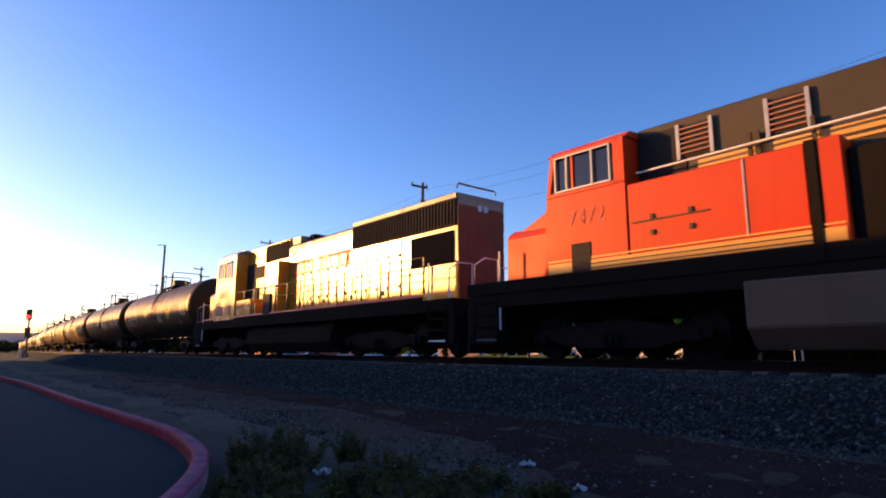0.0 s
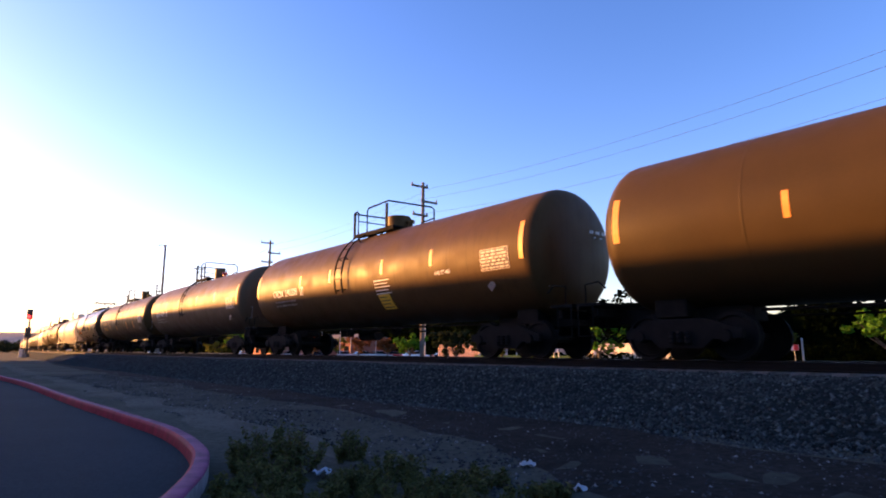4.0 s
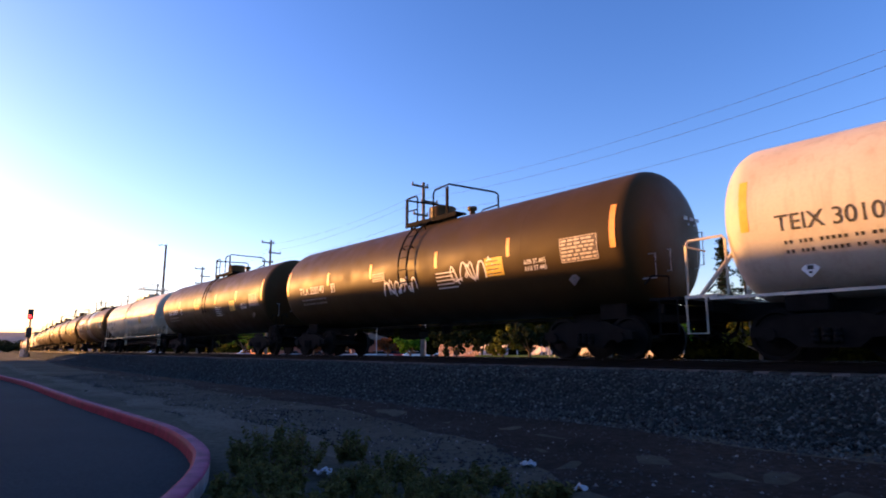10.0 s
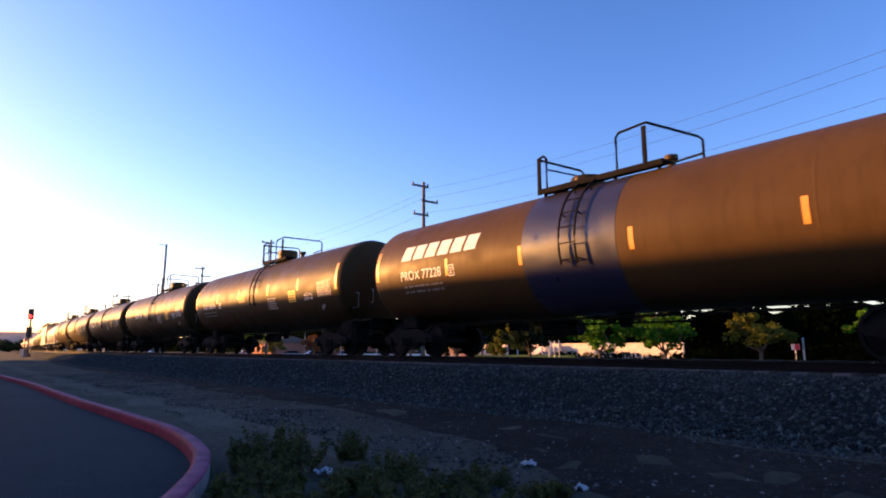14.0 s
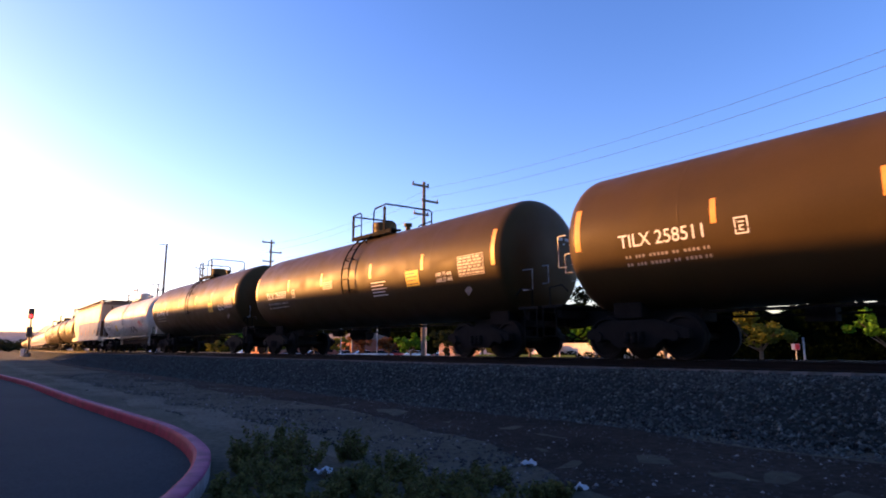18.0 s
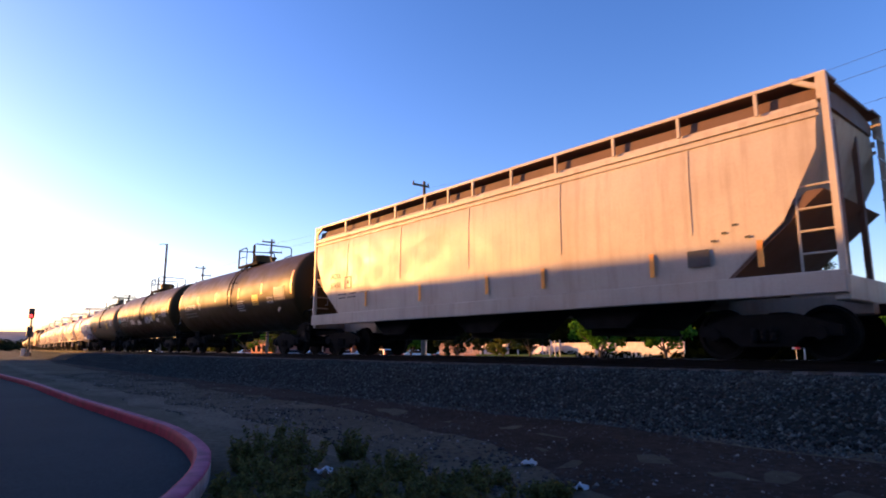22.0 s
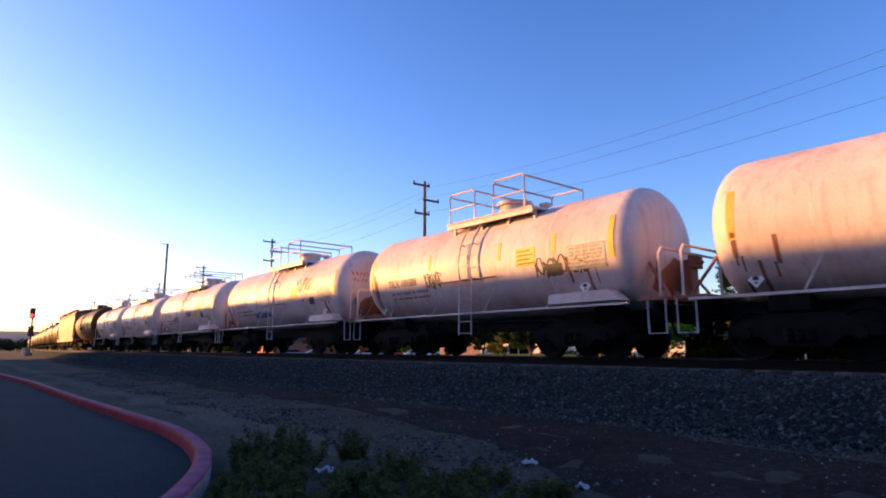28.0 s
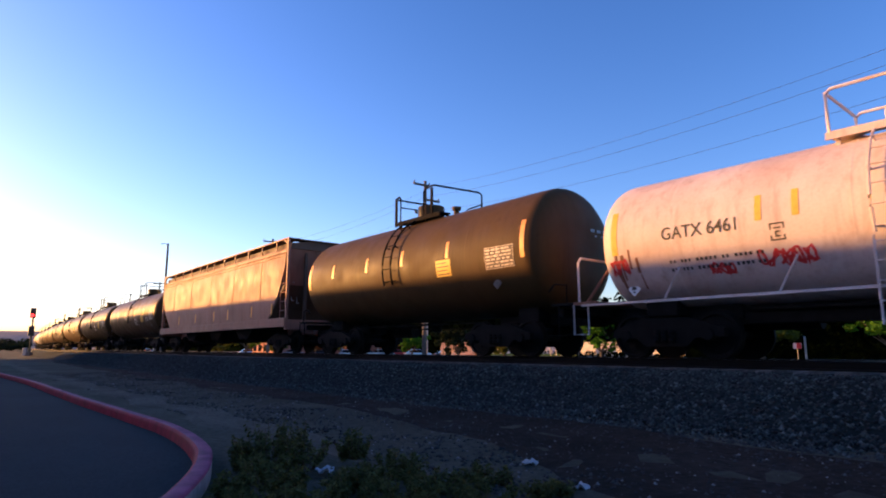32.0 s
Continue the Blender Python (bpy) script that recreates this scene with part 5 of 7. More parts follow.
        if sp["col"] == "acid":
            part("end_railing", car, "acidendrail", lambda s: s.tube([(0.16, -1.30, 1.2), (0.16, -1.30, 2.08), (0.16, -1.20, 2.2), (0.16, 1.20, 2.2), (0.16, 1.30, 2.08), (0.16, 1.30, 1.2)], 0.028, 6), gear, e, smooth=True)
            if d > 0:
                part("end_cover", car, "acidcover", lambda s: s.prism([(-1.05, 1.20), (-1.02, 1.42), (0.55, 1.44), (0.85, 1.20)], -1.45, -1.05), gear, (hf - 1.25, 0, 0), "pale sheet cover over the bogie")
                part("brake_stand", car, "acidbrake", lambda s: s.box((0, 0, 1.65), (0.22, 0.34, 0.95)).box((0.14, 0.0, 2.08), (0.12, 0.46, 0.30)).rod((0.2, 0.0, 2.05), (0.32, 0.0, 2.05), 0.05, 8), PAINT["grime"], e @ Matrix.Translation((-0.10, 0.42, 0)), "rusty hand-brake stand", bevel=0.02)
        elif sp.get("sill"):
            part("grab_iron", car, ("grab", r), lambda s: s.tube([(-0.25, -0.55, zc - 0.35), (0.05, -0.58, zc - 0.33), (0.05, -0.58, zc + 0.25), (-0.2, -0.55, zc + 0.27)], 0.02, 5), WHITE_T if col is not PAINT["acid"] else gear, e)
    if sp["col"] == "acid":       # spilled and rusted patches round the ends
        for d in (-1, 1):
            part("rust_stain", car, ("headstain", h, hf, r, d), lambda s: patch_on_head(s, -0.62, 0.80, zc - 1.12, zc - 0.22, r, zc, h, hd), PAINT["grime"], pose(d * (ends[d] - h), 0, 0, 0, 0, 0 if d > 0 else 180), "rust-brown stain on the tank head")
            rs = random.Random(int(L * 100) + d + len(sp.get("text") or ""))
            for k in range(9):
                w_, z_ = rs.uniform(0.012, 0.045), zc + rs.uniform(-1.2, -0.3)
                x_, t_ = d * (h - hd - rs.uniform(-0.05, 0.9) ** 2), rs.uniform(0.12, 0.45)
                part("rust_streak", car, ("stain", L, r, zc, d, k, sp.get("text")), lambda s: patch_on_tank(s, x_ - w_, x_ + w_, z_ - 0.1, z_ + t_, r, zc, 0.004), PAINT["grime"], label="thin rust streak")
    if sp.get("sill"):
        sm_ = col if gear is not STEEL or sp["col"] in ("white", "silver") else STEEL
        for y in (-1.45, 1.45):
            part("side_sill", car, ("sidesill", L), lambda s: s.box((0, 0, 1.12), (L - 1.3, 0.08, 0.05)), sm_, (0, y, 0))
            k = sp.get("braces", 6)
            for i in range(k):
                x = 0.616 * h - 1.276 * h * i / (k - 1)
                part("sill_brace", car, ("sillbrace", y), lambda s: s.rod((0, y, 1.13), (0.3, y * 0.93, 1.75), 0.021, 5), sm_, (x, 0, 0))
        part("side_ladder", car, ("sladder",), lambda s: [s.rod((sx, -1.52, 0.55), (sx, -1.52, 1.9), 0.018, 6) for sx in (-0.24, 0.24)] + [s.rod((-0.24, -1.52, 0.6 + 0.3 * i), (0.24, -1.52, 0.6 + 0.3 * i), 0.013, 5) for i in range(5)], col if gear is not STEEL else SIG_GREY, (sp.get("lx", 0.1), 0, 0))
    if sp.get("sill"):
        part("centre_sill", car, ("csill", L), lambda s: s.box((0, 0, 0.84), (2 * h - 1.0, 0.5, 0.34)), STEEL)
    # belly fittings
    part("outlet_valve", car, ("outlet", r), lambda s: s.lathe([(zc - r - 0.32, 0.12), (zc - r - 0.2, 0.16), (zc - r - 0.08, 0.2), (zc - r + 0.05, 0.24)], "z", 12), gear, (0.4, 0, 0))
    part("brake_rigging", car, ("rig", L), lambda s: s.rod((-h + 2.8, -0.35, 0.95), (h - 2.8, -0.35, 0.92), 0.035, 6).rod((-2.2, 0.3, 0.75), (-1.1, 0.3, 0.75), 0.2, 12).box((-3.0, 0.1, 0.85), (0.5, 0.3, 0.3)).rod((-h + 2.8, 0.1, 0.85), (2.0, 0.1, 0.80), 0.025, 5), STEEL)
    # top fittings
    top, lx = zc + r, sp.get("lx", 0.1)
    kind = sp.get("top", "dome")
    tm = gear if sp.get("topm") is None else PAINT[sp["topm"]]
    if kind == "acid":
        top = top - 0.10
        part("walkway", car, ("acidwalk",), lambda s: s.box((0.85, -0.85, top - 0.06), (3.2, 0.75, 0.06)).box((0.85, 0.85, top - 0.06), (3.2, 0.75, 0.06)).box((-0.25, 0, top - 0.06), (0.9, 1.0, 0.06)).box((0.85, -1.2, top - 0.11), (3.2, 0.05, 0.18)), tm)
        for x in (-0.65, 0.45, 1.45, 2.35):
            for y in (-1.0, 1.0):
                part("walkway_bracket", car, ("acidbr", top), lambda s: s.box((0, 0, top - 0.3), (0.08, 0.06, 0.6)), tm, (x, y, 0))
        railing(car, ("ar1", top), -0.65, 0.38, top - 0.05, 0.85, -1.2, 1.2, tm, 1)
        railing(car, ("ar2", top), 1.10, 2.20, top - 0.05, 0.90, -1.2, 1.2, tm, 1)
        part("manway", car, ("acidman", top), lambda s: s.lathe([(top - 0.1, 0.42), (top + 0.42, 0.42), (top + 0.42, 0.50), (top + 0.52, 0.50), (top + 0.56, 0.3), (top + 0.58, 0.03)], "z", 20), col, (0.75, 0, 0), smooth=True)
        part("valve", car, ("acidv", top), lambda s: s.lathe([(top - 0.1, 0.1), (top + 0.3, 0.1), (top + 0.32, 0.16), (top + 0.4, 0.16), (top + 0.42, 0.05)], "z", 12), col, (1.6, 0.3, 0), smooth=True)
        part("side_pipe", car, ("acidpipe", r, zc), lambda s: s.rod((-1.05, -math.sqrt(r * r - 0.16) - 0.03, zc - 0.40), (1.3, -math.sqrt(r * r - 0.16) - 0.03, zc - 0.40), 0.018, 6), PAINT["grime"], label="thin rusty pipe along the tank")
        part("dark_panel", car, ("acidpanel", r, zc), lambda s: patch_on_tank(s, -0.2, 0.2, zc - 0.55, zc - 0.28, r, zc), BLACK_T, (0.66 * h, 0, 0), "small black stencil panel")
    else:
        wa = (sp["g1"][0] if sp.get("g1") else sp.get("ga", -0.72)) - 0.06
        wb = sp["g2"][1] + 0.06 if sp.get("g1") else sp.get("gc", 1.15) + 0.4
        wm, wl = (wa + wb) / 2, wb - wa
        part("walkway", car, ("walk", wa, wb, top), lambda s: s.box((wm, -0.62, top + 0.0), (wl, 0.42, 0.05)).box((wm, 0.62, top + 0.0), (wl, 0.42, 0.05)).box((wa + 0.2, 0, top + 0.05), (0.4, 1.4, 0.05)).box((wm, -0.83, top - 0.05), (wl, 0.04, 0.12)), tm)
        for x in (wa + 0.15, wa + wl * 0.36, wa + wl * 0.64, wb - 0.15):
            for y in (-0.7, 0.7):
                part("walkway_bracket", car, ("walkbr", top), lambda s: s.box((0, 0, top - 0.12), (0.07, 0.06, 0.36)), tm, (x, y, 0))
        if sp.get("g1"):
            railing(car, ("r1", top, sp["g1"]), *sp["g1"], top + 0.0, 0.78, -0.83, 0.83, tm, 0)
            railing(car, ("r2", top, sp["g2"]), *sp["g2"], top + 0.0, 0.85, -0.83, 0.83, tm, 0, 0.25)
        else:
            cross_guards(car, sp.get("ga", -0.72), sp.get("gb", 0.75), sp.get("gc", 1.15), top, tm, sp.get("gw", 0.24))
        dome = {"dome": (0.44, 0.50, 0.1), "low": (0.42, 0.26, 0.7), "tall": (0.28, 0.58, 1.9), "round": (0.42, 0.42, 1.9)}[kind]
        part("manway", car, ("man", kind, top), lambda s: s.lathe([(top - 0.1, dome[0]), (top + dome[1], dome[0]), (top + dome[1] + 0.03, dome[0] - 0.03)] + ([(top + dome[1] + 0.16, dome[0] * 0.75), (top + dome[1] + 0.22, 0.04)] if kind == "round" else [(top + dome[1] + 0.03, 0.03)]), "z", 24), PAINT["brown"] if sp["col"] == "black" and kind == "dome" else col, (sp.get("dx", dome[2]), 0, 0), smooth=True)
        part("valve", car, ("valve", kind, top), lambda s: s.lathe([(top - 0.1, 0.09), (top + 0.22, 0.09), (top + 0.24, 0.15), (top + 0.34, 0.15), (top + 0.36, 0.05)], "z", 12), col if not sp.get("redvalve") else PAINT["red"], (sp.get("vx", wb - 0.3), 0.1, 0), smooth=True)
    tank_ladder(car, lx + 0.0, r, zc, gear if sp["col"] != "white" else PAINT["white"], sp.get("low"))
    # reflective stripes
    sz = sp.get("sz", 0.0)
    sm = REFLEX if not sp.get("amber") else YELLOW_P
    for d in (-1, 1):
        part("reflective_stripe", car, ("endstripe", L, r, d, hf), lambda s: patch_on_tank(s, d * (ends[d] - hd) - 0.07, d * (ends[d] - hd) + 0.07, zc - 0.30, zc + 0.62, r, zc), sm)
    for fx in sp.get("stripes", (-0.6, -0.22, 0.12, 0.49)):
        part("reflective_stripe", car, ("stripe", r, zc, sz), lambda s: patch_on_tank(s, -0.055, 0.055, zc - 0.02 + sz, zc + 0.44 + sz, r, zc), sm, (fx * h, 0, 0))
    # writing
    tm2 = {"w": WHITE_T, "y": YELLOW_T, "k": BLACK_T, "o": ORANGE_T}[sp.get("ink", "w")]
    if sp.get("text"):
        lettering("reporting_mark", car, sp["text"], sp.get("th", 0.27), tm2, (-h + sp.get("tx", 1.45), 0, zc - 0.36 + sp.get("tz", 0.0)), (r, zc), sp.get("tw", 0.93))

        def small(s):
            for i in range(2):
                z, x = zc - 0.58 - 0.15 * i, 0.10
                for w, gap in ((0.05, 0.03), (0.05, 0.10), (0.04, 0.03), (0.05, 0.03), (0.05, 0.10), (0.06, 0.025), (0.06, 0.025), (0.06, 0.025), (0.06, 0.025), (0.06, 0.09),
                               (0.05, 0.03), (0.05, 0.10), (0.06, 0.025), (0.06, 0.025), (0.06, 0.025), (0.06, 0.06), (0.05, 0.03), (0.05, 0.03)):
                    patch_on_tank(s, x, x + w * 0.8, z, z + 0.055, r, zc, 0.006, 1)
                    x += w + gap
        tagged(part("small_stencil", car, ("small", r, zc, tm2.name), small, {"w": DIM_T}.get(sp.get("ink", "w"), tm2), (-h + sp.get("tx", 1.45), 0, 0)), kind="stuff")
        cbx = -h + sp.get("tx", 1.45) + 0.27 * len(sp["text"]) * 0.62 + sp.get("bg", 0.5)

        def box_c(s):
            for a, b, c, d in ((0, 0.24, 0, 0.025), (0, 0.24, 0.275, 0.30), (0, 0.025, 0, 0.3), (0.215, 0.24, 0, 0.3), (0.06, 0.18, 0.20, 0.225), (0.08, 0.16, 0.06, 0.085), (0.08, 0.16, 0.135, 0.16), (0.08, 0.105, 0.06, 0.16)):
                patch_on_tank(s, a, b, zc - 0.40 + c, zc - 0.40 + d, r, zc, 0.006, 1)
        part("stencil_box", car, ("boxc", r, zc, tm2.name), box_c, tm2, (cbx, 0, 0))
    if sp.get("panel", True):
        def dp(s):
            patch_on_tank(s, -0.50, 0.50, zc - 0.48, zc + 0.06, r, zc)
        pale = sp["col"] in ("acid", "white", "silver")
        p = part("data_panel", car, ("dpanel", r, zc), dp, PAINT["white"] if pale else DARK_P, (0.815 * h + 0.14 + sp.get("dpx", 0.0), 0, 0), "data panel with rows of small bars")

        def rows_(s):
            for x0, x1, z0, z1 in ((-0.5, 0.5, -0.48, -0.465), (-0.5, 0.5, 0.045, 0.06), (-0.5, -0.485, -0.48, 0.06), (0.485, 0.5, -0.48, 0.06), (-0.06, -0.045, -0.3, 0.05)):
                patch_on_tank(s, x0, x1, zc + z0, zc + z1, r, zc, 0.012, 2)
            rg = random.Random(3)
            for i in range(6):
                x = -0.46
                while x < 0.40:
                    w = rg.uniform(0.05, 0.17)
                    patch_on_tank(s, x, min(x + w, 0.46), zc - 0.44 + 0.082 * i, zc - 0.395 + 0.082 * i, r, zc, 0.012, 1)
                    x += w + rg.uniform(0.02, 0.06)
        tagged(part("data_print", p, ("drows", r, zc), rows_, DATA_P if pale else PALE_T), kind="stuff")
    pz = sp.get("pz", -0.12)
    if sp.get("placard", True):
        p = part("yellow_placard", car, ("yplac", r, zc, pz), lambda s: patch_on_tank(s, -0.31, 0.31, zc - 0.38 + pz, zc + 0.07 + pz, r, zc), YELLOW_P, (sp.get("px", 0.46) * h, 0, 0), "yellow warning placard with dark bars")
        part("placard_print", p, ("yrows", r, zc, pz), lambda s: [patch_on_tank(s, -0.26, 0.24 - 0.08 * (i % 2), zc - 0.33 + pz + 0.1 * i, zc - 0.305 + pz + 0.1 * i, r, zc, 0.012, 1) for i in range(4)], BLACK_T)
    if sp.get("pale"):
        part("pale_panel", car, ("pale", r, zc), lambda s: patch_on_tank(s, 0.12, 0.78, zc - 0.27, zc - 0.01, r, zc), DATA_P if sp["pale"] == 1 else ORANGE_T, (-0.19 * h, 0, 0))
        part("panel_print", car, ("palerows", r, zc), lambda s: [patch_on_tank(s, 0.16, 0.74 - 0.1 * (i % 2), zc - 0.235 + 0.075 * i, zc - 0.215 + 0.075 * i, r, zc, 0.012, 1) for i in range(3)], BLACK_T, (-0.19 * h, 0, 0))
    if sp.get("aar"):
        for i in range(sp["aar"]):
            lettering("test_mark", car, "AAR ST-445", 0.115, tm2, (sp.get("ax", 5.05), 0, zc - 0.40 - 0.15 * i), (r, zc), 0.85)
    if sp.get("bars"):
        part("small_stencil", car, ("sidebars", r, zc, tm2.name), lambda s: [patch_on_tank(s, -0.4, 0.42 - 0.12 * (i % 2), zc - 0.32 - 0.1 * i, zc - 0.293 - 0.1 * i, r, zc, 0.006, 1) for i in range(5)], tm2, (sp.get("bx", 2.15), 0, 0))
    placard(car, 0.80 * h, zc - 0.85, r, zc, "white" if sp["col"] in ("acid", "white", "silver") else "dark")
    if sp["col"] in ("acid", "white", "silver"):
        placard(car, -0.84 * h, zc - 1.0, r, zc)
    if sp.get("block"):      # maker's wordmark drawn as plain slanted blocks
        sh = Shape()
        for i in range(6):
            x = -h + 1.82 + 0.555 * i
            z0, z1 = zc + 0.22, zc + 0.64
            m = len(sh.v)
            for z in (z0, (z0 + z1) / 2, z1):
                y = -math.sqrt(r * r - (z - zc) ** 2) - 0.008
                sh.v += [Vector((x + 0.3 * (z - z0), y, z)), Vector((x + 0.45 + 0.3 * (z - z0), y, z))]
            sh.f += [(m, m + 1, m + 3, m + 2), (m + 2, m + 3, m + 5, m + 4)]
        ob = new("wordmark", sh.mesh("wordmark", WHITE_T))
        ob.parent = car
        tagged(ob, "white slanted block wordmark")
        BAND = paint("band_blue", (0.02, 0.022, 0.05), (0.05, 0.04, 0.035), 0.32, 0.3)
        part("band", car, "blueband", lambda s: s.lathe([(-1.35, r + 0.005), (1.25, r + 0.005)], "x", 64, (0, 0, zc)), BAND, (0, 0, 0), "dark blue painted band", smooth=True)
    for g in sp.get("head", ()):
        head_scrawl(car, *g[:6], SPRAY[g[6]][0], r, zc, h, hd, pose(hf - h, 0, 0), g[7], "%s spray-painted scrawl on the tank's front end" % SPRAY[g[6]][1])
    for g in sp.get("graf", ()):
        scrawl(car, *g[:5], SPRAY[g[5]][0], r, zc, None, *g[6:7], label="%s spray-painted graffiti scrawl" % SPRAY[g[5]][1])
    for wd, x, z in sp.get("words", ()):
        lettering("stencil_words", car, wd, 0.105, BLACK_T, (x, 0, z), (r, zc))
    return car


def hopper_car(sp):
    """A covered hopper with rounded sides, roof running boards and sloped end sheets."""
    L, col = sp["L"], PAINT[sp["col"]]
    car = thing("hopper_car", None, sp["label"], "hopper car", "cars of the freight train")
    h, hw = L / 2 - 0.75, 1.55
    b = h - 0.15
    sec = [(-1.35, 1.35), (-1.50, 1.42), (-1.56, 2.3), (-1.56, 3.4), (-1.52, 3.98), (-1.42, 4.28), (-0.95, 4.38), (0, 4.42)]
    sec = sec + [(-y, z) for y, z in reversed(sec[:-1])]

    def body(s):
        # sides are full length at mid height and cut away under the end slopes
        k = len(sec)
        n = len(s.v)
        for d in (-1, 1):
            for y, z in sec:
                x = b - 0.15 - max(0.0, (2.75 - z)) * 1.15 if z < 2.75 else b - 0.15 + 0.10 * min(1, z - 2.75)
                s.v.append(Vector((d * x, y, z)))
        s.f.append(tuple(n + i for i in range(k)))
        s.f.append(tuple(n + k + i for i in range(k)))
        for i in range(k):
            j = (i + 1) % k
            s.f.append((n + i, n + j, n + k + j, n + k + i))
    part("body", car, ("hopbody", L), body, col, smooth=True)
    for i in range(5):
        part("side_seam", car, "hopseam", lambda s: s.prism_x([(y * 1.004, z) for y, z in sec[2:6]] + [(y * 1.009, z) for y, z in reversed(sec[2:6])], -0.02, 0.02), col, ((i - 2) * L * 0.165, 0, 0))
    for d in (-1, 1):
        part("top_chord", car, ("hopchord", L, d), lambda s: s.box((0, d * 1.5, 4.14), (2 * b, 0.08, 0.10)), col)
        part("roof_bead", car, ("hopbead", L, d), lambda s: s.box((0, d * 1.53, 3.98), (2 * b, 0.05, 0.05)), col)
    part("side_sill", car, ("hopsill", L), lambda s: [s.box((0, d * 1.52, 1.24), (2 * h, 0.12, 0.36)) for d in (-1, 1)], col, bevel=0.015)
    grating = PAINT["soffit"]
    for d in (-1, 1):
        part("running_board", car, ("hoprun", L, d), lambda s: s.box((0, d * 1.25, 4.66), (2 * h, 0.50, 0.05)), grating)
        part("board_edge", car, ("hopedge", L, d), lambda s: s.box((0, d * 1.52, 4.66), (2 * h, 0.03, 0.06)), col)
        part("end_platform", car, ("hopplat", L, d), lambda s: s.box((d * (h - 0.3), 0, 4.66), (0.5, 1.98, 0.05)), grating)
    for f in (-0.98, -0.746, -0.57, -0.40, -0.226, -0.103, 0.015, 0.18, 0.346, 0.528, 0.70, 0.87, 0.985):
        x = f * h
        for d in (-1, 1):
            part("board_support", car, "hopsup", lambda s: s.box((0, 0, 4.44), (0.06, 0.05, 0.40)), col, (x, d * 1.5, 0))
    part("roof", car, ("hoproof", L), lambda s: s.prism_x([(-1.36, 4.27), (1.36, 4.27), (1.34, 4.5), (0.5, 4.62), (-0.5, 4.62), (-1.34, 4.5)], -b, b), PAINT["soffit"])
    for i in range(4):
        part("roof_hatch", car, "hophatch", lambda s: s.box((0, 0, 4.64), (2.4, 0.75, 0.16)).box((0, 0.0, 4.73), (2.5, 0.85, 0.05)), col, ((i - 1.5) * L * 0.215, 0, 0), bevel=0.03)
    for d in (-1, 1):
        e = pose(d * h, 0, 0, 0, 0, 0 if d > 0 else 180)
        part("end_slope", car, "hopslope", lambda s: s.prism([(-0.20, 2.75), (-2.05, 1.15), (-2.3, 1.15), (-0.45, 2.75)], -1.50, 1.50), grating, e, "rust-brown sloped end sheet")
        for y in (-1.48, 1.48):
            part("end_post", car, "hoppost", lambda s: s.box((-0.05, 0, 2.9), (0.1, 0.1, 3.5)).box((-0.3, 0, 4.55), (0.55, 0.08, 0.08), Euler((0, radians(30), 0)).to_matrix()), col, e @ Matrix.Translation((0, y, 0)))
        part("end_sill", car, "hopendsill", lambda s: s.box((-0.1, 0, 1.15), (0.22, 3.0, 0.4)).box((-1.2, 0, 0.95), (2.4, 0.6, 0.35)), col, e, bevel=0.02)
        for y in (-0.6, 0.6):
            part("end_stake", car, "hopstake", lambda s: s.box((-0.25, 0, 2.7), (0.09, 0.12, 2.9)), grating, e @ Matrix.Translation((0, y, 0)))
        lad = part("end_ladder", car, "hoplad", lambda s: s.rod((-0.62, -1.5, 1.2), (-0.62, -1.5, 2.9), 0.022, 5), col, e)
        for i in range(5):
            part("rung", lad, "hoprung", lambda s: s.rod((-0.06, -1.5, 1.35), (-0.62, -1.5, 1.35), 0.018, 5), col, (0, 0, 0.37 * i))
        for i in range(8):
            part("grab_iron", car, "hopgrab", lambda s: s.rod((0.02, 0.9, 1.3), (0.02, 1.44, 1.3), 0.018, 5), col, e @ Matrix.Translation((0, 0, 0.4 * i)))
        coupler(car, d * (L / 2 - 0.72), d)
        bogie(car, d * (L / 2 - 2.2))
    for i in range(3):
        part("discharge_gate", car, "hopgate", lambda s: s.prism([(-1.5, 1.4), (1.5, 1.4), (0.5, 0.62), (-0.5, 0.62)], -1.2, 1.2).box((0, 0, 0.56), (1.1, 1.9, 0.14)), STEEL, ((i - 1) * 3.9, 0, 0), bevel=0.02)
    for fx in (-0.575, -0.243, 0.08, 0.297, 0.62, 0.857):
        part("reflective_stripe", car, "hopstripe", lambda s: s.box((0, 0, 1.80), (0.10, 0.012, 0.46)), REFLEX, (fx * h, -1.575, 0))
    if sp.get("text"):
        for i, wd in enumerate(sp["text"]):
            lettering("reporting_mark", car, wd, 0.19, BLACK_T, (-h + 1.35, -1.572, 2.62 - 0.32 * i))
        part("small_stencil", car, "hopbars", lambda s: [s.box((a * 0.6 + 0.3, 0, 2.05 - 0.12 * (i // 3)), (0.55 - 0.1 * (i % 2), 0.006, 0.035)) for i, a in enumerate((0, 1.15, 2.3, 0, 1.0))], BLACK_T, (-h + 1.85, -1.572, 0))
        part("stencil_box", car, "hopboxc", lambda s: s.box((0, 0, 0), (0.4, 0.006, 0.03)).box((0, 0, 0.37), (0.4, 0.006, 0.03)).box((-0.19, 0, 0.185), (0.03, 0.006, 0.4)).box((0.19, 0, 0.185), (0.03, 0.006, 0.4)).box((0, 0, 0.2), (0.12, 0.006, 0.12)), BLACK_T, (-h + 2.50, -1.572, 2.25))
        part("data_panel", car, "hopdata", lambda s: s.box((0, 0, 0), (0.42, 0.008, 0.30)), BLACK_T, (h * 0.73, -1.572, 1.84), "black consolidated stencil panel")
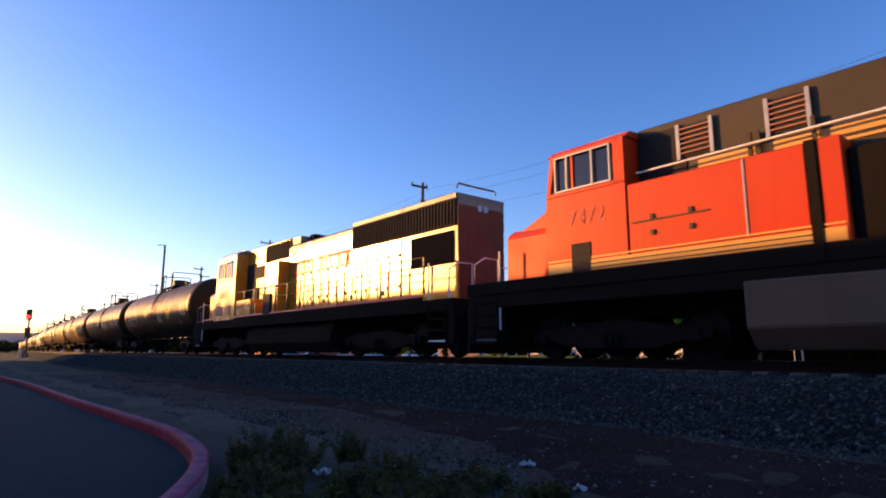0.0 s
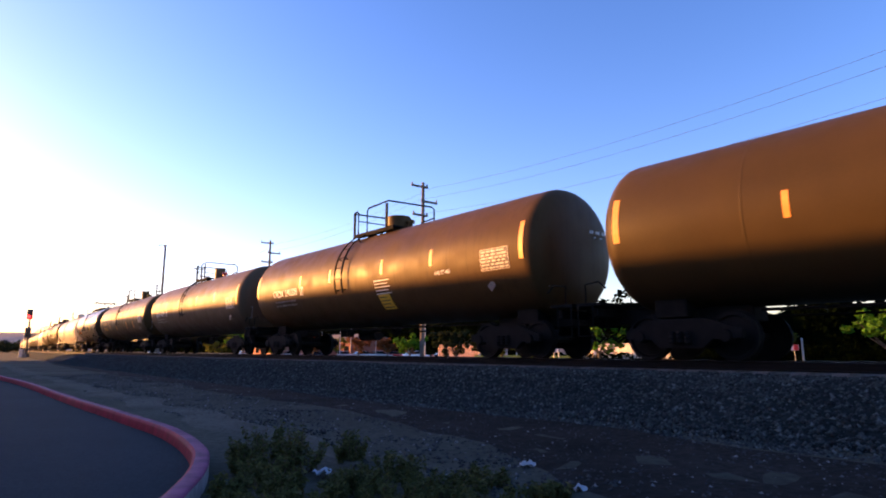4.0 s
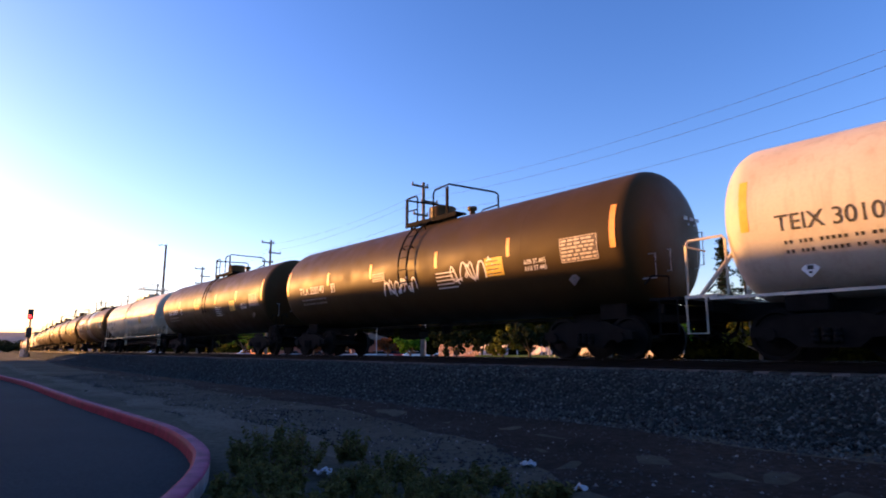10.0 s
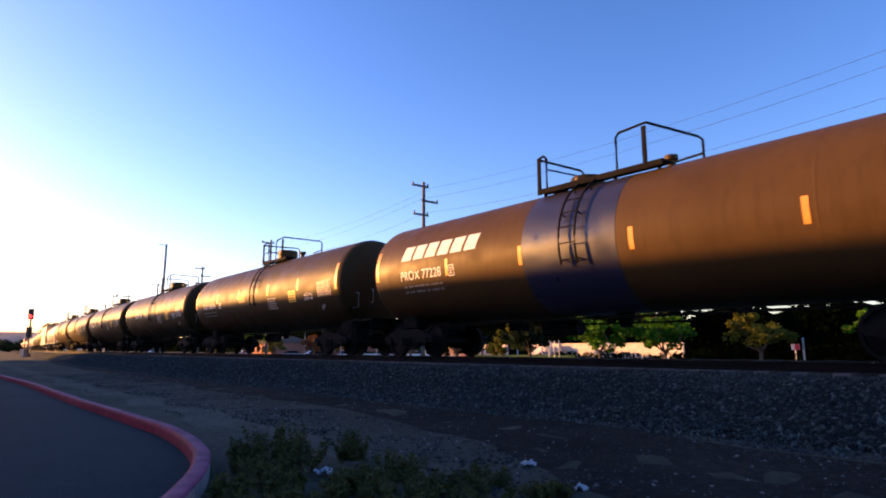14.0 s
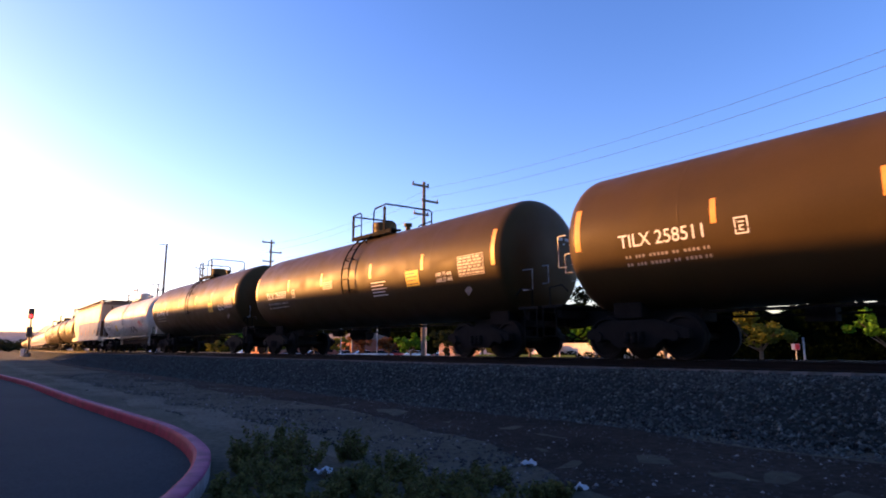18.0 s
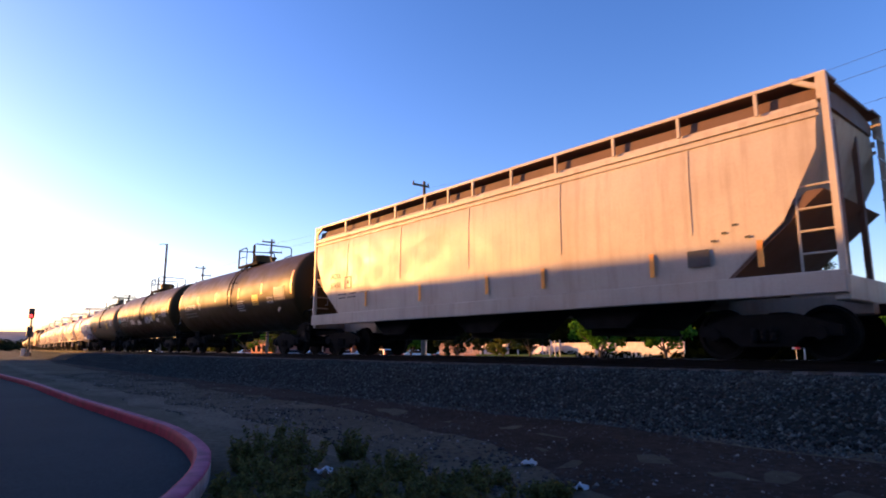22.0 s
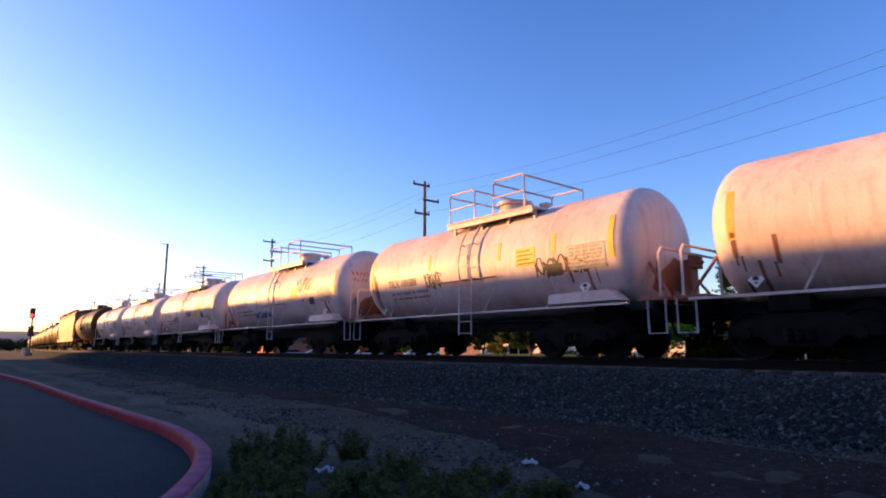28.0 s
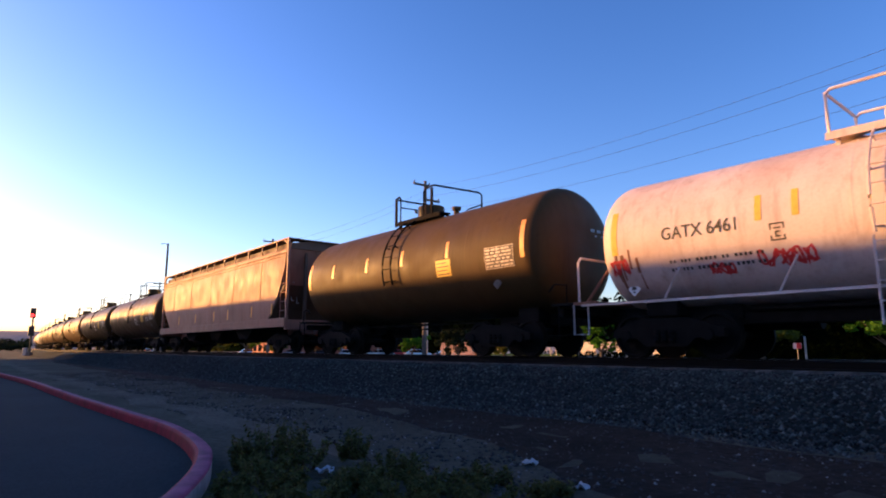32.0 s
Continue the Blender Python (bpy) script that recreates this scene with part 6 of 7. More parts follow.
        part("small_stencil", car, "hopbars2", lambda s: [s.box((0.2 * i, 0, 0.12 * (i % 3)), (0.10, 0.006, 0.04)) for i in range(4)], BLACK_T, (h * 0.765, -1.572, 2.12))
    for g in sp.get("graf", ()):
        scrawl(car, *g[:5], {"w": WHITE_T, "k": BLACK_T, "r": RED_T}[g[5]], None, 0, -1.575, label="spray-painted graffiti scrawl")
    return car


def loco(sp):
    """A six-axle road diesel, cab at the trailing end (local -x)."""
    L = sp["L"]
    up = sp["kind"] == "yellow"
    body, roofm, lowm = PAINT["armour" if up else "orange"], PAINT["locogrey" if up else "locoblack"], PAINT["underblack"]
    lo = thing("locomotive", None, sp["label"], "locomotive", "locomotives of the freight train")
    h = L / 2 - 0.55
    deck = 1.62
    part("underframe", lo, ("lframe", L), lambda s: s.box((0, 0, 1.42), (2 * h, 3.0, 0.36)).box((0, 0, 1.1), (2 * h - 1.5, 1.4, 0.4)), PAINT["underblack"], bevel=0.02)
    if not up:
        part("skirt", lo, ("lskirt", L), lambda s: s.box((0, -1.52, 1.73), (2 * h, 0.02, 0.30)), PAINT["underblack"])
    else:
        part("sill_stripe", lo, ("lsillr", L), lambda s: s.box((0, -1.512, 1.735), (2 * h - 2.6, 0.012, 0.07)), PAINT["red"])
        part("skirt", lo, ("lskirt", L), lambda s: s.box((0, -1.505, 1.65), (2 * h - 2.6, 0.016, 0.24)), PAINT["underblack"])
    if up:
        part("fuel_tank", lo, "ltank_low", lambda s: s.prism_x([(-1.35, 0.95), (-1.45, 0.50), (-1.15, 0.13), (1.15, 0.13), (1.45, 0.50), (1.35, 0.95), (1.2, 1.2), (-1.2, 1.2)], -3.7, 3.9), PAINT["underblack"], bevel=0.03)
    else:
        part("fuel_tank", lo, "ltank_tall", lambda s: s.prism_x([(-1.54, 1.38), (-1.54, 0.58), (-1.2, 0.2), (1.2, 0.2), (1.54, 0.58), (1.54, 1.38)], -2.9, 4.4), PAINT["tankgrey"], bevel=0.03)
    for d in (-1, 1):
        bogie(lo, d * (L / 2 - 4.6), 1.85, 0.52, 3)
        coupler(lo, d * (L / 2 - 0.72), d)
        e = pose(d * h, 0, 0, 0, 0, 0 if d > 0 else 180)
        part("pilot", lo, "lpilot", lambda s: s.prism_x([(-1.5, 0.35), (1.5, 0.35), (1.5, 1.3), (-1.5, 1.3)], -0.2, 0.05), lowm, e, bevel=0.02)
        for y in (-1.35, 1.35):
            w = part("step_well", lo, "lstepw", lambda s: s.box((-0.27, 0, 0.9), (0.04, 0.35, 1.1)).box((-1.03, 0, 0.9), (0.04, 0.35, 1.1)).box((-0.65, 0.15, 0.9), (0.75, 0.03, 1.1)), lowm, e @ Matrix.Translation((0, y, 0)))
            for i in range(4):
                part("step", w, ("lstep", i), lambda s: s.box((-0.65, 0, 0.45 + 0.3 * i), (0.72, 0.33, 0.05)), WHITE_T if i < 1 else lowm)
        for y in (-1.45, 1.45):
            part("handrail", lo, ("lendrail", y), lambda s: s.tube([(-0.2, y, 0.7), (-0.2, y, 2.4), (-0.2, y * 0.75, 2.62), (-0.2, y * 0.4, 2.62), (-0.2, y * 0.4, 1.6)], 0.024, 6), WHITE_T, e, smooth=True)
            part("grab_rail", lo, ("lendrail2", y), lambda s: s.rod((-1.1, y, 0.7), (-1.1, y, 2.65), 0.024, 6), WHITE_T, e, smooth=True)
        part("plow", lo, "lplow", lambda s: s.prism_x([(-1.45, 0.12), (1.45, 0.12), (1.45, 0.4), (-1.45, 0.4)], 0.0, 0.14), PAINT["underblack"], e)
        for y in (-0.9, -0.75, 0.75, 0.9):
            part("mu_hose", lo, ("lhose", y), lambda s: s.tube([(0.02, y, 1.0), (0.14, y, 0.8), (0.14, y, 0.5)], 0.025, 5), STEEL, e)
    c0 = -h + (3.0 if up else 2.70)       # front wall of the cab (towards -x), its rear wall
    c1 = c0 + (2.55 if up else 2.10)
    wz = 4.04 if up else 4.16      # middle of the side windows
    zs = wz - 0.50
    top = sp["top"]
    # nose
    part("nose", lo, ("lnose", sp["kind"]), lambda s: s.prism_x([(-1.12, deck), (1.12, deck), (1.12, 3.05), (0.85, 3.22), (-0.85, 3.22), (-1.12, 3.05)], -h + 1.0, c0 + 0.05), body, bevel=0.08)
    part("nose_slope", lo, ("lslope", sp["kind"]), lambda s: s.prism([(-h + 1.02, 3.02), (c0 + 0.1, 3.02), (c0 + 0.1, 3.80), (c0 - 0.25, 3.66)], -0.95, 0.95), body, bevel=0.04)
    # cab with window openings between its posts
    cw = 1.52

    kd = sp["kind"]
    cab = part("cab", lo, ("lcab", kd), lambda s: s.prism([(c0 - 0.12, deck), (c1, deck), (c1, zs), (c0 + 0.0, zs)], -cw, cw), body, bevel=0.015)
    part("rear_wall", cab, ("lcabrear", kd), lambda s: s.box((c1 - 0.14, 0, (zs + top - 0.2) / 2), (0.28, 2 * cw, top - 0.2 - zs)), body, bevel=0.015)
    part("centre_post", cab, ("lcabmid", kd), lambda s: s.box((c0 + 0.16, 0, (zs + top - 0.2) / 2), (0.1, 0.3, top - 0.2 - zs)), body, bevel=0.015)
    for y in (-cw + 0.05, cw - 0.05):
        part("corner_post", cab, ("lcabpost", kd, y), lambda s: s.prism([(c0 + 0.0, zs), (c0 + 0.12, zs), (c0 + 0.30, top - 0.2), (c0 + 0.15, top - 0.2)], y - 0.05, y + 0.05), body, bevel=0.01)
        part("window_header", cab, ("lcabhead", kd, y), lambda s: s.box(((c0 + c1) / 2 + 0.05, y, (wz + 0.40 + top - 0.2) / 2), (c1 - c0 - 0.3, 0.1, top - 0.6 - wz)), body, bevel=0.01)
        part("window_sill", cab, ("lcabsill", kd, y), lambda s: s.box(((c0 + c1) / 2, y, zs + 0.05), (c1 - c0 - 0.1, 0.1, 0.10)), body, bevel=0.01)
        part("window_post", cab, ("lcabwp", kd, y), lambda s: s.box(((c0 + c1) / 2 - 0.3, y, wz), (0.06, 0.08, 0.8)), body)
    part("cab_roof", lo, ("lcabroof", sp["kind"]), lambda s: s.prism_x([(-cw, top - 0.22), (cw, top - 0.22), (1.3, top - 0.06), (0.6, top), (-0.6, top), (-1.3, top - 0.06)], c0 + 0.05, c1 + 0.05), body if not up else roofm, bevel=0.02)
    for y in (-cw + 0.06, cw - 0.06):
        part("cab_window", lo, ("lwin", sp["kind"], y), lambda s: s.box(((c0 + c1) / 2 - 0.05, y, wz), (c1 - c0 - 0.35, 0.02, 0.95)), GLASS)
    for x in (c0 + 0.30, c0 + 0.62, c0 + 1.30, c0 + 1.75):
        part("window_frame", cab, ("lwinfr", kd), lambda s: s.box((0, -cw - 0.01, wz), (0.035, 0.04, 0.82)), SIG_GREY, (x, 0, 0))
    for z in (wz - 0.4, wz + 0.4):
        part("window_frame", cab, ("lwinrail", kd), lambda s: s.box((c0 + 1.03, -cw - 0.01, 0), (1.48, 0.04, 0.035)), SIG_GREY, (0, 0, z))
    for y in (-0.75, 0.75):
        part("windscreen", lo, ("lwind", sp["kind"], y), lambda s: s.box((c0 + 0.15, y, wz), (0.03, 0.95, 0.75), Euler((0, radians(12), 0)).to_matrix()), GLASS)
    part("cab_door", lo, ("lcabdoor", sp["kind"]), lambda s: s.box((c0 + 0.45 if up else c0 + 0.94, -cw - 0.008, 2.2), (0.55 if up else 0.5, 0.02, 0.62)), GRILLE if not up else PAINT["rust"], label="cab vent panel")
    part("roof_gear", lo, ("lroofgear", sp["kind"]), lambda s: s.box((c0 + 1.2, -0.5, top + 0.08), (0.9, 0.6, 0.16)).rod((c0 + 1.9, 0.3, top), (c0 + 1.9, 0.3, top + 0.35), 0.03, 6).lathe([(top, 0.08), (top + 0.12, 0.08), (top + 0.18, 0.03)], "z", 10, (c0 + 0.6, 0.2, 0)), SIG_GREY)
    # long hood
    hw = 0.93 if up else 1.0
    x0, x1 = c1 + (-0.23 if up else 0.02), h - (0.40 if up else 1.45)
    if up:
        part("walk_blower", lo, "upblow", lambda s: s.box((c1 + 0.95, -1.02, 2.05), (1.7, 0.9, 0.86)).box((c1 + 2.0, -1.15, 1.95), (0.5, 0.5, 0.66)), body, bevel=0.03)
        part("filter_box", lo, "upfilter", lambda s: s.prism([(-1.82, deck), (-0.55, deck), (-0.55, 3.90), (-1.82, 3.80)], -1.44, -0.9), body, label="tall yellow inertial filter box", bevel=0.03)
        part("filter_trim", lo, "upfilttrim", lambda s: s.prism([(-1.82, 3.72), (-0.55, 3.82), (-0.55, 3.90), (-1.82, 3.80)], -1.452, -1.443), PAINT["red"])
        # locker in grille dark: its shade is put into the colour
        part("locker", lo, "uplocker", lambda s: s.box((-1.45, -1.47, 2.1), (0.72, 0.12, 0.9)), GRILLE, label="locker below the filter box, coloured dark for shade", bevel=0.02)
        part("electrical_hood", lo, "uphood1", lambda s: s.box((x0 + 2.32, 0, (deck + top - 0.04) / 2), (4.64, 2 * hw, top - 0.04 - deck)), body, bevel=0.03)
        part("blower_screen", lo, "upscreen", lambda s: s.box((x0 + 0.62, -hw - 0.015, 3.55), (1.2, 0.03, 1.3)).box((x0 + 1.7, -hw - 0.015, 3.75), (0.9, 0.03, 0.55)), GRILLE, label="dark blower screen behind the cab")
        part("hood_cap", lo, "upcap", lambda s: s.box((x0 + 2.32, 0, top - 0.02), (4.6, 2 * hw - 0.1, 0.06)), roofm, bevel=0.02)
        # solid dark box in place of the shaded recess
        part("shade_block", lo, "uplow", lambda s: s.box((x0 + 0.8, -0.7, 2.35), (1.6, 0.6, 1.4)), GRILLE, label="dark stand-in for the shaded recess behind the cab")
        part("intake_grille", lo, "upintake", lambda s: s.box((x0 + 3.45, -hw - 0.02, top - 0.46), (2.3, 0.03, 0.72)), GRILLE)
        tagged(part("grille_slats", lo, "upslats", lambda s: [s.box((x0 + 2.36 + 0.12 * i, -hw - 0.045, top - 0.46), (0.035, 0.03, 0.72)) for i in range(19)], GRILLE), kind="stuff")
        xe = x0 + 4.65
        part("engine_hood", lo, "uphood2", lambda s: s.box(((xe + x1) / 2, 0, (deck + top - 0.55) / 2), (x1 - xe, 2 * hw, top - 0.55 - deck)), body, bevel=0.02)
        part("hood_roof", lo, "uproof", lambda s: s.prism_x([(-hw, top - 0.55), (hw, top - 0.55), (hw, top - 0.42), (hw - 0.35, top - 0.23), (-hw + 0.35, top - 0.23), (-hw, top - 0.42)], xe, x1), roofm, bevel=0.01)
        part("hood_stripe", lo, "upstripe", lambda s: s.box(((xe + x1 - 5.3) / 2, -hw - 0.008, top - 0.56), (x1 - xe - 5.3, 0.012, 0.10)).prism([(xe - 0.05, top - 0.5), (xe + 0.7, top - 0.5), (xe + 0.25, top - 0.75), (xe + 0.55, top - 0.95)], -hw - 0.012, -hw - 0.002), PAINT["red"])
        part("radiator", lo, "uprad", lambda s: s.box((x1 - 2.85, 0, top - 0.78), (5.6, 2 * hw + 0.16, 0.78)), GRILLE, bevel=0.02)
        for i in range(37):
            part("radiator_fin", lo, "upradf", lambda s: s.box((0, -hw - 0.095, top - 0.78), (0.04, 0.03, 0.72)), STEEL, (x1 - 5.58 + 0.15 * i, 0, 0))
        part("radiator_roof", lo, "upradr", lambda s: s.box((x1 - 2.85, 0, top - 0.30), (5.7, 2 * hw + 0.12, 0.18)), roofm, bevel=0.03)
        part("rear_grille", lo, "uprg", lambda s: s.box((x1 - 1.2, -hw - 0.02, 3.15), (2.0, 0.04, 0.95)), GRILLE, bevel=0.01)
        tagged(part("rear_grille_slats", lo, "uprgs", lambda s: [s.box((x1 - 2.15 + 0.08 * i, -hw - 0.05, 3.15), (0.025, 0.03, 0.9)) for i in range(25)], STEEL), kind="stuff")
        part("roof_hoop", lo, "uphoop", lambda s: s.tube([(x1 - 0.2, -0.8, top - 0.02), (x1 - 0.2, -0.75, top + 0.12), (x1 - 0.2, 0.75, top + 0.12), (x1 - 0.2, 0.8, top - 0.02)], 0.03, 6), roofm)
        for k in range(3):
            part("roof_fan", lo, "upfan", lambda s: s.lathe([(top - 0.2, 0.62), (top - 0.08, 0.62), (top - 0.06, 0.55), (top - 0.10, 0.05)], "z", 20), roofm, (x1 - 1.2 - 1.5 * k, 0, 0), smooth=True)
        # thin end panel whose dark colour stands for shade
        part("hood_end", lo, "uphe", lambda s: s.box((x1 + 0.012, 0, (deck + top - 0.55) / 2), (0.02, 2 * hw - 0.06, top - 0.6 - deck)), PAINT["sooty_shade"], label="rear hood end painted dark as if in shade")
        part("exhaust_hatch", lo, "upex", lambda s: s.box((xe + 0.42, 0, top - 0.18), (0.82, 1.7, 0.34)), roofm, bevel=0.03)
        part("exhaust_stack", lo, "upstack", lambda s: s.box((xe + 1.02, 0, top - 0.10), (0.40, 0.9, 0.32)), PAINT["underblack"], label="sooty exhaust stack", bevel=0.02)
        n = 15
        for i in range(n):
            x = xe + 0.5 + (x1 - xe - 0.9) * i / n
            if x > x1 - 2.5:
                continue
            d_ = part("hood_door", lo, "updoor", lambda s: s.box((0, 0, 2.70), (0.60, 0.03, 1.95)), body, (x, -hw - 0.012, 0), bevel=0.008)
            for dz in (3.2, 2.2):
                part("latch", d_, ("uplatch", dz), lambda s: s.box((0.22, -0.03, dz), (0.05, 0.03, 0.10)), PAINT["locoblack"])
            if i % 3 == 1:
                part("vent", d_, "upvent", lambda s: s.box((0, -0.02, 2.05), (0.16, 0.02, 0.16)), GRILLE)
        # railway's name drawn as plain blocks
        for i in range(13):
            if i != 5:
                part("block_letter", lo, "upblock", lambda s: s.box((0.045, -hw - 0.033, 3.52), (0.09, 0.006, 0.60)).box((0.245, -hw - 0.033, 3.52), (0.09, 0.006, 0.60)).box((0.145, -hw - 0.033, 3.265), (0.11, 0.006, 0.09)).box((0.145, -hw - 0.033, 3.775), (0.11, 0.006, 0.09)), RED_T, (-0.20 + 0.352 * i, 0, 0), "red hollow block in place of a letter")
        for y in (-0.12, 0.12):
            part("end_light", lo, "uplt", lambda s: s.lathe([(0, 0.1), (0.05, 0.1)], "x", 12, (x1 + 0.01, 0, top - 0.6)), SIG_GREY, (0, y, 0))
        lettering("road_number", lo, "4461", 0.42, RED_T, (c0 + 0.55, -cw - 0.012, 2.66))
        for k in range(4):
            for j in range(3):
                part("louvre", lo, "uplouv", lambda s: s.box((0, -1.475, 2.16), (0.3, 0.02, 0.04)), GRILLE, (c1 + 0.35 + 0.42 * k, 0, 0.08 * j))
        for k in (0, 1, 3):
            part("cab_vent", lo, "upnv", lambda s: s.box((0, -cw - 0.01, 2.08), (0.36, 0.02, 0.46)), PAINT["rust"], (c0 + 0.35 + 0.5 * k, 0, 0))
    else:
        part("cab_annex", lo, "bnannex", lambda s: s.box((-3.42, -1.0, 2.60), (3.34, 1.0, 1.96)), body, bevel=0.03)
        part("annex_stripe", lo, "bnstripe", lambda s: s.box((c0 / 2 - 0.62, -1.528, 2.0), (-c0 - 1.3, 0.012, 0.22)), PAINT["gold"])
        for z in (1.94, 2.03):
            part("stripe_line", lo, "bnline", lambda s: s.box((-3.9, -1.537, 0), (4.3, 0.006, 0.022)), PAINT["locoblack"], (0, 0, z))
        part("stripe_line", lo, "bntopline", lambda s: s.box((c0 / 2 - 0.62, -1.530, 2.17), (-c0 - 1.3, 0.012, 0.035)), PAINT["gold"])
        part("electrical_hood", lo, "bnhood1", lambda s: s.box((x0 + 3.15, 0, (deck + top) / 2), (6.3, 2 * hw, top - deck)), roofm, bevel=0.04)
        # dark plate painted where the hood lies in shade
        part("recess", lo, "bnrecess", lambda s: s.box((x0 + 0.55, -hw - 0.006, 4.12), (1.05, 0.03, 1.15)), GRILLE, label="dark stand-in for the shaded recess behind the cab")
        xe = x0 + 6.3
        part("engine_hood", lo, "bnhood2", lambda s: s.box(((xe + x1) / 2, 0, (deck + top - 0.75) / 2), (x1 - xe, 2 * hw, top - 0.75 - deck)), body, bevel=0.02)
        part("hood_roof", lo, "bnroof", lambda s: s.prism_x([(-hw, top - 0.75), (hw, top - 0.75), (hw, top - 0.15), (hw - 0.25, top + 0.02), (-hw + 0.25, top + 0.02), (-hw, top - 0.15)], xe, x1), roofm)
        part("hood_stripe", lo, "bnhs", lambda s: s.box(((x0 + 1.3 + x1) / 2, -hw - 0.008, top - 1.05), (x1 - x0 - 1.3, 0.02, 0.16)).box(((x0 + 1.3 + x1) / 2, -hw - 0.02, top - 1.22), (x1 - x0 - 1.3, 0.012, 0.05)), PAINT["gold"])
        for gx in (x0 + 1.28, x0 + 2.98):
            g = part("intake_grille", lo, "bngr", lambda s: s.box((0, -hw - 0.015, top - 0.52), (0.62, 0.03, 0.66)), GRILLE, (gx, 0, 0))
            for i in range(6):
                part("slat", g, ("bngrs", top), lambda s: s.box((0, -hw - 0.05, top - 0.77), (0.62, 0.05, 0.03)), PAINT["rust"], (0, 0, 0.1 * i))
            for x in (-0.34, 0.34):
                part("frame_post", g, ("bngrf", top), lambda s: s.box((0, -hw - 0.05, top - 0.52), (0.07, 0.05, 0.74)), SIG_GREY, (x, 0, 0))
        for gx in (x0 + 2.33, x0 + 2.48, x0 + 3.38):
            part("stanchion", lo, "bnst", lambda s: s.box((0, -hw - 0.10, 3.72), (0.07, 0.06, 0.85)), PAINT["locoblack"], (gx, 0, 0))
        part("panel_seam", lo, "bnseam", lambda s: s.box((-2.75, -1.508, 2.85), (0.03, 0.02, 1.4)), SIG_GREY)
        part("handhold", lo, "bnhand", lambda s: s.rod((c1 + 0.1, -hw - 0.25, 3.85), (x1 - 1.0, -hw - 0.25, 4.02), 0.022, 6).rod((x0 + 8.0, -hw - 0.3, 4.5), (x0 + 9.6, -hw - 0.3, 3.5), 0.03, 6), WHITE_T)
        part("side_hatch", lo, "bnhatch", lambda s: s.box((c1 + 0.9, -1.51, 2.75), (1.6, 0.02, 0.03)).box((c1 + 0.55, -1.52, 2.82), (0.08, 0.03, 0.1)).box((c1 + 1.35, -1.52, 2.82), (0.08, 0.03, 0.1)).box((c1 + 0.55, -1.52, 2.5), (0.08, 0.03, 0.1)).box((c1 + 1.35, -1.52, 2.5), (0.08, 0.03, 0.1)), PAINT["locoblack"])
        # dark block where only shade lies between the hoods
        part("gap_shade", lo, "bngap", lambda s: s.box((-1.67, -1.2, 2.6), (0.16, 0.7, 2.0)), PAINT["underblack"], label="dark block standing in for the shaded gap between hoods")
        part("battery_box", lo, "bnbox", lambda s: s.box((-1.40, -1.05, 2.62), (0.38, 0.94, 1.96)), body, bevel=0.03)
        # locker painted near black to stand for its shade
        part("locker", lo, "bnlocker", lambda s: s.box((-0.48, -1.1, 2.5), (1.45, 0.6, 1.75)), PAINT["underblack"], label="locker coloured dark for shade", bevel=0.03)
        lettering("road_number", lo, "7472", 0.36, FADED, (c0 + 0.60, -cw - 0.012, 2.92))
        part("radiator", lo, "bnrad", lambda s: s.prism_x([(-1.0, top - 0.9), (1.0, top - 0.9), (1.5, top - 0.2), (1.5, top), (-1.5, top), (-1.5, top - 0.2)], x1 - 4.6, x1), roofm)
    # side walkway rail
    n = 14 if up else 9
    xa, xb, zr = (-5.14, 9.29, 2.86) if up else (2.8, h - 1.2, 2.68)
    rm = PAINT["locoblack"] if up else STEEL
    for i in range(n):
        part("railing_post", lo, ("lrailpost", zr), lambda s: s.box((0, -1.46, zr - 0.53), (0.06, 0.04, 1.06)), rm, (xa + (xb - xa) * i / (n - 1), 0, 0))
    for z, rr in ((zr, 0.024), (zr - 0.46, 0.018)):
        part("side_rail", lo, ("lrail", sp["kind"], z), lambda s: s.rod((xa, -1.46, z), (xb, -1.46, z), rr, 6), rm)
    return lo


# order of the train: rear end of each car at the clip's start, metres along the line
BLK = dict(col="black", r=1.585, zc=2.60, ga=-0.59, gb=0.76, gc=1.41, gw=0.55, dx=0.21, lx=0.40, tx=1.6, sz=-0.12, stripes=(-0.532, -0.19, 0.222, 0.57), px=0.506, pz=-0.18, pale=1, aar=2, bars=1)
BLACK_L = "weathered black railway tank car with white stencils and orange stripes"
ACID = dict(clear=0.90, fore=0.46, col="acid", gear="paint", top="acid", sill=1, r=1.41, zc=2.42, ink="k", th=0.22, tx=1.5, stripes=(-0.275, 0.30, 0.66), amber=1, px=0.48, pz=0.13, braces=4, lx=0.30, tw=0.88)
ACID_L = "grimy white sulfuric acid tank car with a railed top platform"
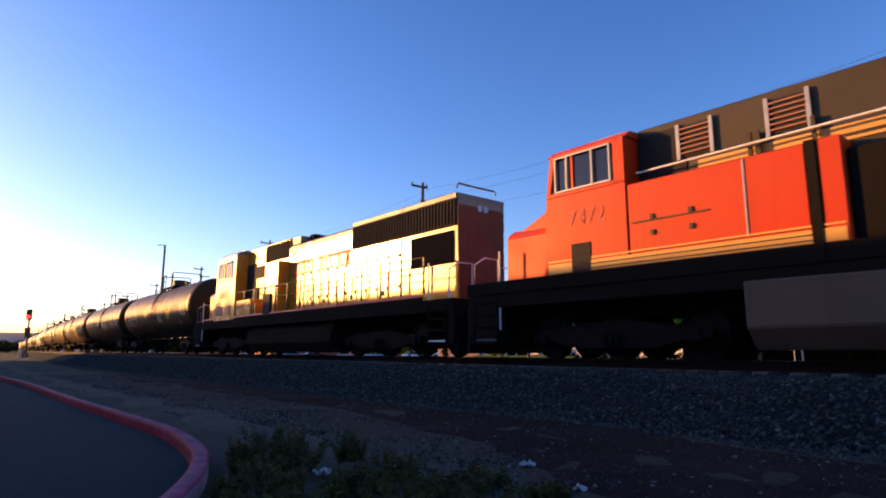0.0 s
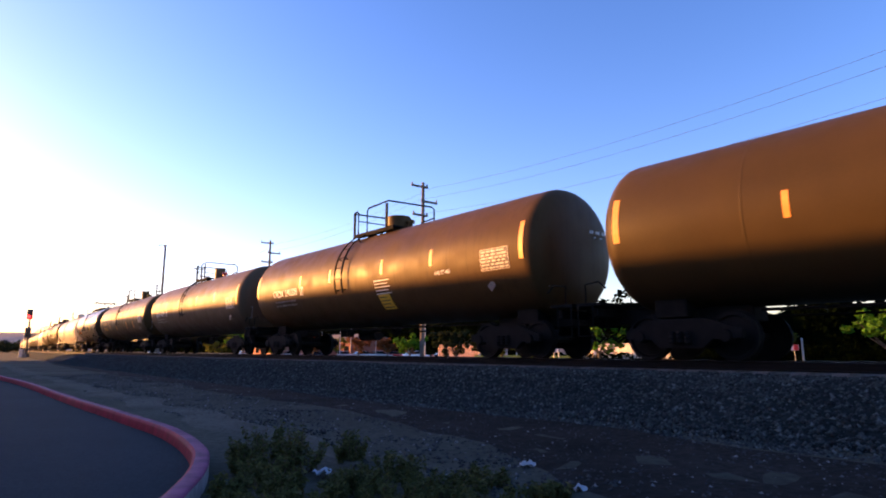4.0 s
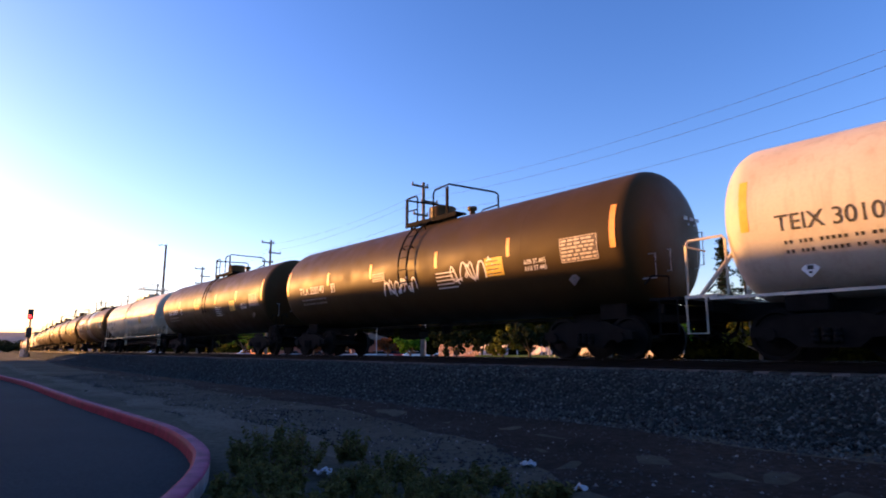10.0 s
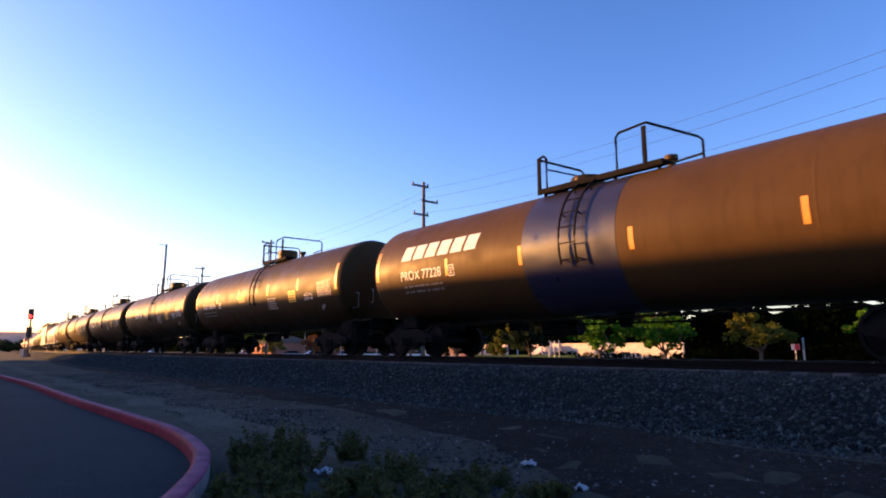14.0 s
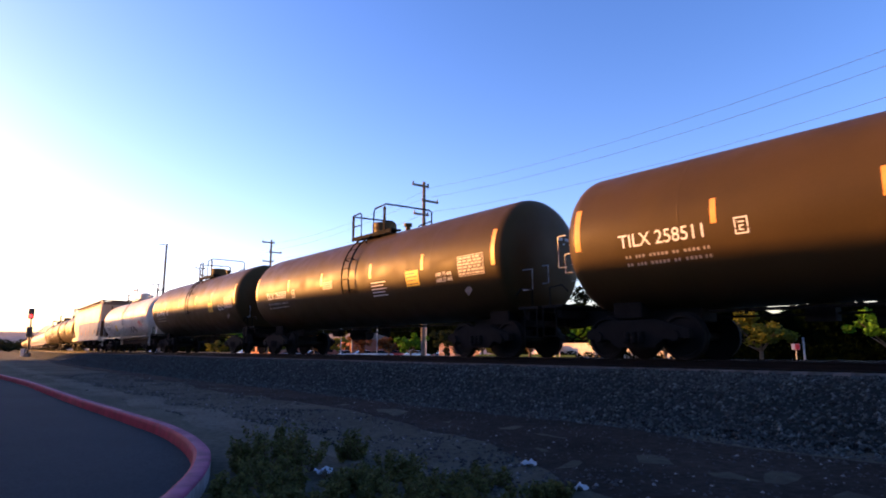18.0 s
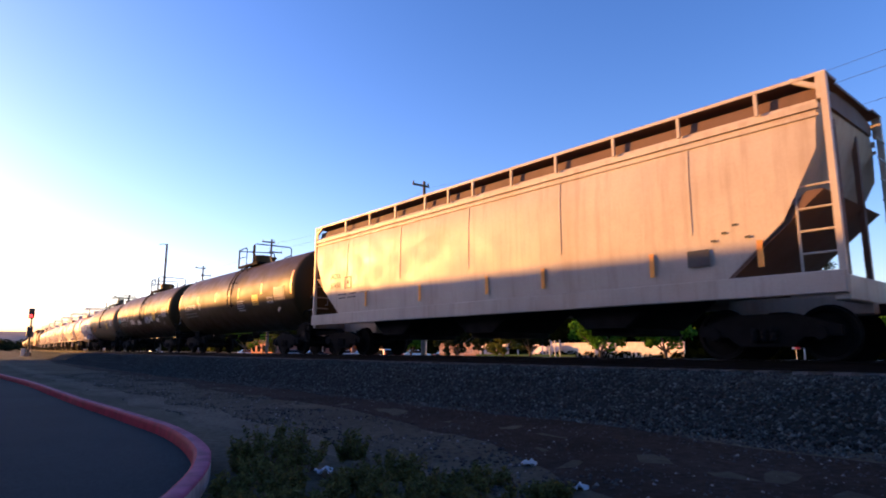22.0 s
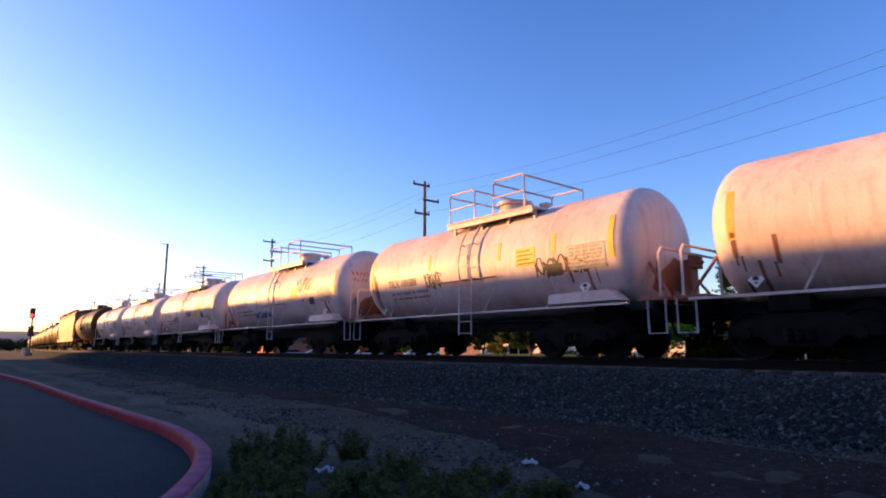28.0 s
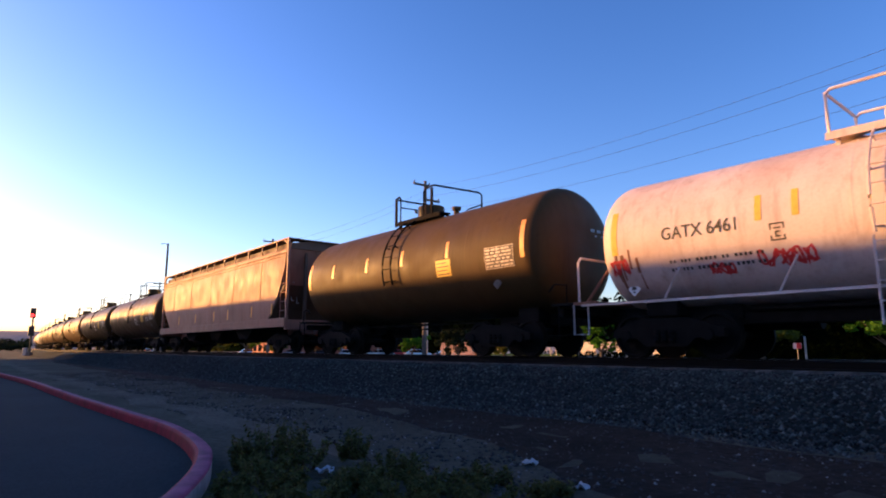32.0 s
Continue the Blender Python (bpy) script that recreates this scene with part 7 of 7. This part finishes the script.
TRAIN = [
    ("loco", 9.80, 20.90, dict(kind="orange", top=4.86, label="orange and black diesel locomotive with yellow stripes")),
    ("loco", 31.60, 22.30, dict(kind="yellow", top=4.93, label="yellow and grey diesel locomotive with red lettering")),
    ("tank", 50.30, 17.30, dict(BLK, r=1.63, zc=2.66, fore=0.70, dpx=0.5, aar=0, lx=1.1, ga=-0.4, gb=1.5, gc=1.68, dx=0.45, sz=-0.28, text="TILX 291143", label=BLACK_L)),
    ("tank", 68.20, 17.90, dict(BLK, r=1.63, zc=2.66, lx=0.75, ga=-0.7, gb=1.2, gc=1.38, dx=0.18, sz=-0.28, px=0.1, text="", label=BLACK_L)),
    ("tank", 86.05, 17.85, dict(col="brown", r=1.63, zc=2.66, lx=-0.62, ga=-1.12, gb=-0.30, gc=0.90, dx=0.45, tx=2.1, ax=4.39, bx=1.75, px=0.21, pz=-0.8, sz=-0.1, text="CRDX 290208", stripes=(-0.451, -0.176, 0.221, 0.522), aar=1, bars=1, label="dark brown railway tank car with white stencils")),
    ("tank", 103.50, 17.45, dict(col="grey", lx=-0.65, ga=-1.09, gb=-0.26, gc=0.34, top="tall", dx=0.4, vx=0.94, tx=1.66, text="GATX 36275", sz=0.0, stripes=(-0.528, -0.205, 0.205, 0.56), redvalve=1, placard=False, label="dull grey railway tank car with orange stripes")),
    ("tank", 121.65, 18.15, dict(col="olive", r=1.57, zc=2.60, lx=-0.3, ga=-0.89, gb=-0.04, gc=1.2, top="tall", dx=1.04, vx=1.7, tx=1.75, sz=-0.75, text="UTLX 202699", tw=0.82, ink="y", placard=False, stripes=(-0.44, -0.15, 0.30, 0.566), label="dark olive railway tank car with yellow stencils")),
    ("tank", 136.30, 14.65, dict(col="gloss", fore=-0.2, r=1.6, zc=2.62, g1=(-1.8, -0.3), g2=(0.2, 1.4), dx=-0.8, lx=0.1, dpx=-0.7, px=0.36, tx=1.68, sz=-0.22, text="UTLX 682297", tw=0.82, ink="o", th=0.30, stripes=(-0.39, 0.07, 0.42), top="low", label="glossy dark brown tank car with orange stencils")),
    ("tank", 156.00, 19.70, dict(col="white", sill=1, fore=-0.42, r=1.5, zc=2.53, ga=-1.4, gb=-0.66, gc=-0.04, dx=0.0, vx=0.66, lx=-0.8, px=0.43, pz=-0.22, text="TEIX 30109", ink="k", th=0.28, tx=1.07, amber=1, gear="paint", top="round", stripes=(-0.62, -0.326, 0.088, 0.482), label="cream white railway tank car with dirty streaks")),
    ("tank", 173.60, 17.60, dict(BLK, text="TILX 258140", graf=[(1, -0.9, 2.1, 1.7, 0.5, "w"), (2, 2.4, 2.25, 1.6, 0.55, "w")], label="weathered black railway tank car with white graffiti")),
    ("tank", 191.05, 17.45, dict(BLK, text="TILX 258424", pale=2, label=BLACK_L)),
    ("tank", 209.25, 18.20, dict(col="silver", sill=1, r=1.54, zc=2.56, g1=(-0.95, -0.2), g2=(0.4, 1.5), text="INTLX 1010", th=0.22, tx=1.3, ink="k", gear="paint", top="low", stripes=(-0.523, -0.18, 0.2, 0.5), label="cream white railway tank car with side sills and ladder")),
    ("tank", 226.90, 17.65, dict(col="brown", r=1.57, zc=2.59, ga=-1.36, gb=0.9, gc=1.6, dx=-0.5, tx=1.79, sz=-0.36, text="PROX 77228", block=1, top="low", stripes=(-0.514, -0.177, 0.2, 0.6), placard=False, label="brown-black tank car with a dark blue band")),
    ("tank", 244.40, 17.50, dict(BLK, text="TILX 258436", pale=2, label=BLACK_L)),
    ("tank", 261.40, 17.00, dict(BLK, text="", graf=[(3, -4.0, 2.6, 1.6, 0.6, "w")], label="weathered black railway tank car with white graffiti")),
    ("tank", 278.30, 16.90, dict(BLK, text="TILX 258511", label=BLACK_L)),
    ("tank", 295.50, 17.20, dict(BLK, text="TILX 258507", label=BLACK_L)),
    ("tank", 312.50, 17.00, dict(BLK, r=1.62, zc=2.65, sz=-0.05, tx=1.42, text="TILX 194353", pale=0, bars=0, stripes=(-0.558, -0.194, 0.2, 0.53), label=BLACK_L)),
    ("tank", 329.90, 17.40, dict(col="white", sill=1, r=1.50, zc=2.53, text="TIMX 26001", ink="k", gear="paint", top="round", tx=1.31, stripes=(-0.2, 0.487), px=-0.333, pz=-0.47, sz=-0.2, ga=-0.2, gb=1.08, gc=1.28, gw=0.7, dx=0.2, vx=1.8, lx=0.7, amber=0, graf=[(4, 1.85, 1.68, 1.15, 0.42, "k"), (21, 3.1, 1.72, 0.95, 0.36, "k"), (5, 5.1, 2.0, 1.2, 0.5, "r")], label="cream white tank car with black and red graffiti")),
    ("hopper", 348.55, 18.60, dict(col="hopper", text=("ACFX", "67458"), label="cream covered hopper car with black stencils")),
    ("tank", 365.35, 16.85, dict(BLK, fore=0.40, text="TILX 362997", tx=1.6, ga=-0.3, gw=1.0, gb=1.5, gc=1.65, dx=0.55, lx=1.15, pale=0, stripes=(-0.5, -0.145, 0.257, 0.6), r=1.63, zc=2.66, label=BLACK_L)),
    ("tank", 382.35, 17.00, dict(BLK, tx=1.66, ga=-0.55, gw=1.0, gb=1.2, gc=1.35, dx=0.35, lx=1.0, aar=1, stripes=(-0.524, -0.186, 0.239, 0.597), r=1.63, zc=2.66, pale=0, fore=0.30, head=[(31, -0.95, 0.25, 2.95, 3.30, 7, "w", 0.018), (32, -1.0, -0.1, 2.78, 2.9, 5, "c", 0.014)], text="TILX 362996", graf=[(6, -2.9, 2.12, 1.5, 0.42, "w"), (8, -0.7, 2.08, 1.0, 0.36, "w"), (22, 1.45, 2.12, 1.35, 0.42, "w"), (23, 2.9, 2.2, 0.7, 0.4, "w"), (24, 4.45, 2.05, 0.65, 0.26, "w"), (9, -6.85, 2.55, 0.85, 0.75, "c")], label="weathered black tank car covered in white graffiti")),
    ("tank", 396.20, 13.85, dict(col="drab", r=1.57, zc=2.58, g1=(-0.95, 0.46), g2=(1.2, 2.2), dx=-0.34, lx=0.55, tz=-0.12, text="UTLX 650184", tw=0.82, ink="o", th=0.3, tx=1.7, dpx=-0.3, px=0.48, pz=-0.3, stripes=(0.01, 0.42), top="tall", label="olive grey railway tank car with orange stencils")),
    ("tank", 409.20, 13.12, dict(ACID, text="TILX 101269", label=ACID_L)),
    ("tank", 421.00, 11.80, dict(ACID, text="", label=ACID_L)),
    ("tank", 432.60, 11.60, dict(ACID, text="TILX 100588", graf=[(11, -1.6, 2.1, 0.7, 0.5, "k"), (12, 2.6, 2.1, 1.6, 0.5, "k")], label=ACID_L)),
    ("tank", 445.35, 12.75, dict(ACID, px=0.40, text="TILX 101075", head=[(33, -0.98, 0.05, 2.78, 2.95, 7, "r", 0.014), (34, -0.95, 0.35, 2.55, 2.72, 8, "r", 0.012)], graf=[(10, 2.40, 2.62, 1.15, 0.62, "k", 0.034), (25, -2.1, 1.66, 1.8, 0.3, "b")], words=[("SULFURIC", 1.6, 2.08), ("ACID", 2.7, 2.02)], label="white sulfuric acid tank car with black graffiti")),
    ("tank", 457.50, 12.15, dict(ACID, text="TILX 101081", graf=[(13, -1.95, 1.88, 0.95, 0.34, "k"), (26, 0.7, 2.14, 0.9, 0.28, "b"), (27, 1.8, 2.05, 0.75, 0.24, "o")], words=[("SULFURIC", 2.75, 2.24), ("ACID", 3.2, 2.02)], label=ACID_L)),
    ("tank", 469.40, 11.90, dict(ACID, px=0.585, text="TILX 100459", label=ACID_L)),
    ("tank", 481.00, 11.60, dict(ACID, top="round", sill=1, g1=(-0.36, 0.6), g2=(1.2, 2.2), dx=0.7, lx=0.5, tz=0.24, tx=1.65, th=0.25, px=0.557, stripes=(-0.287, -0.165, 0.36), text="GATX 6461", graf=[(14, -2.4, 1.66, 0.45, 0.22, "r"), (15, -1.5, 1.76, 0.9, 0.32, "r"), (16, -4.45, 1.88, 0.4, 0.34, "r"), (17, 0.95, 2.35, 0.7, 0.75, "b"), (18, 2.1, 1.78, 0.8, 0.4, "b"), (19, 4.0, 1.98, 0.9, 0.45, "b")], label="grimy white acid tank car with red graffiti")),
    ("tank", 494.10, 12.98, dict(col="umber", fore=0.45, r=1.63, zc=2.66, text="", label="olive brown railway tank car with a pale data panel")),
    ("hopper", 513.80, 19.65, dict(col="rust", text=None, label="faded rust-pink covered hopper car")),
    ("tank", 531.05, 17.30, dict(BLK, col="brown", text="", label="brown railway tank car")),
    ("tank", 548.30, 17.25, dict(BLK, text="", label="black railway tank car")),
    ("tank", 565.55, 17.25, dict(BLK, col="brown", text="", label="brown railway tank car")),
    ("tank", 582.80, 17.25, dict(BLK, text="", label="black railway tank car")),
    ("tank", 600.05, 17.25, dict(BLK, col="olive", text="", label="olive railway tank car")),
    ("tank", 617.30, 17.25, dict(BLK, col="brown", text="", label="brown railway tank car")),
    ("tank", 634.55, 17.25, dict(BLK, text="", label="black railway tank car")),
    ("tank", 651.80, 17.25, dict(BLK, col="white", ink="k", text="", label="white railway tank car")),
    ("tank", 669.05, 17.25, dict(BLK, col="brown", text="", label="brown railway tank car")),
]


def build_train():
    for kind, rear, L, sp in TRAIN:
        sp["L"] = L
        ob = {"loco": loco, "tank": tank_car, "hopper": hopper_car}[kind](sp)
        margin = {"loco": 2.2, "tank": sp.get("clear", 0.78) + 0.02, "hopper": 0.75}[kind]
        centre = rear + margin - L / 2
        ob.matrix_basis = on_line(centre)
        MOVERS.append((ob, centre))


build_train()

# ---- ties, pieces of the track ----
for i in range(290):
    part("tie", track, "tie", tie_shape, CONCRETE, on_line(-34 + 0.6 * i, TIE_Z))


def far_ties():
    sh = Shape()
    for s in [-34 - 0.6 * i for i in range(1, 120)] + [-34 + 0.6 * i for i in range(290, 600)]:
        m = on_line(s, TIE_Z)
        n = len(sh.v)
        for x, y, z in ((-0.13, -1.3, -0.2), (0.13, -1.3, -0.2), (0.13, 1.3, -0.2), (-0.13, 1.3, -0.2), (-0.12, -1.3, 0), (0.12, -1.3, 0), (0.12, 1.3, 0), (-0.12, 1.3, 0)):
            sh.v.append(m @ Vector((x, y, z)))
        for f in ((4, 5, 6, 7), (0, 1, 5, 4), (1, 2, 6, 5), (2, 3, 7, 6), (3, 0, 4, 7)):
            sh.f.append(tuple(n + k for k in f))
    ob = new("far_ties", sh.mesh("far_ties", CONCRETE))
    ob.parent = track
    tagged(ob, kind="stuff")


far_ties()


# ---- what moves ----
def motions():
    walk(truck, [(float(t), pose(*beside(18.8 + 16.9 * (t - 19.0), 33.5, -0.43), 0, 0, math.degrees(along(18.8 + 16.9 * (t - 19.0))[1]) + 90)) for t in range(0, 33)])
    for ob, c in MOVERS:
        walk(ob, [(float(t), on_line(c - run(t))) for t in range(0, 33)])
    # wheelsets roll: alike ones share their keys
    rolled = {}
    for w, rw in WHEELS:
        x, y, z = w.matrix_basis.translation
        k = (round(x, 3), rw)
        if k not in rolled:
            walk(w, [(i / 30, pose(x, y, z, 0, math.degrees(run(i / 30) / rw) % 360, 0)) for i in range(0, 961)])
            rolled[k] = w
        else:
            keys = rolled[k].animation_data
            w.rotation_mode = "QUATERNION"
            w.animation_data_create()
            w.animation_data.action = keys.action
            w.animation_data.action_slot = keys.action_slot


motions()
